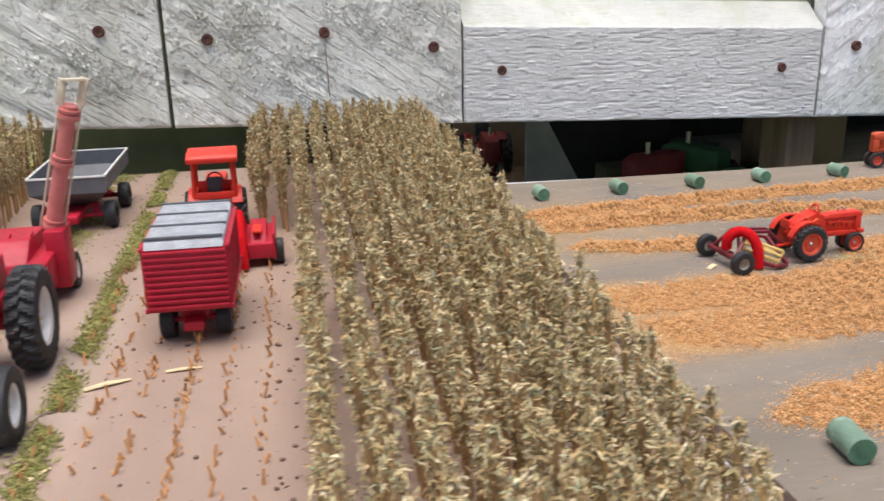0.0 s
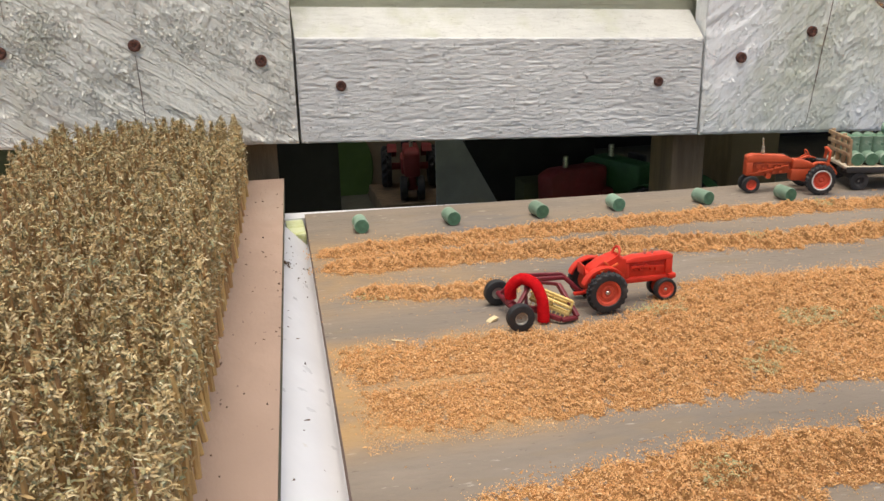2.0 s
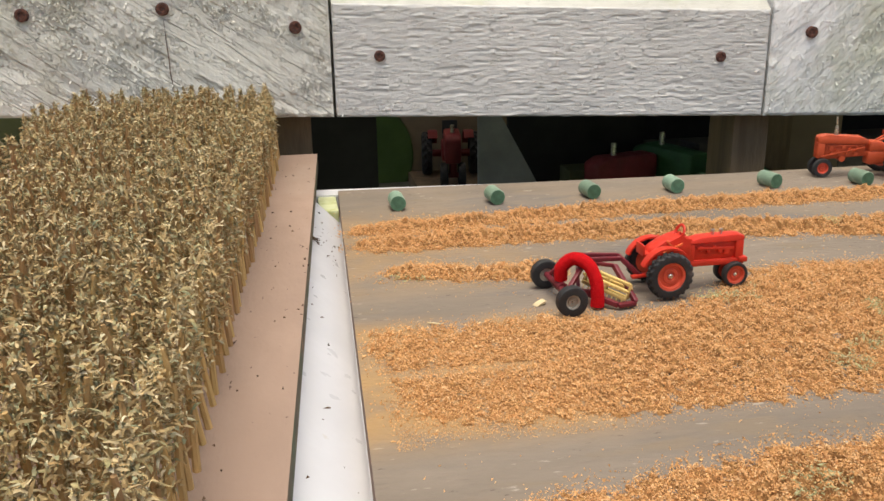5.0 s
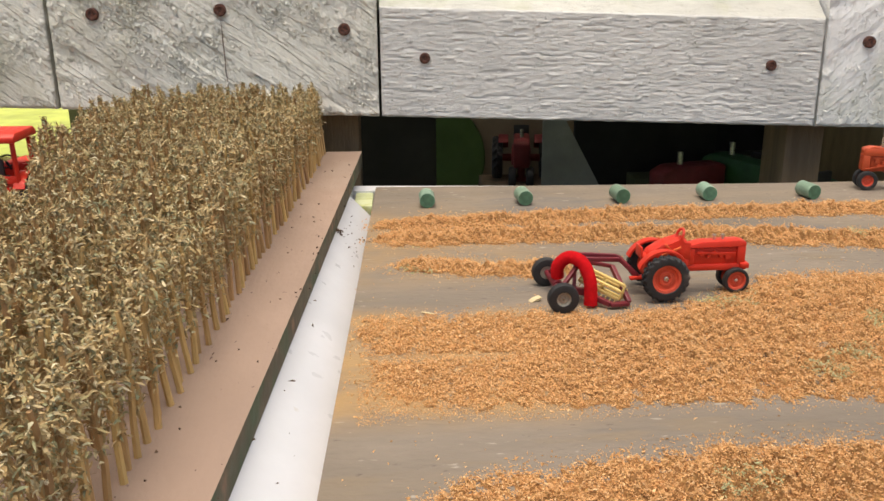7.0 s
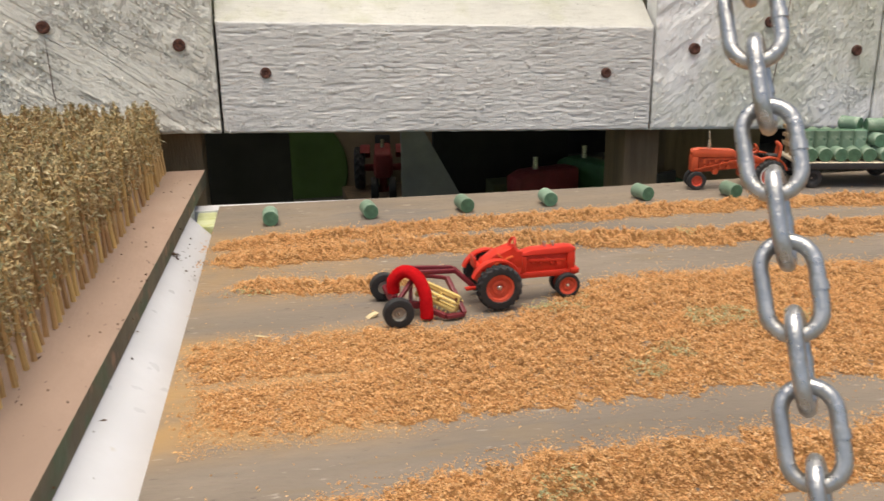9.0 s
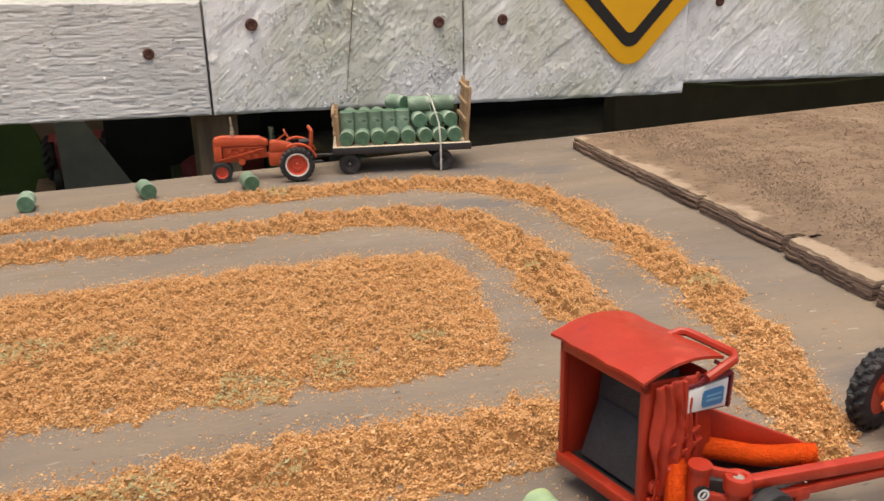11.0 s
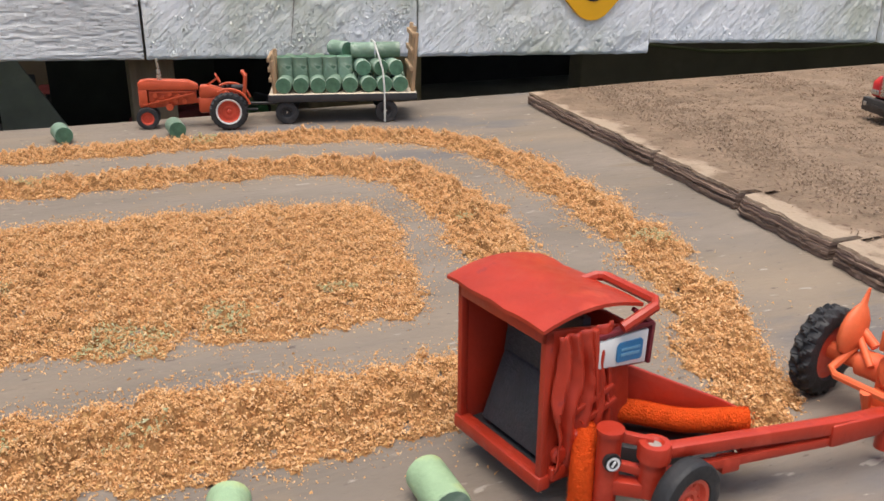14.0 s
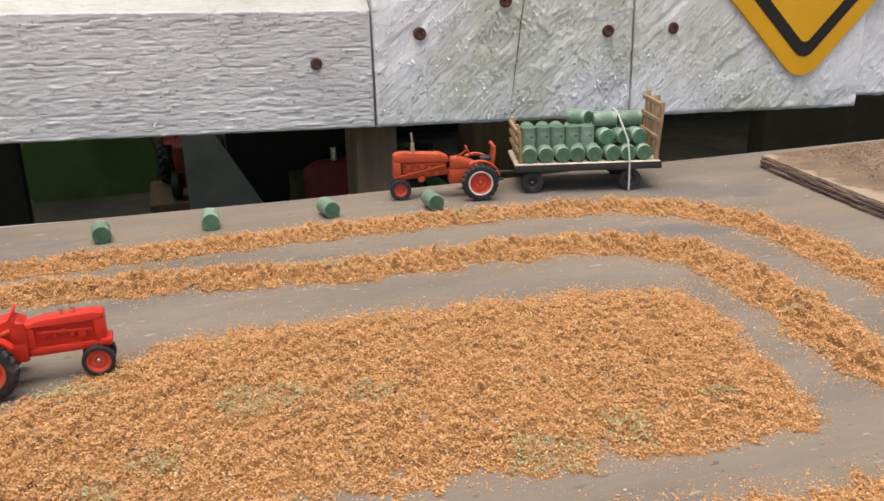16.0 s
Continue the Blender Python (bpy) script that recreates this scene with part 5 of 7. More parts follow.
for s in (-1, 1):
    bar(bm, (0.0160, s * 0.0028, 0.0180), (0.0330, s * 0.0028, 0.0172), 0.0006, 0.0012)
    lathe(bm, [(0, 0.0012), (0.0014, 0.0010), (0.0016, 0)], 12, pose(0.0300, s * 0.0020, 0.0160, 90, 0, 180 if s > 0 else 0))
part("engine", bm, M_red, t1, "engine block in the open hood side")
bm = box(-0.004, 0.0125, -0.0042, 0.0042, 0.0085, 0.0165, 0.0012)
cyl(bm, (0, -0.0105, 0.0101), (0, 0.0105, 0.0101), 0.0017)
add_box(bm, 0.0125, 0.0385, -0.0030, 0.0030, 0.0098, 0.0127, 0.0006)
add_box(bm, 0.0352, 0.0392, -0.0042, 0.0042, 0.0108, 0.0132, 0.0005)
cyl(bm, (0.0338, -0.0034, 0.0059), (0.0338, 0.0034, 0.0059), 0.0011)
cyl(bm, (0.0338, 0, 0.006), (0.0338, 0, 0.012), 0.0016)
part("chassis", bm, M_red, t1)
bm = bmesh.new()
prism(bm, [(-0.0070, 0.0150), (-0.0048, 0.0195), (0.0010, 0.0232), (0.0090, 0.0238), (0.0105, 0.0250), (0.0118, 0.0222), (0.0130, 0.0212), (0.0130, 0.0150)], -0.0042, 0.0042, bevel=0.0012)
part("cowl", bm, M_red, t1, "rounded rear cowl with side slots")
bm = bmesh.new()
for s in (-1, 1):
    bar(bm, (-0.0005, s * 0.0050, 0.0178), (0.0080, s * 0.0050, 0.0215), 0.0007, 0.0009)
    bar(bm, (0.0010, s * 0.0050, 0.0232), (0.0040, s * 0.0050, 0.0200), 0.0006, 0.0008)
part("lever", bm, M_salmon, t1)
bm = bmesh.new()
ring = [Vector((0.0088, 0, 0.0252)) + Vector((math.sin(a) * 0.0012, math.cos(a) * 0.0034, math.sin(a) * 0.0030)) for a in (2 * math.pi * k / 18 for k in range(18))]
tube(bm, ring, 0.0006, 6, closed=True)
bar(bm, (0.0088, 0, 0.0252), (0.0118, 0, 0.0225), 0.0009, 0.0009)
part("steering_wheel", bm, M_red, t1)
bm = bmesh.new()
add_box(bm, -0.0085, -0.0030, -0.0040, 0.0040, 0.0165, 0.0178, 0.0004)
add_box(bm, -0.0090, -0.0080, -0.0040, 0.0040, 0.0165, 0.0215, 0.0004)
part("seat", bm, M_red, t1)
bm = bmesh.new()
for hx in (0.0240, 0.0278):
    cyl(bm, (hx, 0, 0.0228), (hx, 0, 0.0248), 0.0006)
    cyl(bm, (hx, 0, 0.0245), (hx, 0, 0.0254), 0.0009)
part("stack", bm, M_metal, t1, "bright metal stub pipes")
bm = bmesh.new()
bar(bm, (-0.0120, 0, 0.0065), (-0.002, 0, 0.0075), 0.0026, 0.0012)
part("drawbar", bm, M_red, t1)

# ---- hay rake behind the red tractor ----
rk = thing("hay_rake", 0.2645, 0.4515, 0.0, 2.0, "maroon hay rake with yellow reel and red pipe-cleaner hoop", "hay rake")
wheel(rk, 0.0, -0.0165, 0.0064, 0.0064, 0.0044, M_rim_grey, 0, 0.46, side=-1)
wheel(rk, 0.0, 0.0175, 0.0064, 0.0064, 0.0044, M_rim_grey, 0, 0.46, side=1)
bm = bmesh.new()
cyl(bm, (0, -0.0150, 0.0068), (0, 0.0155, 0.0068), 0.0013)
cyl(bm, (0.001, -0.0030, 0.0068), (0.001, 0.0060, 0.0068), 0.0023)
part("axle", bm, M_maroon, rk)
bm = bmesh.new()
bar(bm, (0.0, 0.0110, 0.0085), (0.0085, 0.0085, 0.0172), 0.0018, 0.0016)
bar(bm, (0.0, -0.0100, 0.0075), (0.0095, -0.0030, 0.0165), 0.0018, 0.0016)
bar(bm, (0.0085, 0.0085, 0.0172), (0.0290, 0.0075, 0.0158), 0.0020, 0.0018)
bar(bm, (0.0095, 0.0025, 0.0168), (0.0290, 0.0045, 0.0152), 0.0020, 0.0018)
bar(bm, (0.0290, 0.0078, 0.0158), (0.0375, 0.0035, 0.0075), 0.0024, 0.0018)
bar(bm, (0.0375, 0.0035, 0.0075), (0.0440, 0.0035, 0.0068), 0.0022, 0.0016)
bar(bm, (0.0090, 0.0085, 0.0170), (0.0095, -0.0030, 0.0165), 0.0016, 0.0016)
part("frame", bm, M_maroon, rk)
bm = bmesh.new()
bar(bm, (0.0080, -0.0020, 0.0052), (0.0205, -0.0150, 0.0022), 0.0020, 0.0022)
bar(bm, (0.0205, -0.0150, 0.0020), (0.0285, -0.0140, 0.0020), 0.0026, 0.0016)
bar(bm, (0.0285, -0.0145, 0.0025), (0.0250, 0.0010, 0.0135), 0.0018, 0.0024)
bar(bm, (0.0080, -0.0020, 0.0052), (0.0100, 0.0050, 0.0150), 0.0016, 0.0016)
bar(bm, (0.0250, 0.0010, 0.0135), (0.0110, 0.0040, 0.0155), 0.0015, 0.0015)
bar(bm, (0.0020, -0.0040, 0.0050), (0.0125, -0.0060, 0.0050), 0.0018, 0.0030)
part("reel_frame", bm, M_maroon, rk)
bm = bmesh.new()
A, B = Vector((0.0130, 0.0020, 0.0100)), Vector((0.0262, -0.0118, 0.0058))
ax = (B - A).normalized()
u = ax.cross(Vector((0, 0, 1))).normalized()
v = u.cross(ax)
for k in range(5):
    a = 2 * math.pi * k / 5 + 0.5
    o = (u * math.cos(a) + v * math.sin(a)) * 0.0033
    bar(bm, A + o, B + o, 0.0013, 0.0013)
    for j in range(9):
        p = A.lerp(B, (j + 0.5) / 9) + o
        cyl(bm, p, p + o * 0.55 + Vector((0, 0, -0.0008)), 0.00025, n=5)
for e in (A, B, A.lerp(B, 0.5)):
    for k in range(5):
        a = 2 * math.pi * k / 5 + 0.5
        bar(bm, e, e + (u * math.cos(a) + v * math.sin(a)) * 0.0036, 0.0009, 0.0009)
part("reel", bm, M_yellow, rk, "yellow raking reel")
part("hoop", fuzz_tube([(0.0015, 0.0015, 0.0095), (0.0015, 0.0005, 0.0150), (0.0055, -0.0020, 0.0192), (0.0100, -0.0065, 0.0180), (0.0125, -0.0100, 0.0120), (0.0130, -0.0112, 0.0050), (0.0130, -0.0115, 0.0012)], 0.0031, 4), M_fuzz_red, rk, "bent red pipe cleaner")
bm = bmesh.new()
cyl(bm, (0.0278, -0.0098, 0.0078), (0.0278, -0.0112, 0.0078), 0.0007)
part("bolt", bm, M_metal, rk)

# ---- orange tractor and bale wagon at the back ----
t2 = thing("toy_tractor", 0.5445, 0.6268, 0.0, 169.0, "orange die-cast tractor with white-edged rear rims, in front of the wagon", "tractor")
for s in (-1, 1):
    wheel(t2, 0, s * 0.0138, 0.0107, 0.0107, 0.0050, M_rim_red, 22, 0.66, hub=M_rim_red, side=s)
    bm = bmesh.new()
    lathe(bm, [(0.0062, 0), (0.0070, 0.0006), (0.0072, 0), (0.0070, -0.0004), (0.0062, 0)], 32, pose(0, s * 0.0160, 0.0107, 90, 0, 0))
    part("rim_ring", bm, M_rim_white, t2, "white ring round the rear rim")
    wheel(t2, 0.0455, s * 0.0040, 0.0062, 0.0062, 0.0036, M_rim_red, 0, 0.58, hub=M_rim_red, side=s)
    fender(t2, 0.0113, -0.0004, 0.0108, s * 0.0105, 0.0020, M_orange, 60, 165)
bm = bmesh.new()
prism(bm, [(0.0165, 0.0212), (0.0490, 0.0218), (0.0494, 0.0258), (0.0482, 0.0272), (0.0440, 0.0277), (0.0220, 0.0266), (0.0172, 0.0242)], -0.0034, 0.0034, bevel=0.0007)
part("hood", bm, M_orange, t2)
bm = box(0.0446, 0.0492, -0.0034, 0.0034, 0.0122, 0.0222, 0.0006)
for k in range(6):
    add_box(bm, 0.0490, 0.0496, -0.0026, 0.0026, 0.0134 + 0.0017 * k, 0.0142 + 0.0017 * k)
part("grille", bm, M_orange, t2)
bm = box(0.0180, 0.0440, -0.0019, 0.0019, 0.0135, 0.0215, 0.0005)
for sd in (-1, 1):
    for ex, ez, er in ((0.0405, 0.0188, 0.0014), (0.0365, 0.0176, 0.0010), (0.0325, 0.0192, 0.0012), (0.0280, 0.0180, 0.0013), (0.0235, 0.0190, 0.0010)):
        cyl(bm, (ex, 0, ez), (ex, sd * 0.0031, ez), er)
    bar(bm, (0.0200, sd * 0.0026, 0.0204), (0.0430, sd * 0.0026, 0.0204), 0.0008, 0.0008)
for k in range(4):
    cyl(bm, (0.0245 + 0.005 * k, -0.0032, 0.0150), (0.0245 + 0.005 * k, 0.0032, 0.0150), 0.0013)
cyl(bm, (0.0330, -0.0034, 0.0120), (0.0330, 0.0034, 0.0120), 0.0020)
part("engine", bm, M_orange, t2)
bm = bmesh.new()
bar(bm, (0.0150, 0, 0.0150), (0.0450, 0, 0.0125), 0.0030, 0.0026)
add_box(bm, -0.0050, 0.0170, -0.0040, 0.0040, 0.0080, 0.0170, 0.0014)
cyl(bm, (0, -0.0125, 0.0107), (0, 0.0125, 0.0107), 0.0018)
cyl(bm, (0.0455, -0.0040, 0.0062), (0.0455, 0.0040, 0.0062), 0.0011)
cyl(bm, (0.0455, 0, 0.0060), (0.0455, 0, 0.0130), 0.0015)
for s in (-1, 1):
    bar(bm, (0.0190, s * 0.0036, 0.0195), (0.0470, s * 0.0036, 0.0135), 0.0007, 0.0009)
part("chassis", bm, M_orange, t2)
bm = bmesh.new()
prism(bm, [(-0.0020, 0.0165), (0.0015, 0.0205), (0.0100, 0.0235), (0.0160, 0.0235), (0.0165, 0.0165)], -0.0040, 0.0040, bevel=0.0014)
part("cowl", bm, M_orange, t2)
bm = bmesh.new()
bar(bm, (0.0130, 0, 0.0225), (0.0055, 0, 0.0272), 0.0009, 0.0009)
ring = [Vector((0.0055, 0, 0.0272)) + Vector((math.sin(a) * 0.0012, math.cos(a) * 0.0030, math.sin(a) * 0.0026)) for a in (2 * math.pi * k / 18 for k in range(18))]
tube(bm, ring, 0.00045, 6, closed=True)
part("steering_wheel", bm, M_orange, t2)
bm = bmesh.new()
add_box(bm, -0.0095, -0.0020, -0.0035, 0.0035, 0.0212, 0.0228, 0.0006)
part("seat", bm, M_dark, t2, "dark seat")
bm = bmesh.new()
tube(bm, [(-0.0085, -0.0030, 0.0170), (-0.0095, -0.0034, 0.0230), (-0.0100, -0.0030, 0.0285), (-0.0085, -0.0015, 0.0305), (-0.0085, 0.0015, 0.0305), (-0.0100, 0.0030, 0.0285), (-0.0095, 0.0034, 0.0230), (-0.0085, 0.0030, 0.0170)], 0.0011, 8)
part("seat_back", bm, M_orange, t2)
bm = bmesh.new()
cyl(bm, (0.0375, 0.0006, 0.0272), (0.0375, 0.0006, 0.0300), 0.0014)
cyl(bm, (0.0375, 0.0006, 0.0285), (0.0375, 0.0006, 0.0330), 0.0011)
cyl(bm, (0.0375, 0.0006, 0.0330), (0.0380, 0.0006, 0.0390), 0.0007)
part("exhaust_pipe", bm, M_metal, t2, "bright metal exhaust stack")
bm = bmesh.new()
bar(bm, (-0.0160, 0, 0.0085), (-0.003, 0, 0.0090), 0.0020, 0.0010)
part("drawbar", bm, M_dark, t2)

wg = thing("bale_wagon", 0.6128, 0.6275, 0.0, 164.6, "black flat-bed hay wagon with wooden end racks, loaded with bales", "wagon")
for wx in (0.033, -0.025):
    for s in (-1, 1):
        wheel(wg, wx, s * 0.0195, 0.0066, 0.0066, 0.0040, M_dark, 0, 0.5, side=s)
bm = bmesh.new()
for wx in (0.033, -0.025):
    cyl(bm, (wx, -0.018, 0.0066), (wx, 0.018, 0.0066), 0.0013)
    add_box(bm, wx - 0.003, wx + 0.003, -0.012, 0.012, 0.0060, 0.0148, 0.0006)
add_box(bm, -0.040, 0.040, -0.0035, 0.0035, 0.0090, 0.0125, 0.0005)
for yy in (-0.014, 0.014):
    add_box(bm, -0.042, 0.042, yy - 0.0022, yy + 0.0022, 0.0124, 0.0150, 0.0005)
part("running_gear", bm, M_dark, wg)
for k in range(6):
    y0 = -0.0212 + 0.00708 * k
    part("bed_plank", box(-0.0430, 0.0430, y0, y0 + 0.0068, 0.0150, 0.0172, 0.0004), M_bedwood, wg, "pale bed plank")
bm = box(-0.0432, 0.0432, 0.0212, 0.0224, 0.0130, 0.0172, 0.0004)
part("side_rail", bm, M_dark, wg)
part("side_rail", box(-0.0432, 0.0432, -0.0222, -0.0205, 0.0135, 0.0168, 0.0004), M_dark, wg)


def rack(x, top, lean):
    for k, yy in enumerate((-0.016, -0.0055, 0.0055, 0.016)):
        part("stake", bar(bmesh.new(), (x, yy, 0.0172), (x + lean, yy, top - 0.0025 * (k % 2)), 0.0028, 0.0024), M_stake, wg, "wooden rack stake")
    for q in (0.35, 0.62, 0.88):
        bm = bar(bmesh.new(), (x + lean * q + 0.0018, -0.0190, 0.0172 + (top - 0.0172) * q), (x + lean * q + 0.0018, 0.0190, 0.0172 + (top - 0.0172) * q + 0.0008), 0.0016, 0.0026)
        part("rack_rail", bm, M_stake, wg, "wooden rack rail")


rack(0.0395, 0.0385, 0.001)
rack(-0.0410, 0.0535, -0.0025)
bm = bmesh.new()
cyl(bm, (0.040, 0, 0.0085), (0.066, -0.001, 0.0085), 0.0009)
part("tongue", bm, M_dark, wg)

# bales on the wagon
WM = wg.matrix_basis.copy()
B_wag = bale_mesh(0.00465, 0.0140, M_bale, M_bale_end)
BED = 0.0172


def load(x, y, z, rx, rz, label="green dowel bale stacked on the hay wagon"):
    ob = new("round_bale", B_wag)
    ob.matrix_basis = WM @ pose(x, y, z, rx, 0, rz)
    tagged(ob, label, "bale", "green round bales")


lr = random.Random(3)
for k in range(8):
    x = 0.0338 - 0.0096 * k
    load(x, 0.0112, BED + 0.00465, 0, lr.uniform(-9, 9))
    load(x, -0.0060, BED + 0.00465, 0, lr.uniform(-6, 6))
for k in range(5):
    load(0.0335 - 0.0088 * k, 0.0035, BED + 0.0125, 90, lr.uniform(-4, 4), "green dowel bale standing upright in the second layer")
for k in range(3):
    load(-0.0115 - 0.0092 * k, 0.0060, BED + 0.0088 + 0.00465, 0, lr.uniform(6, 22))
for k in range(7):
    load(0.0320 - 0.0094 * k, -0.0125, BED + 0.0088 + 0.00465, 0, lr.uniform(-6, 6))
load(-0.0125, 0.0020, BED + 0.0178 + 0.00465, 0, 88, "green dowel bale lying across the top of the load")
load(-0.0275, 0.0015, BED + 0.0178 + 0.00465, 0, 93, "green dowel bale lying across the top of the load")
load(0.0010, -0.0075, BED + 0.0176 + 0.00465, 0, 40)
bm = bmesh.new()
sp = [WM @ Vector(p) for p in ((-0.0170, -0.0075, 0.0340), (-0.0180, -0.0010, 0.0452), (-0.0195, 0.0035, 0.0442), (-0.0215, 0.0100, 0.0375), (-0.0235, 0.0175, 0.0300), (-0.0240, 0.0215, 0.0200), (-0.0240, 0.0228, 0.0100), (-0.0238, 0.0236, 0.0008))]
tube(bm, sp, 0.00060, 7)
tagged(part("tie_strap", bm, M_wire), "pale wire strap over the wagon load, reaching the board", "strap")

# ---- baler close to the camera ----
bl = thing("toy_baler", 0.5412, 0.2428, 0.0054, 11.0, "red toy round baler with open rear, dark belts and long tongue", "baler")
bl.scale = (0.88, 0.88, 0.95)
W, D, T = 0.0330, 0.0245, 0.0375
bm = bmesh.new()
add_box(bm, 0, 0.0022, 0, 0.0018, 0.0022, T, 0.0004)
add_box(bm, 0, 0.0022, W - 0.0018, W, 0.0022, T, 0.0004)
add_box(bm, -0.0006, 0.0030, -0.0004, W + 0.0004, 0.0008, 0.0042, 0.0005)
add_box(bm, 0, 0.0022, 0, W, T - 0.0030, T, 0.0004)
part("rear_frame", bm, M_baler, bl)
bm = bmesh.new()
prism(bm, [(0.001, 0.0012), (D, 0.0012), (D + 0.002, 0.016), (D, 0.0335), (0.001, T)], 0.0004, 0.0016, bevel=0.0003)
part("side_panel", bm, M_baler, bl)
bm = bmesh.new()
prism(bm, [(0.001, 0.0012), (D, 0.0012), (D + 0.002, 0.016), (D, 0.0335), (0.001, T)], W - 0.0016, W - 0.0004, bevel=0.0003)
part("side_panel", bm, M_baler, bl)
# crumpled sheet on the near side, folded from roof to sill
bm = bmesh.new()
rows = []
for i in range(46):
    u = i / 45
    row = []
    for k in range(31):
        q = k / 30
        x = 0.0026 + 0.0150 * u + 0.0016 * (1 - q) * math.sin(3.1 * u) + 0.0007 * math.sin(9 * q + 5 * u)
        fold = math.sin(2 * math.pi * (4.1 * u + 0.22 * math.sin(4.5 * q + 1) + 0.10 * noise.noise(Vector((u * 9, q * 6, 3)))))
        deep = 0.35 + 0.65 * math.sin(math.pi * min(1, 0.12 + q * 0.9))
        y = -0.0010 - 0.0012 * deep * fold - 0.0006 * noise.noise(Vector((u * 14, q * 9, 7)))
        row.append(bm.verts.new((x, min(y, 0.0003), 0.0052 + (T - 0.0064) * q)))
    rows.append(row)
for a, b in zip(rows, rows[1:]):
    for k in range(30):
        bm.faces.new((a[k], b[k], b[k + 1], a[k + 1]))
crumple = part("side_sheet", bm, M_baler, bl, "crumpled red side sheet")
thick = crumple.modifiers.new("thickness", "SOLIDIFY")
thick.thickness = 0.0004
bm = bmesh.new()
bar(bm, (0.0165, -0.0004, 0.0045), (0.0120, -0.0016, 0.0360), 0.0018, 0.0014)
bar(bm, (0.0205, -0.0004, 0.0060), (0.0165, -0.0010, 0.0350), 0.0014, 0.0012)
bar(bm, (0.0080, -0.0012, 0.0180), (0.0190, -0.0016, 0.0215), 0.0010, 0.0012)
bar(bm, (0.0100, -0.0016, 0.0150), (0.0200, -0.0018, 0.0180), 0.0010, 0.0012)
add_box(bm, 0.0025, D - 0.002, -0.0012, 0.0006, 0.0028, 0.0060, 0.0005)
lathe(bm, [(0, 0.0016), (0.0016, 0.0015), (0.0020, 0.0010), (0.0020, 0)], 16, pose(0.0048, 0.0002, 0.0085, 90, 0, 0))
lathe(bm, [(0, 0.0020), (0.0012, 0.0018), (0.0015, 0.0010), (0.0015, 0)], 12, pose(0.0090, -0.0004, 0.0120, 90, 0, 0))
part("side_linkage", bm, M_baler, bl)
bm = bmesh.new()
n = 10
rows = []
for i in range(n + 1):
    u = i / n
    x = -0.0022 + (D + 0.0042) * u
    z = T + 0.0006 + 0.0034 * math.sin(math.pi * (0.12 + 0.80 * u)) - 0.0010
    rows.append([bm.verts.new((x, yy, z + dz + 0.00025 * math.sin(yy * 900))) for dz in (0.0008, 0) for yy in np.linspace(-0.0015, W + 0.0015, 9)])
for a, b in zip(rows, rows[1:]):
    for k in range(8):
        bm.faces.new((a[k], a[k + 1], b[k + 1], b[k]))
        bm.faces.new((a[9 + k], b[9 + k], b[10 + k], a[10 + k]))
    bm.faces.new((a[0], b[0], b[9], a[9]))
    bm.faces.new((a[8], a[17], b[17], b[8]))
for r_, flip in ((rows[0], 1), (rows[-1], -1)):
    for k in range(8):
        f = (r_[k], r_[9 + k], r_[10 + k], r_[k + 1])
        bm.faces.new(f[::flip])
part("roof", bm, M_baler, bl, "slightly wavy scuffed red roof")
bm = bmesh.new()
prism(bm, [(0.004, 0.0045), (0.0105, 0.0200), (0.0125, 0.0205), (0.0150, 0.0045)], 0.0035, W - 0.0050, bevel=0.0006)
part("belt", bm, M_belt, bl, "dark ribbed lower belt")
bm = bmesh.new()
prism(bm, [(0.0110, 0.0190), (0.0135, 0.0360), (0.0160, 0.0360), (0.0170, 0.0190)], 0.0035, W - 0.0040, bevel=0.0006)
part("belt", bm, M_belt, bl, "dark upper belt")
part("floor_plate", box(0.0015, D, 0.0012, W - 0.0012, 0.0012, 0.0030, 0.0003), M_dark, bl)
part("front_wall", box(D - 0.002, D - 0.0006, 0.0012, W - 0.0012, 0.003, T - 0.003, 0.0003), M_baler, bl)
bm = bmesh.new()
tube(bm, [(D - 0.002, 0.0155, 0.0385), (D + 0.0028, 0.0148, 0.0392), (D + 0.0042, 0.0130, 0.0393), (D + 0.0040, -0.0030, 0.0392), (D + 0.0025, -0.0046, 0.0388), (D - 0.0055, -0.0030, 0.0352)], 0.0012, 8)
part("handle", bm, M_baler, bl, "bent red rod handle")
bm = bmesh.new()
prism(bm, [(0.0128, 0.0262), (0.0290, 0.0238), (0.0296, 0.0330), (0.0270, 0.0348), (0.0125, 0.0338)], -0.0014, -0.0002, bevel=0.0004)
bar(bm, (0.0292, -0.0018, 0.0242), (0.0298, -0.0018, 0.0335), 0.0010, 0.0010)
bar(bm, (0.0298, -0.0018, 0.0335), (0.0130, -0.0018, 0.0338), 0.0010, 0.0010)
bar(bm, (0.0240, -0.0010, 0.0375), (0.0292, -0.0015, 0.0338), 0.0012, 0.0010)
part("plate_frame", bm, M_maroon, bl, "dark red frame round the label plate")
bm = bmesh.new()
prism(bm, [(0.0132, 0.0268), (0.0280, 0.0248), (0.0284, 0.0325), (0.0134, 0.0330)], -0.0022, -0.0012, bevel=0.0003)
part("name_plate", bm, M_decal_white, bl, "white label plate with a blue mark")
bm = bmesh.new()
prism(bm, [(0.0188, 0.0271), (0.0258, 0.0264), (0.0263, 0.0272), (0.0264, 0.0305), (0.0258, 0.0311), (0.0192, 0.0314), (0.0186, 0.0307), (0.0184, 0.0278)], -0.0026, -0.0023)
part("label_mark", bm, M_decal_blue, bl, "blue label mark")
bm = bmesh.new()
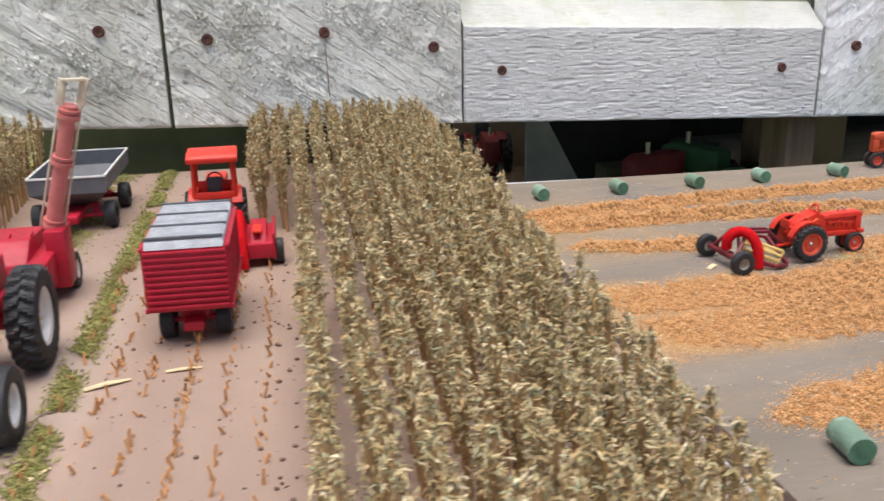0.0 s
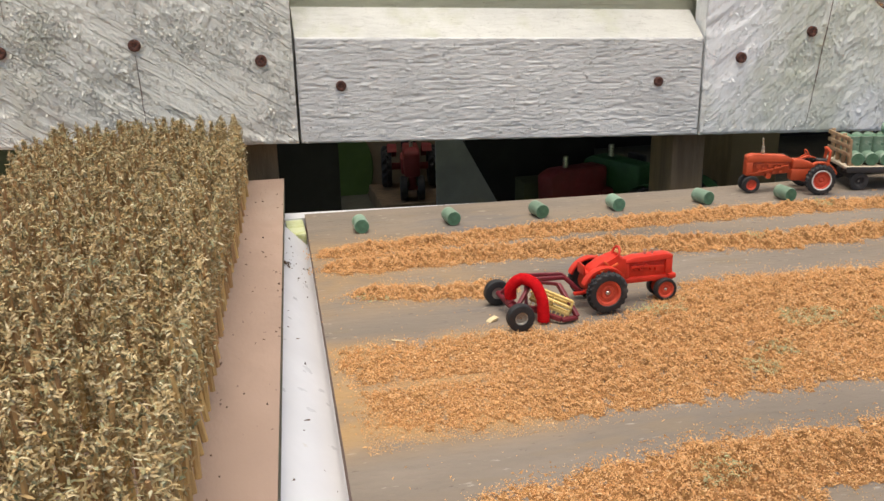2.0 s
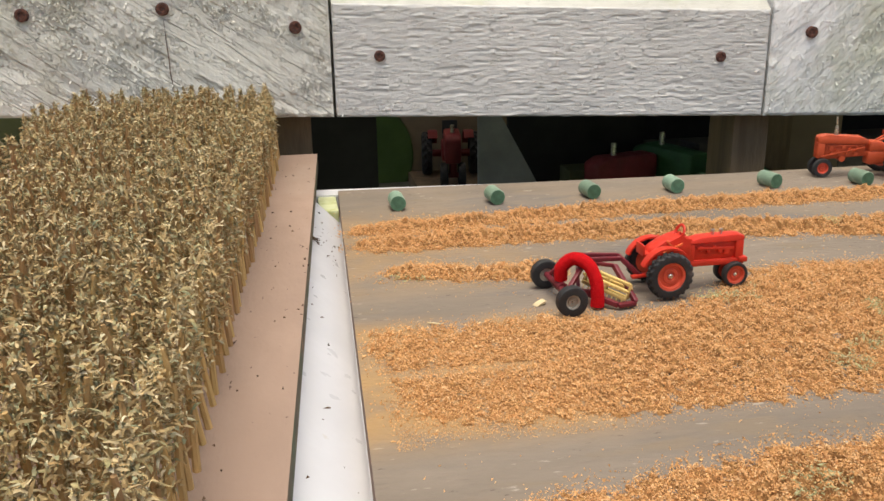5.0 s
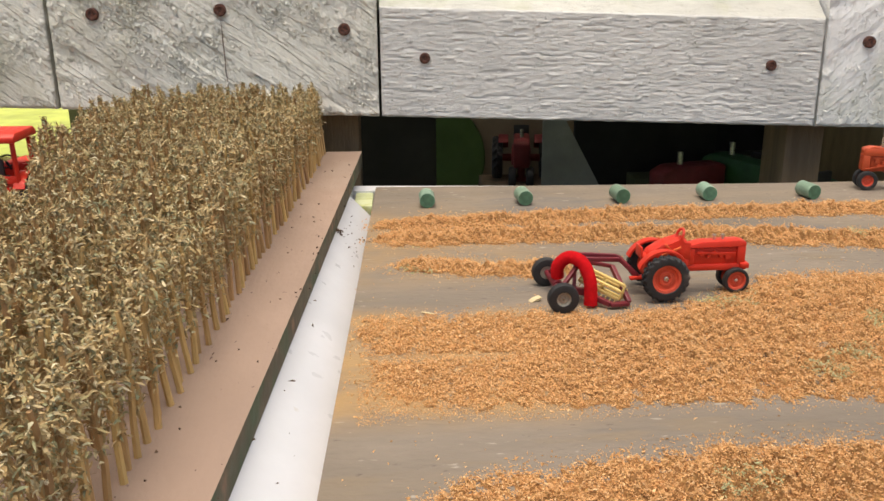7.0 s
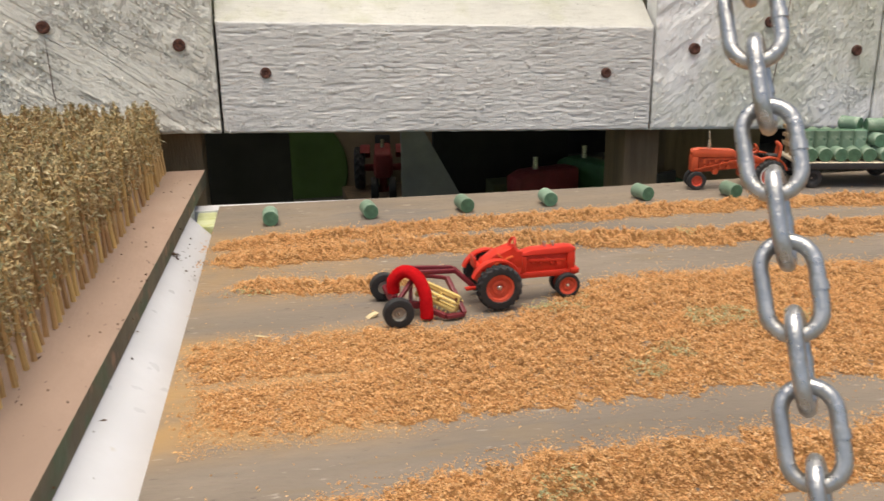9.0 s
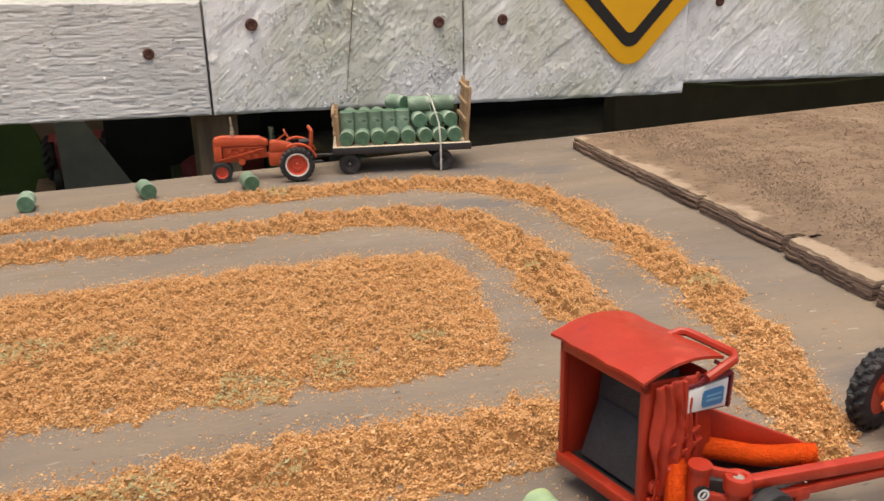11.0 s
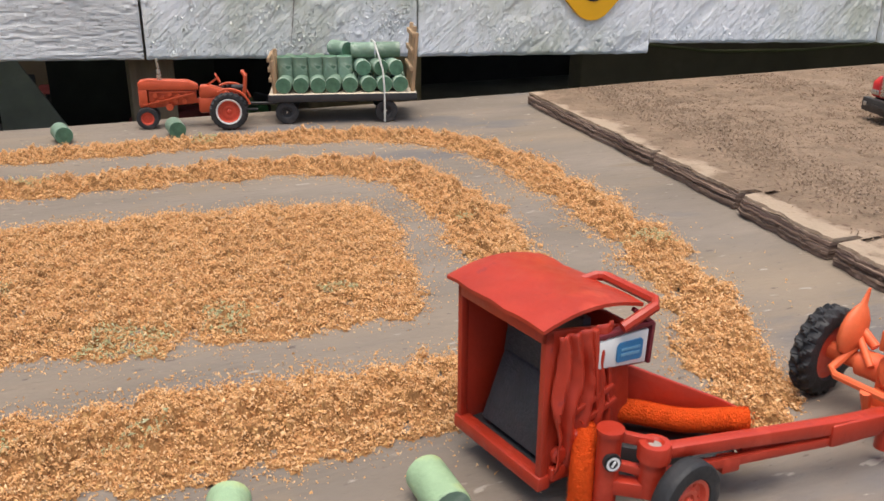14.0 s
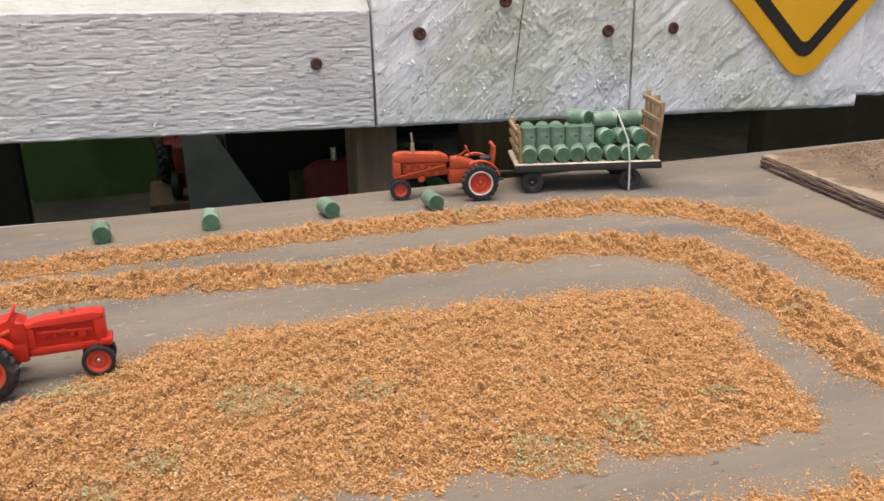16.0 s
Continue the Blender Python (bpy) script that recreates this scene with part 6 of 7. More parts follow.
prism(bm, [(0.0195, 0.0284), (0.0252, 0.0279), (0.0253, 0.0285), (0.0196, 0.0290)], -0.0028, -0.0026)
prism(bm, [(0.0196, 0.0296), (0.0254, 0.0292), (0.0254, 0.0297), (0.0196, 0.0301)], -0.0028, -0.0026)
part("label_bars", bm, M_label_dim, bl, "pale bars of writing")
# pickup: slanting far plate, tray, roll, and the side gear
bm = bmesh.new()
prism(bm, [(0, 0.0025), (0.0365, 0.0030), (0.0365, 0.0105), (0.0310, 0.0130), (0.0060, 0.0215), (0, 0.0235)], -0.0006, 0.0006, pose(0.0235, 0.0098, 0, 0, 0, -37.7), bevel=0.0003)
part("far_wing", bm, M_baler, bl)
bm = bmesh.new()
prism(bm, [(0, 0.0020), (0.0330, 0.0020), (0.0330, 0.0042), (0, 0.0070)], -0.0110, 0.0, pose(0.0235, 0.0088, 0, 0, 0, -37.7), bevel=0.0004)
part("pickup_tray", bm, M_dark, bl)
roll = [Vector((0.0200, 0.0065, 0.0112)) + Vector((0.0295, -0.0225, -0.0012)) * (k / 7) + Vector((0, 0, 0.0007 * math.sin(k * 1.1))) for k in range(8)]
roll = [Vector((0.0078, -0.0052, -0.0030)), Vector((0.0080, -0.0050, 0.0070)), Vector((0.0112, -0.0018, 0.0116)), Vector((0.0155, 0.0030, 0.0126))] + roll
part("windrow_roll", fuzz_tube(roll, 0.0031, 9, 14000), M_fuzz_orange, bl, "orange pipe cleaner standing for hay")
bm = bmesh.new()
cyl(bm, (0.0115, -0.0088, -0.0010), (0.0120, -0.0088, 0.0158), 0.0027, n=20)
cyl(bm, (0.0120, -0.0088, 0.0158), (0.0120, -0.0088, 0.0168), 0.0031, n=20)
part("cylinder", bm, M_baler, bl)
bm = bmesh.new()
lathe(bm, [(0, 0.0003), (0.0020, 0.0003), (0.0020, -0.0008)], 20, pose(0.0105, -0.0115, 0.0105, 90, 0, -22))
part("round_mark", bm, M_decal_black, bl, "round black mark with a white ring")
bm = bmesh.new()
lathe(bm, [(0.0010, 0.0007), (0.0016, 0.0007)], 20, pose(0.0105, -0.0115, 0.0105, 90, 0, -22))
bar(bm, (0.0100, -0.0120, 0.0098), (0.0107, -0.0123, 0.0111), 0.0003, 0.0005)
part("mark_ring", bm, M_decal_white, bl)
bm = bmesh.new()
cyl(bm, (0.0183, -0.0160, 0.0030), (0.0183, -0.0160, 0.0140), 0.0029, n=18)
lathe(bm, [(0.0012, 0.0004), (0.0020, 0.0012), (0.0034, 0.0010), (0.0037, 0.0), (0.0037, -0.0026), (0.0028, -0.0030)], 20, pose(0.0183, -0.0160, 0.0140))
bar(bm, (0.0120, -0.0072, 0.0150), (0.0190, -0.0150, 0.0142), 0.0016, 0.0022)
bar(bm, (0.0125, -0.0092, 0.0086), (0.0180, -0.0160, 0.0080), 0.0018, 0.0020)
bar(bm, (0.0110, -0.0085, 0.0040), (0.0215, -0.0205, 0.0042), 0.0034, 0.0034)
part("axle_bracket", bm, M_baler, bl)
bm = bmesh.new()
lathe(bm, [(0, 0.0006), (0.0016, 0.0006), (0.0017, 0.0)], 14, pose(0.0183, -0.0160, 0.0140))
part("pivot_pin", bm, M_rim_grey, bl, "bare metal pivot pin")
wheel(bl, 0.0222, -0.0225, 0.0035, 0.0091, 0.0046, M_rim_red, 0, 0.60, hub=M_rim_red, side=-1)
wheel(bl, 0.0150, 0.0385, 0.0035, 0.0091, 0.0046, M_rim_red, 0, 0.60, hub=M_rim_red, side=1)
bm = bmesh.new()
cyl(bm, (0.0222, -0.0215, 0.0035), (0.0150, 0.0370, 0.0035), 0.0009)
part("axle", bm, M_baler, bl)
bm = bmesh.new()
prism(bm, [(0, 0.0105), (0.0620, 0.0048), (0.0620, 0.0083), (0.0570, 0.0088), (0, 0.0132)], -0.0016, 0.0016, pose(0.0195, -0.0150, 0, 0, 0, -12.1), bevel=0.0005)
prism(bm, [(0.0030, 0.0052), (0.0570, 0.0028), (0.0570, 0.0050), (0.0030, 0.0076)], -0.0010, 0.0010, pose(0.0195, -0.0155, 0, 0, 0, -12.1), bevel=0.0004)
prism(bm, [(0.0490, 0.0030), (0.0645, 0.0032), (0.0690, 0.0060), (0.0685, 0.0084), (0.0490, 0.0088)], -0.0022, 0.0022, pose(0.0195, -0.0150, 0, 0, 0, -12.1), bevel=0.0008)
prism(bm, [(0.0180, 0.0030), (0.0230, 0.0030), (0.0230, 0.0062), (0.0180, 0.0066)], -0.0016, 0.0016, pose(0.0195, -0.0150, 0, 0, 0, -12.1), bevel=0.0005)
part("tongue", bm, M_baler, bl, "long red double-bar tongue")
bm = bmesh.new()
cyl(bm, (0.0869, -0.0295, -0.0020), (0.0869, -0.0295, 0.0072), 0.0022)
part("hitch_hook", bm, M_baler, bl)
bm = bmesh.new()
prism(bm, [(0, 0.0052), (0.0150, 0.0040), (0.0150, 0.0062), (0, 0.0082)], -0.0012, 0.0050, pose(0.0440, -0.0185, 0, 0, 0, -14), bevel=0.0004)
part("brace", bm, M_baler, bl)

# ---- orange tractor that pulls the baler ----
t3 = thing("toy_tractor", 0.6362, 0.2416, 0.0, 14.0, "pale orange die-cast tractor hitched to the baler", "tractor")
for s in (-1, 1):
    wheel(t3, 0, s * 0.0200, 0.0118, 0.0118, 0.0058, M_rim_red, 20, 0.58, hub=M_rim_red, side=s)
    wheel(t3, 0.0385, s * 0.0050, 0.0070, 0.0070, 0.0040, M_rim_red, 0, 0.58, hub=M_rim_red, side=s)
    bm = bmesh.new()
    lathe(bm, [(0, -0.0068), (0.0034, -0.0058), (0.0054, -0.0030), (0.0057, 0.0002), (0.0048, 0.0034), (0.0030, 0.0056), (0.0015, 0.0068), (0.0010, 0.0090), (0.0006, 0.0108), (0, 0.0110)], 22, pose(0.0002, s * 0.0136, 0.0196, 0, 22, 0) @ Matrix.Diagonal((1, 0.42, 1, 1)))
    part("fender", bm, M_salmon, t3)
    bm = bmesh.new()
    cyl(bm, (0.0010, s * 0.0080, 0.0170), (0.0020, s * 0.0135, 0.0205), 0.0012)
    cyl(bm, (-0.0040, s * 0.0060, 0.0140), (0.0010, s * 0.0130, 0.0190), 0.0009)
    part("fender_bracket", bm, M_salmon, t3)
bm = bmesh.new()
cyl(bm, (0, -0.0190, 0.0125), (0, 0.0190, 0.0125), 0.0022)
for s in (-1, 1):
    lathe(bm, [(0, 0.0050), (0.0026, 0.0046), (0.0034, 0.0030), (0.0034, -0.0030)], 16, pose(0, s * 0.0075, 0.0125, 90 * s, 0, 0))
add_box(bm, -0.0040, 0.0120, -0.0050, 0.0050, 0.0070, 0.0175, 0.0016)
lathe(bm, [(0, 0.0030), (0.0030, 0.0026), (0.0046, 0.0010), (0.0048, -0.0010)], 18, pose(-0.0030, 0, 0.0140, 0, -90, 0))
add_box(bm, 0.0120, 0.0430, -0.0035, 0.0035, 0.0100, 0.0150, 0.0008)
add_box(bm, -0.0065, -0.0035, -0.0042, 0.0042, 0.0050, 0.0100, 0.0008)
part("chassis", bm, M_salmon, t3)
bm = bmesh.new()
tube(bm, [(0.001, 0.0120, 0.0165), (-0.0075, 0.0135, 0.0118), (-0.0090, 0.0115, 0.0112), (-0.0105, -0.0100, 0.0112), (-0.0085, -0.0130, 0.0118), (-0.002, -0.0125, 0.0145)], 0.0010, 8)
tube(bm, [(-0.0105, 0.0030, 0.0112), (-0.0085, 0.0030, 0.0060), (-0.0085, -0.0030, 0.0060), (-0.0105, -0.0030, 0.0112)], 0.0014, 8)
part("drawbar_hoop", bm, M_salmon, t3)
bm = bmesh.new()
prism(bm, [(0.0120, 0.0150), (0.0440, 0.0150), (0.0445, 0.0250), (0.0400, 0.0265), (0.0160, 0.0262), (0.0120, 0.0235)], -0.0042, 0.0042, bevel=0.0014)
part("hood", bm, M_salmon, t3)
bm = bmesh.new()
add_box(bm, -0.0040, 0.0025, -0.0048, 0.0048, 0.0195, 0.0212, 0.0006)
add_box(bm, -0.0055, -0.0040, -0.0046, 0.0046, 0.0195, 0.0248, 0.0006)
cyl(bm, (-0.001, 0, 0.0165), (-0.001, 0, 0.0200), 0.0016)
part("seat", bm, M_salmon, t3)
bm = bmesh.new()
ring = [Vector((0.0085, 0, 0.0262)) + Vector((math.sin(a) * 0.0022, math.cos(a) * 0.0046, math.sin(a) * 0.0036)) for a in (2 * math.pi * k / 22 for k in range(22))]
tube(bm, ring, 0.0006, 7, closed=True)
for a in (0.3, 2.4, 4.5):
    bar(bm, (0.0085, 0, 0.0262), (0.0085 + math.sin(a) * 0.0022, math.cos(a) * 0.0046, 0.0262 + math.sin(a) * 0.0036), 0.0008, 0.0006)
cyl(bm, (0.0085, 0, 0.0262), (0.0130, 0, 0.0235), 0.0008)
part("steering_wheel", bm, M_dark, t3, "black steering wheel")

# ---- red truck on the mud board ----
tk = thing("toy_truck", 0.8725, 0.4545, DIRT_Z + 0.0006, 165.0, "red toy truck with chrome grille and black bumper on the mud", "truck")
for wx in (-0.006, -0.052, -0.066):
    for s in (-1, 1):
        wheel(tk, wx, s * 0.0165, 0.0082, 0.0082, 0.0060, M_rim_grey, 0, 0.5, side=s)
bm = bmesh.new()
prism(bm, [(-0.026, 0.0120), (0.0050, 0.0120), (0.0056, 0.0220), (0.0010, 0.0300), (-0.026, 0.0335)], -0.0125, 0.0125, bevel=0.0018)
part("hood", bm, M_truck, tk)
for s in (-1, 1):
    bm = bmesh.new()
    prism(bm, [(-0.0170, 0.0120), (0.0045, 0.0120), (0.0045, 0.0200), (0.0010, 0.0232), (-0.0120, 0.0228)], s * 0.0155 - 0.0040, s * 0.0155 + 0.0040, bevel=0.0014)
    part("fender", bm, M_truck, tk)
bm = bmesh.new()
prism(bm, [(-0.046, 0.0120), (-0.024, 0.0120), (-0.0235, 0.0300), (-0.0275, 0.0430), (-0.046, 0.0440)], -0.0165, 0.0165, bevel=0.0016)
part("cab", bm, M_truck, tk)
bm = bmesh.new()
prism(bm, [(-0.0236, 0.0315), (-0.0230, 0.0315), (-0.0268, 0.0420), (-0.0274, 0.0420)], -0.0145, 0.0145)
part("windscreen", bm, M_dark, tk, "dark windscreen")
bm = box(0.0050, 0.0062, -0.0080, 0.0080, 0.0135, 0.0270, 0.0004)
for k in range(6):
    add_box(bm, 0.0060, 0.0068, -0.0076, 0.0076, 0.0142 + 0.0021 * k, 0.0152 + 0.0021 * k, 0.0001)
for k in range(4):
    add_box(bm, 0.0060, 0.0067, -0.0060 + 0.0037 * k, -0.0052 + 0.0037 * k, 0.0140, 0.0266)
part("grille", bm, M_metal, tk, "chrome grille")
bm = box(0.0050, 0.0090, -0.0195, 0.0195, 0.0045, 0.0120, 0.0010)
add_box(bm, 0.0088, 0.0094, -0.0100, 0.0100, 0.0070, 0.0092, 0.0003)
part("bumper", bm, M_dark, tk, "black bumper")
for s in (-1, 1):
    part("headlight", box(0.0044, 0.0052, s * 0.0150 - 0.0036, s * 0.0150 + 0.0036, 0.0135, 0.0162, 0.0004), M_metal, tk, "bright headlight")
    part("fog_light", box(0.0089, 0.0094, s * 0.0160 - 0.0014, s * 0.0160 + 0.0014, 0.0075, 0.0098, 0.0003), M_metal, tk)
    bm = bmesh.new()
    bar(bm, (-0.0250, s * 0.0165, 0.0320), (-0.0230, s * 0.0205, 0.0325), 0.0010, 0.0010)
    add_box(bm, -0.0242, -0.0222, s * 0.0210 - 0.0020, s * 0.0210 + 0.0020, 0.0290, 0.0370, 0.0005)
    part("mirror", bm, M_truck, tk)
    bm = bmesh.new()
    cyl(bm, (-0.0480, s * 0.0150, 0.0120), (-0.0480, s * 0.0150, 0.0500), 0.0014)
    part("exhaust_pipe", bm, M_metal, tk, "bright exhaust stack")
    bm = bmesh.new()
    cyl(bm, (-0.0320, s * 0.0060, 0.0440), (-0.0270, s * 0.0060, 0.0450), 0.0012)
    part("air_horn", bm, M_metal, tk)
part("frame", box(-0.080, -0.002, -0.0060, 0.0060, 0.0085, 0.0130, 0.0008), M_dark, tk)
part("flatbed", box(-0.085, -0.050, -0.0175, 0.0175, 0.0140, 0.0175, 0.0008), M_dark, tk)

# ---- corn harvest: tractor, chopper and wagons ----
sw = thing("silage_wagon", -0.0074, 0.3800, CORN_Z, 87.0, "crimson toy silage wagon with ribbed end and grey mesh roof", "wagon")
L, HW = 0.058, 0.0157
bm = box(0.0, L, -HW, HW, 0.0162, 0.0420, 0.0006)
part("box", bm, M_crimson, sw)
bm = bmesh.new()
for k in range(10):
    z = 0.0176 + 0.00245 * k
    add_box(bm, -0.0010, 0.0004, -HW + 0.0004, HW - 0.0004, z, z + 0.0013, 0.0004)
part("end_ribs", bm, M_crimson, sw)
bm = bmesh.new()
for s in (-1, 1):
    for k in range(10):
        x = 0.002 + 0.0060 * k
        bar(bm, (x, s * (HW + 0.0003), 0.0170), (x, s * (HW + 0.0003), 0.0415), 0.0011, 0.0010)
    bar(bm, (0.0, s * (HW + 0.0004), 0.0417), (L, s * (HW + 0.0004), 0.0417), 0.0014, 0.0014)
    bar(bm, (0.0, s * (HW + 0.0004), 0.0170), (L, s * (HW + 0.0004), 0.0170), 0.0014, 0.0018)
part("side_ribs", bm, M_crimson, sw)
bm = bmesh.new()
prism(bm, [(-0.0005, 0.0417), (L, 0.0417), (L - 0.002, 0.0450), (0.002, 0.0450)], -HW + 0.0010, HW - 0.0010, bevel=0.0004)
part("roof_frame", bm, M_mesh, sw)
bm = bmesh.new()
for k in range(3):
    x0 = 0.0024 + 0.0178 * k
    for j in range(15):
        x = x0 + 0.0011 * j + 0.0008
        add_box(bm, x, x + 0.0006, -HW + 0.0016, HW - 0.0016, 0.0446, 0.0455)
part("mesh_roof", bm, M_mesh, sw, "grey wire-mesh roof")
for x in (0.0022, 0.0200, 0.0378, 0.0556):
    part("roof_bow", bar(bmesh.new(), (x, -HW + 0.001, 0.0456), (x, HW - 0.001, 0.0456), 0.0012, 0.0012), M_grey, sw)
for wx in (0.016, 0.050):
    for s in (-1, 1):
        wheel(sw, wx, s * 0.0112, 0.0072, 0.0072, 0.0058, M_rim_grey, 0, 0.5, side=s)
bm = bmesh.new()
for wx in (0.016, 0.050):
    cyl(bm, (wx, -0.010, 0.0072), (wx, 0.010, 0.0072), 0.0012)
    add_box(bm, wx - 0.004, wx + 0.004, -0.0060, 0.0060, 0.0090, 0.0163, 0.0006)
add_box(bm, 0.004, 0.057, -0.0040, 0.0040, 0.0060, 0.0100, 0.0006)
bar(bm, (0.057, 0, 0.0080), (0.0900, -0.014, 0.0085), 0.0030, 0.0016)
part("running_gear", bm, M_crimson, sw)

ch = thing("corn_chopper", 0.0195, 0.4930, CORN_Z, 88.0, "red pull-type corn chopper beside the standing corn", "harvester")
ch.scale = (0.92, 0.92, 1.05)
bm = box(-0.020, 0.022, -0.0100, 0.0060, 0.0045, 0.0120, 0.0008)
prism(bm, [(-0.018, 0.0115), (0.0200, 0.0115), (0.0140, 0.0165), (-0.010, 0.0150)], -0.0060, 0.0030, bevel=0.0006)
part("body", bm, M_crimson, ch)
part("hood_plate", box(-0.0170, 0.0180, -0.0035, 0.0015, 0.0150, 0.0162, 0.0004, pose(0, 0, 0, 0, 4, 0)), M_red, ch, "bright red cover plate")
for yy in (-0.0100, 0.0070):
    bm = prism(bmesh.new(), [(-0.020, 0.0040), (0.0260, 0.0040), (0.0300, 0.0070), (0.0180, 0.0165), (-0.020, 0.0165)], yy - 0.0007, yy + 0.0007, bevel=0.0003)
    part("side_plate", bm, M_crimson, ch)
for yy in (-0.0075, -0.0020, 0.0040):
    part("row_point", tube(bmesh.new(), [(0.020, yy, 0.0060), (0.0360, yy, 0.0035)], [0.0018, 0.0004], 8), M_crimson, ch)
for s, yy in ((-1, -0.0128), (1, 0.0120)):
    wheel(ch, -0.012, yy, 0.0062, 0.0062, 0.0042, M_rim_grey, 0, 0.5, side=s)
bm = bmesh.new()
bar(bm, (0.010, 0.0070, 0.0090), (0.0480, 0.0215, 0.0120), 0.0034, 0.0026)
part("tongue", bm, M_crimson, ch)
part("spout", fuzz_tube([(0.0080, 0.0075, 0.0140), (0.0020, 0.0085, 0.0215), (-0.0080, 0.0080, 0.0220), (-0.0180, 0.0072, 0.0150), (-0.0230, 0.0068, 0.0060), (-0.0240, 0.0066, 0.0012)], 0.0029, 12, 2400), M_fuzz_red, ch, "bent red pipe cleaner spout")

t4 = thing("cab_tractor", -0.0010, 0.5480, CORN_Z, 90.0, "orange-red toy cab tractor seen in the cut corn", "tractor")
for s in (-1, 1):
    wheel(t4, 0, s * 0.0135, 0.0125, 0.0125, 0.0070, M_rim_white, 18, 0.55, side=s)
    wheel(t4, 0.038, s * 0.0105, 0.0080, 0.0080, 0.0045, M_rim_white, 0, 0.55, side=s)
bm = box(-0.006, 0.040, -0.0050, 0.0050, 0.0075, 0.0165, 0.0012)
cyl(bm, (0, -0.0120, 0.0125), (0, 0.0120, 0.0125), 0.0022)
cyl(bm, (0.038, -0.0100, 0.0080), (0.038, 0.0100, 0.0080), 0.0014)
part("chassis", bm, M_dark, t4)
bm = bmesh.new()
prism(bm, [(0.012, 0.0160), (0.046, 0.0160), (0.046, 0.0245), (0.042, 0.0262), (0.012, 0.0285)], -0.0062, 0.0062, bevel=0.0014)
part("hood", bm, M_red, t4)
bm = bmesh.new()
add_box(bm, -0.0100, -0.0085, -0.0118, 0.0118, 0.0215, 0.0255, 0.0004)
for x in (-0.0092, 0.0125):
    for s in (-1, 1):
        bar(bm, (x, s * 0.0112, 0.0200), (x * 0.92, s * 0.0104, 0.0430), 0.0020, 0.0020)
for s in (-1, 1):
    add_box(bm, -0.0100, 0.0130, s * 0.0112 - 0.0008, s * 0.0112 + 0.0008, 0.0195, 0.0240, 0.0003)
add_box(bm, 0.0115, 0.0130, -0.0112, 0.0112, 0.0195, 0.0275, 0.0003)
add_box(bm, -0.0100, 0.0130, -0.0112, 0.0112, 0.0175, 0.0198, 0.0004)
part("cab_frame", bm, M_red, t4)
bm = bmesh.new()
prism(bm, [(-0.0140, 0.0425), (0.0150, 0.0425), (0.0150, 0.0450), (0.0120, 0.0472), (-0.0110, 0.0472), (-0.0140, 0.0455)], -0.0138, 0.0138, bevel=0.0008)
part("cab_roof", bm, M_red, t4)
bm = bmesh.new()
add_box(bm, -0.0055, 0.0005, -0.0042, 0.0042, 0.0198, 0.0245, 0.0012)
add_box(bm, -0.0070, -0.0045, -0.0040, 0.0040, 0.0230, 0.0335, 0.0012)
part("seat", bm, M_dark, t4, "black seat")
bm = bmesh.new()
ring = [Vector((0.0060, 0, 0.0300)) + Vector((math.sin(a) * 0.0020, math.cos(a) * 0.0040, math.sin(a) * 0.0030)) for a in (2 * math.pi * k / 18 for k in range(18))]
tube(bm, ring, 0.0005, 6, closed=True)
bar(bm, (0.0060, 0, 0.0300), (0.0110, 0, 0.0250), 0.0010, 0.0010)
part("steering_wheel", bm, M_dark, t4)
for s in (-1, 1):
    fender(t4, 0.0131, 0, 0.0125, s * 0.0118, 0.0028, M_red, 40, 150)

# ---- grey gravity wagon ----
gw = thing("gravity_wagon", -0.0830, 0.5700, CORN_Z, 88.0, "grey toy grain wagon with sloped hopper on a crimson chassis", "wagon")
bm = bmesh.new()
ob_ = [(-0.004, -0.021, 0.0330), (0.080, -0.021, 0.0330), (0.080, 0.021, 0.0330), (-0.004, 0.021, 0.0330)]
mid_ = [(-0.004, -0.021, 0.0235), (0.080, -0.021, 0.0235), (0.080, 0.021, 0.0235), (-0.004, 0.021, 0.0235)]
low_ = [(0.018, -0.010, 0.0120), (0.058, -0.010, 0.0120), (0.058, 0.010, 0.0120), (0.018, 0.010, 0.0120)]
vs = [[bm.verts.new(p) for p in q] for q in (ob_, mid_, low_)]
inn = [[bm.verts.new((p[0] * 0.975 + 0.001, p[1] * 0.955, p[2] + dz)) for p in q] for q, dz in ((ob_, 0), (mid_, 0.0005), (low_, 0.0015))]
for rings, flip in ((vs, 1), (inn, -1)):
    for a, b in zip(rings, rings[1:]):
        for k in range(4):
            bm.faces.new((a[k], a[(k + 1) % 4], b[(k + 1) % 4], b[k]))
    bm.faces.new(rings[-1])
for k in range(4):
    bm.faces.new((vs[0][k], vs[0][(k + 1) % 4], inn[0][(k + 1) % 4], inn[0][k]))
part("hopper", bm, M_grey, gw)
bm = bmesh.new()
rim_ = [Vector(p) for p in ob_]
for k in range(4):
    bar(bm, rim_[k], rim_[(k + 1) % 4], 0.0010, 0.0012)
part("hopper_rim", bm, M_rim_white, gw, "pale worn rim")
for wx in (0.008, 0.056):
    for s in (-1, 1):
        wheel(gw, wx, s * 0.0200, 0.0078, 0.0078, 0.0066, M_tyre, 0, 0.5, hub=M_dark, side=s)
bm = bmesh.new()
for wx in (0.008, 0.056):
    cyl(bm, (wx, -0.018, 0.0078), (wx, 0.018, 0.0078), 0.0014)
    for s in (-1, 1):
        bar(bm, (wx, s * 0.012, 0.0085), (wx + (0.012 if wx < 0.03 else -0.012), s * 0.009, 0.0150), 0.0040, 0.0026)
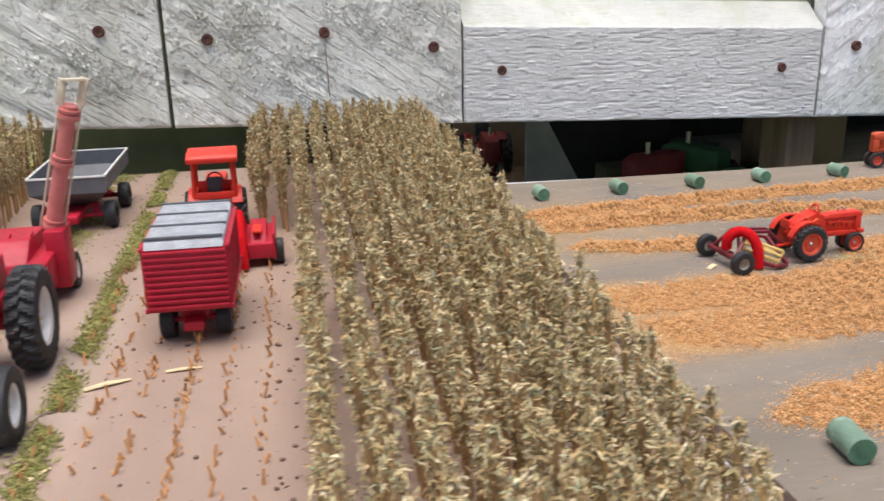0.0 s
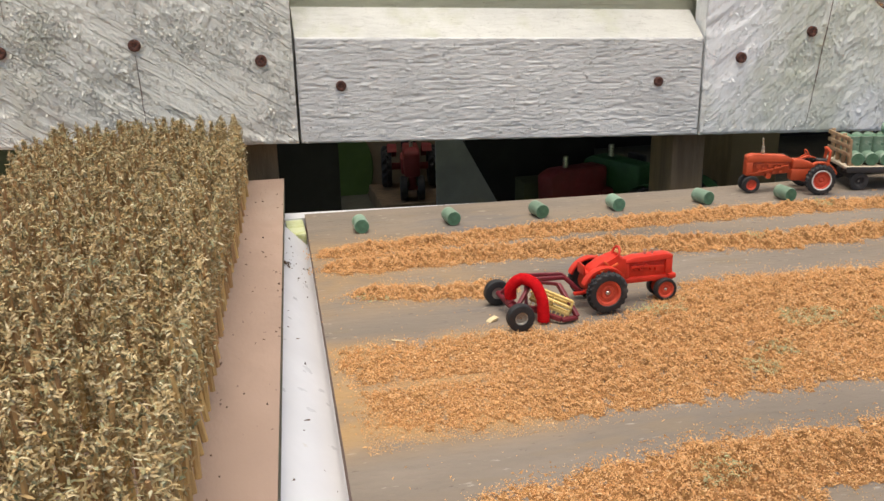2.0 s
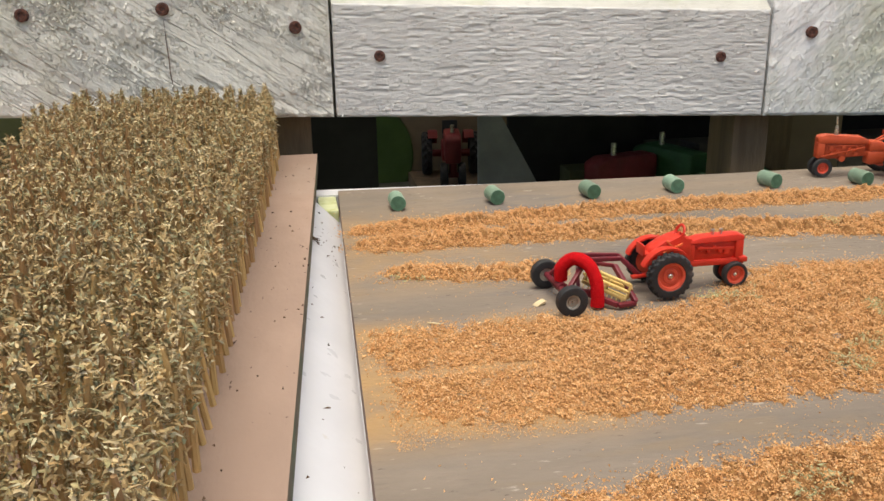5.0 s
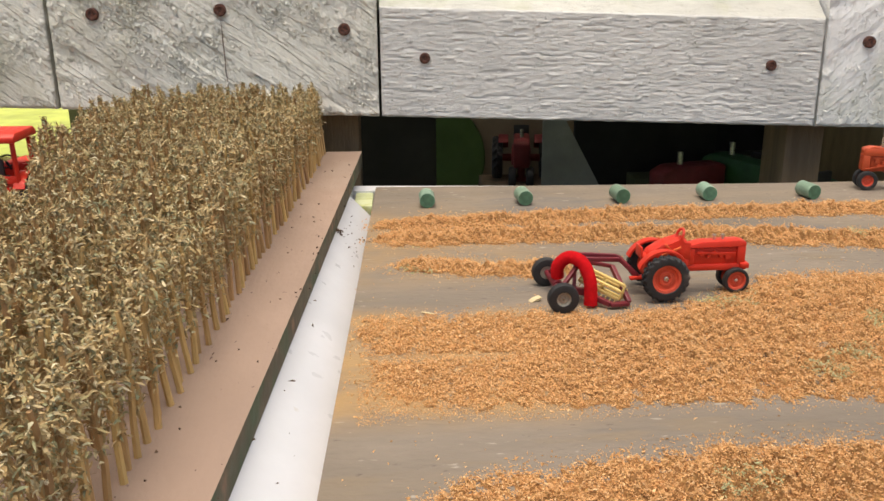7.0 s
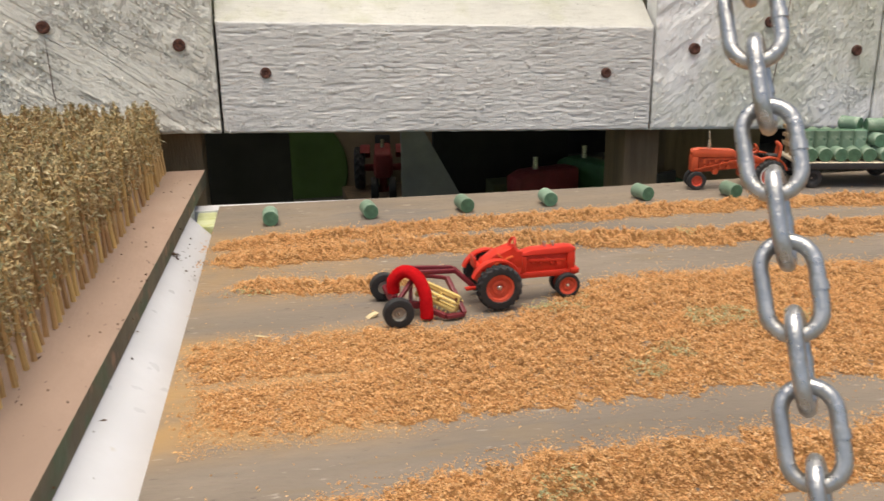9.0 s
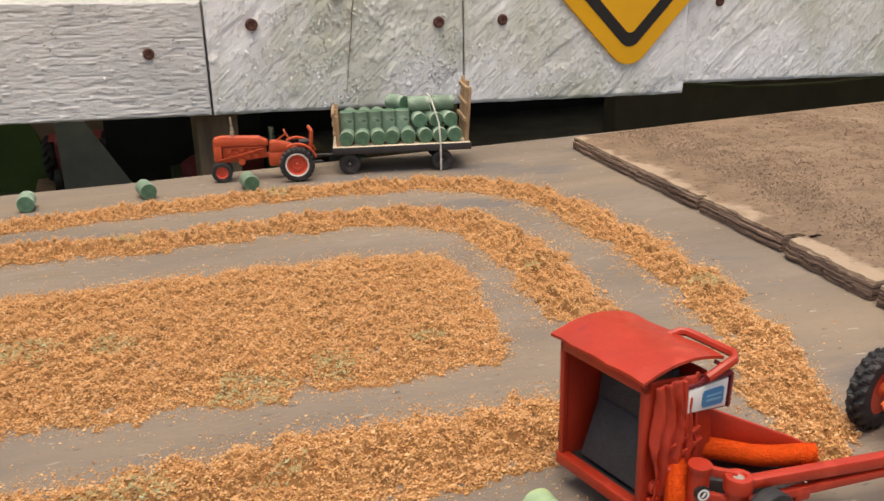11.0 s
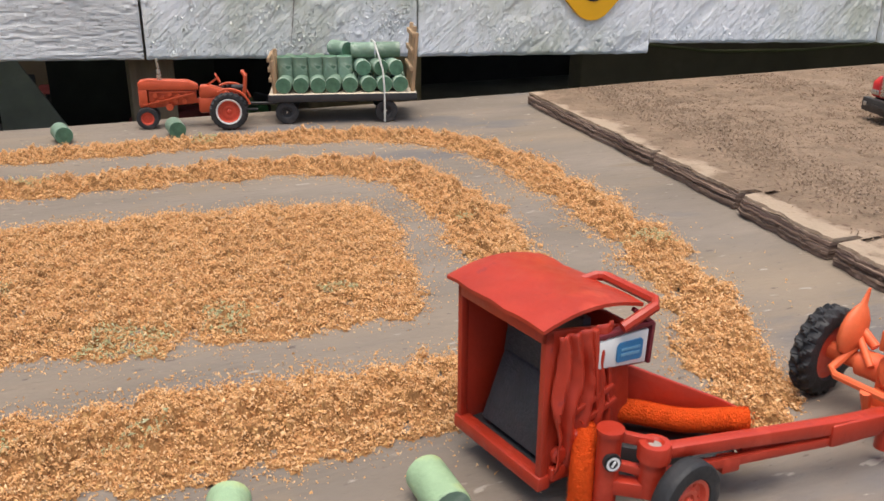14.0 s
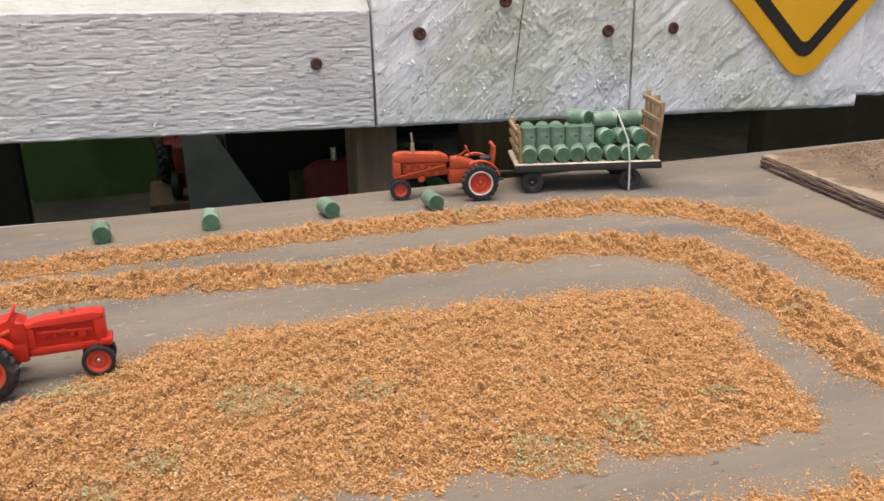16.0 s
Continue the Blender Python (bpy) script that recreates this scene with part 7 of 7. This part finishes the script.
add_box(bm, -0.012, 0.072, -0.0050, 0.0050, 0.0075, 0.0120, 0.0006)
bar(bm, (-0.010, 0, 0.0090), (-0.030, 0.002, 0.0075), 0.0026, 0.0016)
part("running_gear", bm, M_crimson, gw)

# ---- grinder with upright auger ----
gr = thing("grinder_mixer", -0.0920, 0.4420, CORN_Z, 90.0, "dark red toy feed grinder with tall red discharge auger", "grinder")
bm = box(-0.008, 0.040, -0.0230, 0.0280, 0.0090, 0.0240, 0.0014)
prism(bm, [(-0.010, 0.0140), (0.030, 0.0140), (0.034, 0.0300), (0.004, 0.0320), (-0.008, 0.0240)], -0.0150, 0.0300, bevel=0.0012)
part("body", bm, M_crimson, gr)
part("gear_box", box(0.010, 0.026, -0.0280, -0.0190, 0.0060, 0.0330, 0.0010), M_crimson, gr)
AB, AT = Vector((0.020, -0.0215, 0.0320)), Vector((0.010, -0.0385, 0.0885))
bm = bmesh.new()
cyl(bm, AB, AT, 0.0038, 0.0033, 20)
part("auger_tube", bm, M_faded, gr, "faded red auger tube")
for q in (0.03, 0.55, 0.92):
    bm = bmesh.new()
    p = AB.lerp(AT, q)
    d = (AT - AB).normalized() * 0.0010
    cyl(bm, p - d, p + d, 0.0047, n=20)
    cyl(bm, p + d * 2.2, p + d * 3.2, 0.0045, n=20)
    part("auger_collar", bm, M_faded, gr)
bm = bmesh.new()
d = (AT - AB).normalized()
bar(bm, AT + Vector((0, 0.0042, 0)), AT + d * 0.012 + Vector((0, 0.0046, 0)), 0.0010, 0.0040)
bar(bm, AT + Vector((0, -0.0042, 0)), AT + d * 0.012 + Vector((0, -0.0046, 0)), 0.0010, 0.0040)
bar(bm, AT + d * 0.0115 + Vector((0, 0.0046, 0)), AT + d * 0.0115 + Vector((0, -0.0046, 0)), 0.0040, 0.0012)
bar(bm, AB + Vector((0.0, -0.0052, 0.001)), AT + Vector((0.0, -0.0046, 0)), 0.0009, 0.0009)
bar(bm, AB + Vector((0.0, 0.0052, 0.001)), AT + Vector((0.0, 0.0046, 0)), 0.0009, 0.0009)
part("spout", bm, M_bedwood, gr, "cream discharge spout")
bm = bmesh.new()
for k in range(4):
    bar(bm, (-0.010, -0.010 + 0.009 * k, 0.0200), (0.012, -0.014 + 0.009 * k, 0.0330), 0.0018, 0.0018)
bar(bm, (-0.020, 0.010, 0.0140), (-0.002, -0.016, 0.0200), 0.0030, 0.0030)
part("linkage", bm, M_crimson, gr)
for s, yy in ((-1, -0.0250), (1, 0.0260)):
    wheel(gr, 0.030, yy, 0.0085, 0.0085, 0.0060, M_rim_white, 0, 0.55, side=s)
bm = bmesh.new()
cyl(bm, (0.030, -0.024, 0.0085), (0.030, 0.025, 0.0085), 0.0013)
bar(bm, (-0.008, 0.002, 0.0090), (-0.032, 0.004, 0.0095), 0.0034, 0.0020)
part("axle", bm, M_crimson, gr)

# ---- big tractor on the lane ----
t5 = thing("large_tractor", -0.0865, 0.3810, CORN_Z, 269.0, "large red toy tractor with ribbed tyres and white rims", "tractor")
for s in (-1, 1):
    wheel(t5, 0, s * 0.0222, 0.0198, 0.0198, 0.0112, M_rim_white, 24, 0.56, side=s)
    wheel(t5, 0.0600, s * 0.0250, 0.0128, 0.0128, 0.0095, M_rim_white, 0, 0.55, side=s)
bm = box(-0.010, 0.066, -0.0070, 0.0070, 0.0120, 0.0270, 0.0016)
cyl(bm, (0, -0.0180, 0.0198), (0, 0.0180, 0.0198), 0.0040)
cyl(bm, (0.060, -0.0220, 0.0128), (0.060, 0.0220, 0.0128), 0.0022)
bar(bm, (0.060, -0.0200, 0.0140), (0.060, 0.0200, 0.0140), 0.0050, 0.0040)
part("chassis", bm, M_crimson, t5)
bm = bmesh.new()
prism(bm, [(0.016, 0.0260), (0.074, 0.0260), (0.074, 0.0400), (0.068, 0.0425), (0.016, 0.0440)], -0.0090, 0.0090, bevel=0.0020)
part("hood", bm, M_crimson, t5)
bm = box(-0.010, 0.012, -0.0140, 0.0140, 0.0250, 0.0300, 0.0010)
for s in (-1, 1):
    add_box(bm, -0.012, 0.014, s * 0.0110 - 0.0015, s * 0.0110 + 0.0015, 0.0300, 0.0420, 0.0010)
part("platform", bm, M_crimson, t5)
bm = bmesh.new()
add_box(bm, -0.006, 0.002, -0.0050, 0.0050, 0.0300, 0.0340, 0.0012)
add_box(bm, -0.0085, -0.006, -0.0050, 0.0050, 0.0300, 0.0440, 0.0012)
part("seat", bm, M_dark, t5)

# ---- chain hanging before the field ----
chain = thing("hanging_chain", 0.3192, 0.2569, 0.0813, 0.0, "galvanised steel link chain hanging in front of the display", "chain")
TOP, MIDP, BOT = Vector((0.0005, 0.0190, 0.0420)), Vector((0, 0, 0)), Vector((-0.0035, -0.0230, -0.0370))
axis = (TOP - BOT).normalized()
PITCH = 0.01465


def link_mesh():
    bm = bmesh.new()
    pts = []
    hl, rad = 0.0044, 0.0053
    for k in range(13):
        a = math.pi * k / 12
        pts.append((rad * math.cos(a), 0, hl + rad * math.sin(a)))
    for k in range(13):
        a = math.pi + math.pi * k / 12
        pts.append((rad * math.cos(a), 0, -hl + rad * math.sin(a)))
    tube(bm, pts, 0.0017, 10, closed=True)
    cyl(bm, (0.0054, 0, -0.0010), (0.0054, 0, 0.0010), 0.0019, n=10)
    me = finish(bm, 40)
    me.name = "link"
    me.materials.append(M_chain)
    return me


LINK = link_mesh()
face = Vector((0.50, 0.86, 0.0))
face = (face - axis * face.dot(axis)).normalized()
q = Matrix((face.cross(axis), face, axis)).transposed().to_4x4()
for k in range(-5, 16):
    m = Matrix.Translation(axis * (PITCH * k - 0.0070)) @ q @ pose(0, 0, 0, 0, 0, 4 if k % 2 == 0 else 84)
    share("link", LINK, chain, m)

# ---- road sign on the wall ----
sg = thing("warning_sign", 0.8430, WALL_Y - 0.0012, 0.1450, 0.0, "yellow diamond sign with black border nailed to the boards", "sign")


def diamond(bm, half, r, y0, y1, hole=None):
    def ring(hf, rr):
        out = []
        for k in range(4):
            a = math.pi / 2 * k
            c = Vector((math.cos(a), math.sin(a))) * (hf - rr * math.sqrt(2))
            for j in range(9):
                b = a - math.pi / 4 + math.pi / 2 * j / 8
                out.append((c.x + rr * math.cos(b), c.y + rr * math.sin(b)))
        return out
    o = ring(half, r)
    if hole is None:
        prism(bm, o, y0, y1)
        return bm
    i = ring(*hole)
    n = len(o)
    rows = [[bm.verts.new((x, y, z)) for x, z in q_] for q_, y in ((o, y0), (i, y0), (i, y1), (o, y1))]
    for a, b in zip(rows, rows[1:] + rows[:1]):
        for k in range(n):
            bm.faces.new((a[k], b[k], b[(k + 1) % n], a[(k + 1) % n]))
    return bm


part("plate", diamond(bmesh.new(), 0.1140, 0.0200, -0.0026, 0.0), M_sign, sg)
part("border", diamond(bmesh.new(), 0.0960, 0.0110, -0.0030, -0.0027, (0.0830, 0.0060)), M_signblack, sg, "black border line")
bm = bmesh.new()
lathe(bm, [(0, 0.0004), (0.0045, 0.0003), (0.0050, 0)], 20, pose(0.0, -0.0027, -0.0330, 90, 0, 0))
part("mark", bm, M_signred, sg, "small rusty mark")

# ---- straws and chips on the boards ----
def stick(name, p, q, r, mat, label, cat):
    bm = bmesh.new()
    p, q = Vector(p), Vector(q)
    tube(bm, [p, p.lerp(q, 0.5) + Vector((0, 0, r * 0.4)), q], [r, r * 1.15, r * 0.5], 6, squash=0.6)
    tagged(part(name, bm, mat), label, cat)


stick("straw", (-0.0445, 0.352, CORN_Z + 0.0007), (-0.029, 0.357, CORN_Z + 0.0007), 0.0011, M_straw, "pale split straw on the stubble field", "straw")
stick("straw", (-0.0170, 0.3605, CORN_Z + 0.0006), (-0.004, 0.3610, CORN_Z + 0.0006), 0.0008, M_straw, "pale thin straw on the stubble field", "straw")
stick("straw", (-0.056, 0.288, CORN_Z + 0.0007), (-0.046, 0.300, CORN_Z + 0.0007), 0.0010, M_straw, "pale straw beside the grass strip", "straw")
stick("straw", (0.207, 0.4385, 0.0006), (0.2125, 0.4355, 0.0006), 0.0004, M_straw, "thin pale straw on the hay board", "straw")
stick("straw", (0.228, 0.262, 0.0005), (0.236, 0.258, 0.0005), 0.0005, M_straw, "thin pale straw on the hay board", "straw")
bm = bmesh.new()
prism(bm, [(0, 0), (0.004, 0.0004), (0.0052, 0.0016), (0.002, 0.0010)], -0.0014, 0.0016, pose(0.2535, 0.4480, 0.0002, 0, 0, 25))
tagged(part("wood_chip", bm, M_straw), "small pale wood chip on the hay board", "chip")

# ---- toys and clutter in the dim shed ----
def shed_tractor(x, y, heading, paint, label, scale=1.0, z=-0.1893):
    """An older toy tractor in one dark colour."""
    tr = thing("toy_tractor", x, y, z, heading, label, "tractor")
    k = scale
    for s in (-1, 1):
        wheel(tr, 0, s * 0.040 * k, 0.036 * k, 0.036 * k, 0.018 * k, paint, 16, 0.6, side=s)
        wheel(tr, 0.100 * k, s * 0.014 * k, 0.020 * k, 0.020 * k, 0.012 * k, paint, 0, 0.6, side=s)
        fender(tr, 0.038 * k, 0, 0.036 * k, s * 0.030 * k, 0.008 * k, paint, 50, 165)
    bm = box(-0.015 * k, 0.045 * k, -0.016 * k, 0.016 * k, 0.030 * k, 0.058 * k, 0.004 * k)
    cyl(bm, (0, -0.036 * k, 0.036 * k), (0, 0.036 * k, 0.036 * k), 0.006 * k)
    cyl(bm, (0.100 * k, -0.014 * k, 0.020 * k), (0.100 * k, 0.014 * k, 0.020 * k), 0.004 * k)
    cyl(bm, (0.100 * k, 0, 0.020 * k), (0.100 * k, 0, 0.045 * k), 0.006 * k)
    part("chassis", bm, paint, tr)
    bm = bmesh.new()
    prism(bm, [(0.035 * k, 0.040 * k), (0.112 * k, 0.040 * k), (0.114 * k, 0.080 * k), (0.100 * k, 0.086 * k), (0.035 * k, 0.084 * k)], -0.013 * k, 0.013 * k, bevel=0.004 * k)
    part("hood", bm, paint, tr)
    bm = box(-0.020 * k, 0.004 * k, -0.013 * k, 0.013 * k, 0.060 * k, 0.066 * k, 0.002 * k)
    add_box(bm, -0.024 * k, -0.018 * k, -0.013 * k, 0.013 * k, 0.060 * k, 0.088 * k, 0.002 * k)
    part("seat", bm, M_dark, tr)
    bm = bmesh.new()
    cyl(bm, (0.085 * k, 0, 0.082 * k), (0.085 * k, 0, 0.098 * k), 0.003 * k)
    part("exhaust_pipe", bm, M_metal, tr)
    return tr


M_dark_red = material("dark_red", (0.26, 0.035, 0.034), 0.6, var=0.15, var_scale=40)
M_dark_green = material("dark_green", (0.04, 0.14, 0.045), 0.6, var=0.15, var_scale=40)
shed_tractor(0.392, 1.410, 262, M_dark_red, "dark red toy tractor standing in the dim shed", 0.9, -0.1648)
shed_tractor(0.665, 1.060, 115, M_dark_green, "dark green toy tractor standing in the dim shed", 1.25)
shed_tractor(0.640, 1.160, 200, M_dark_red, "dull red toy tractor at the back of the shed", 1.2)
bm = bmesh.new()
tube(bm, [(0.90, 0.800, 0.012), (0.96, 0.800, 0.005), (1.03, 0.802, -0.004), (1.14, 0.802, -0.008), (1.25, 0.800, -0.006), (1.40, 0.800, 0.004)], 0.0016, 8)
tagged(part("garden_hose", bm, M_olive), "green hose strung behind the boards", "hose")
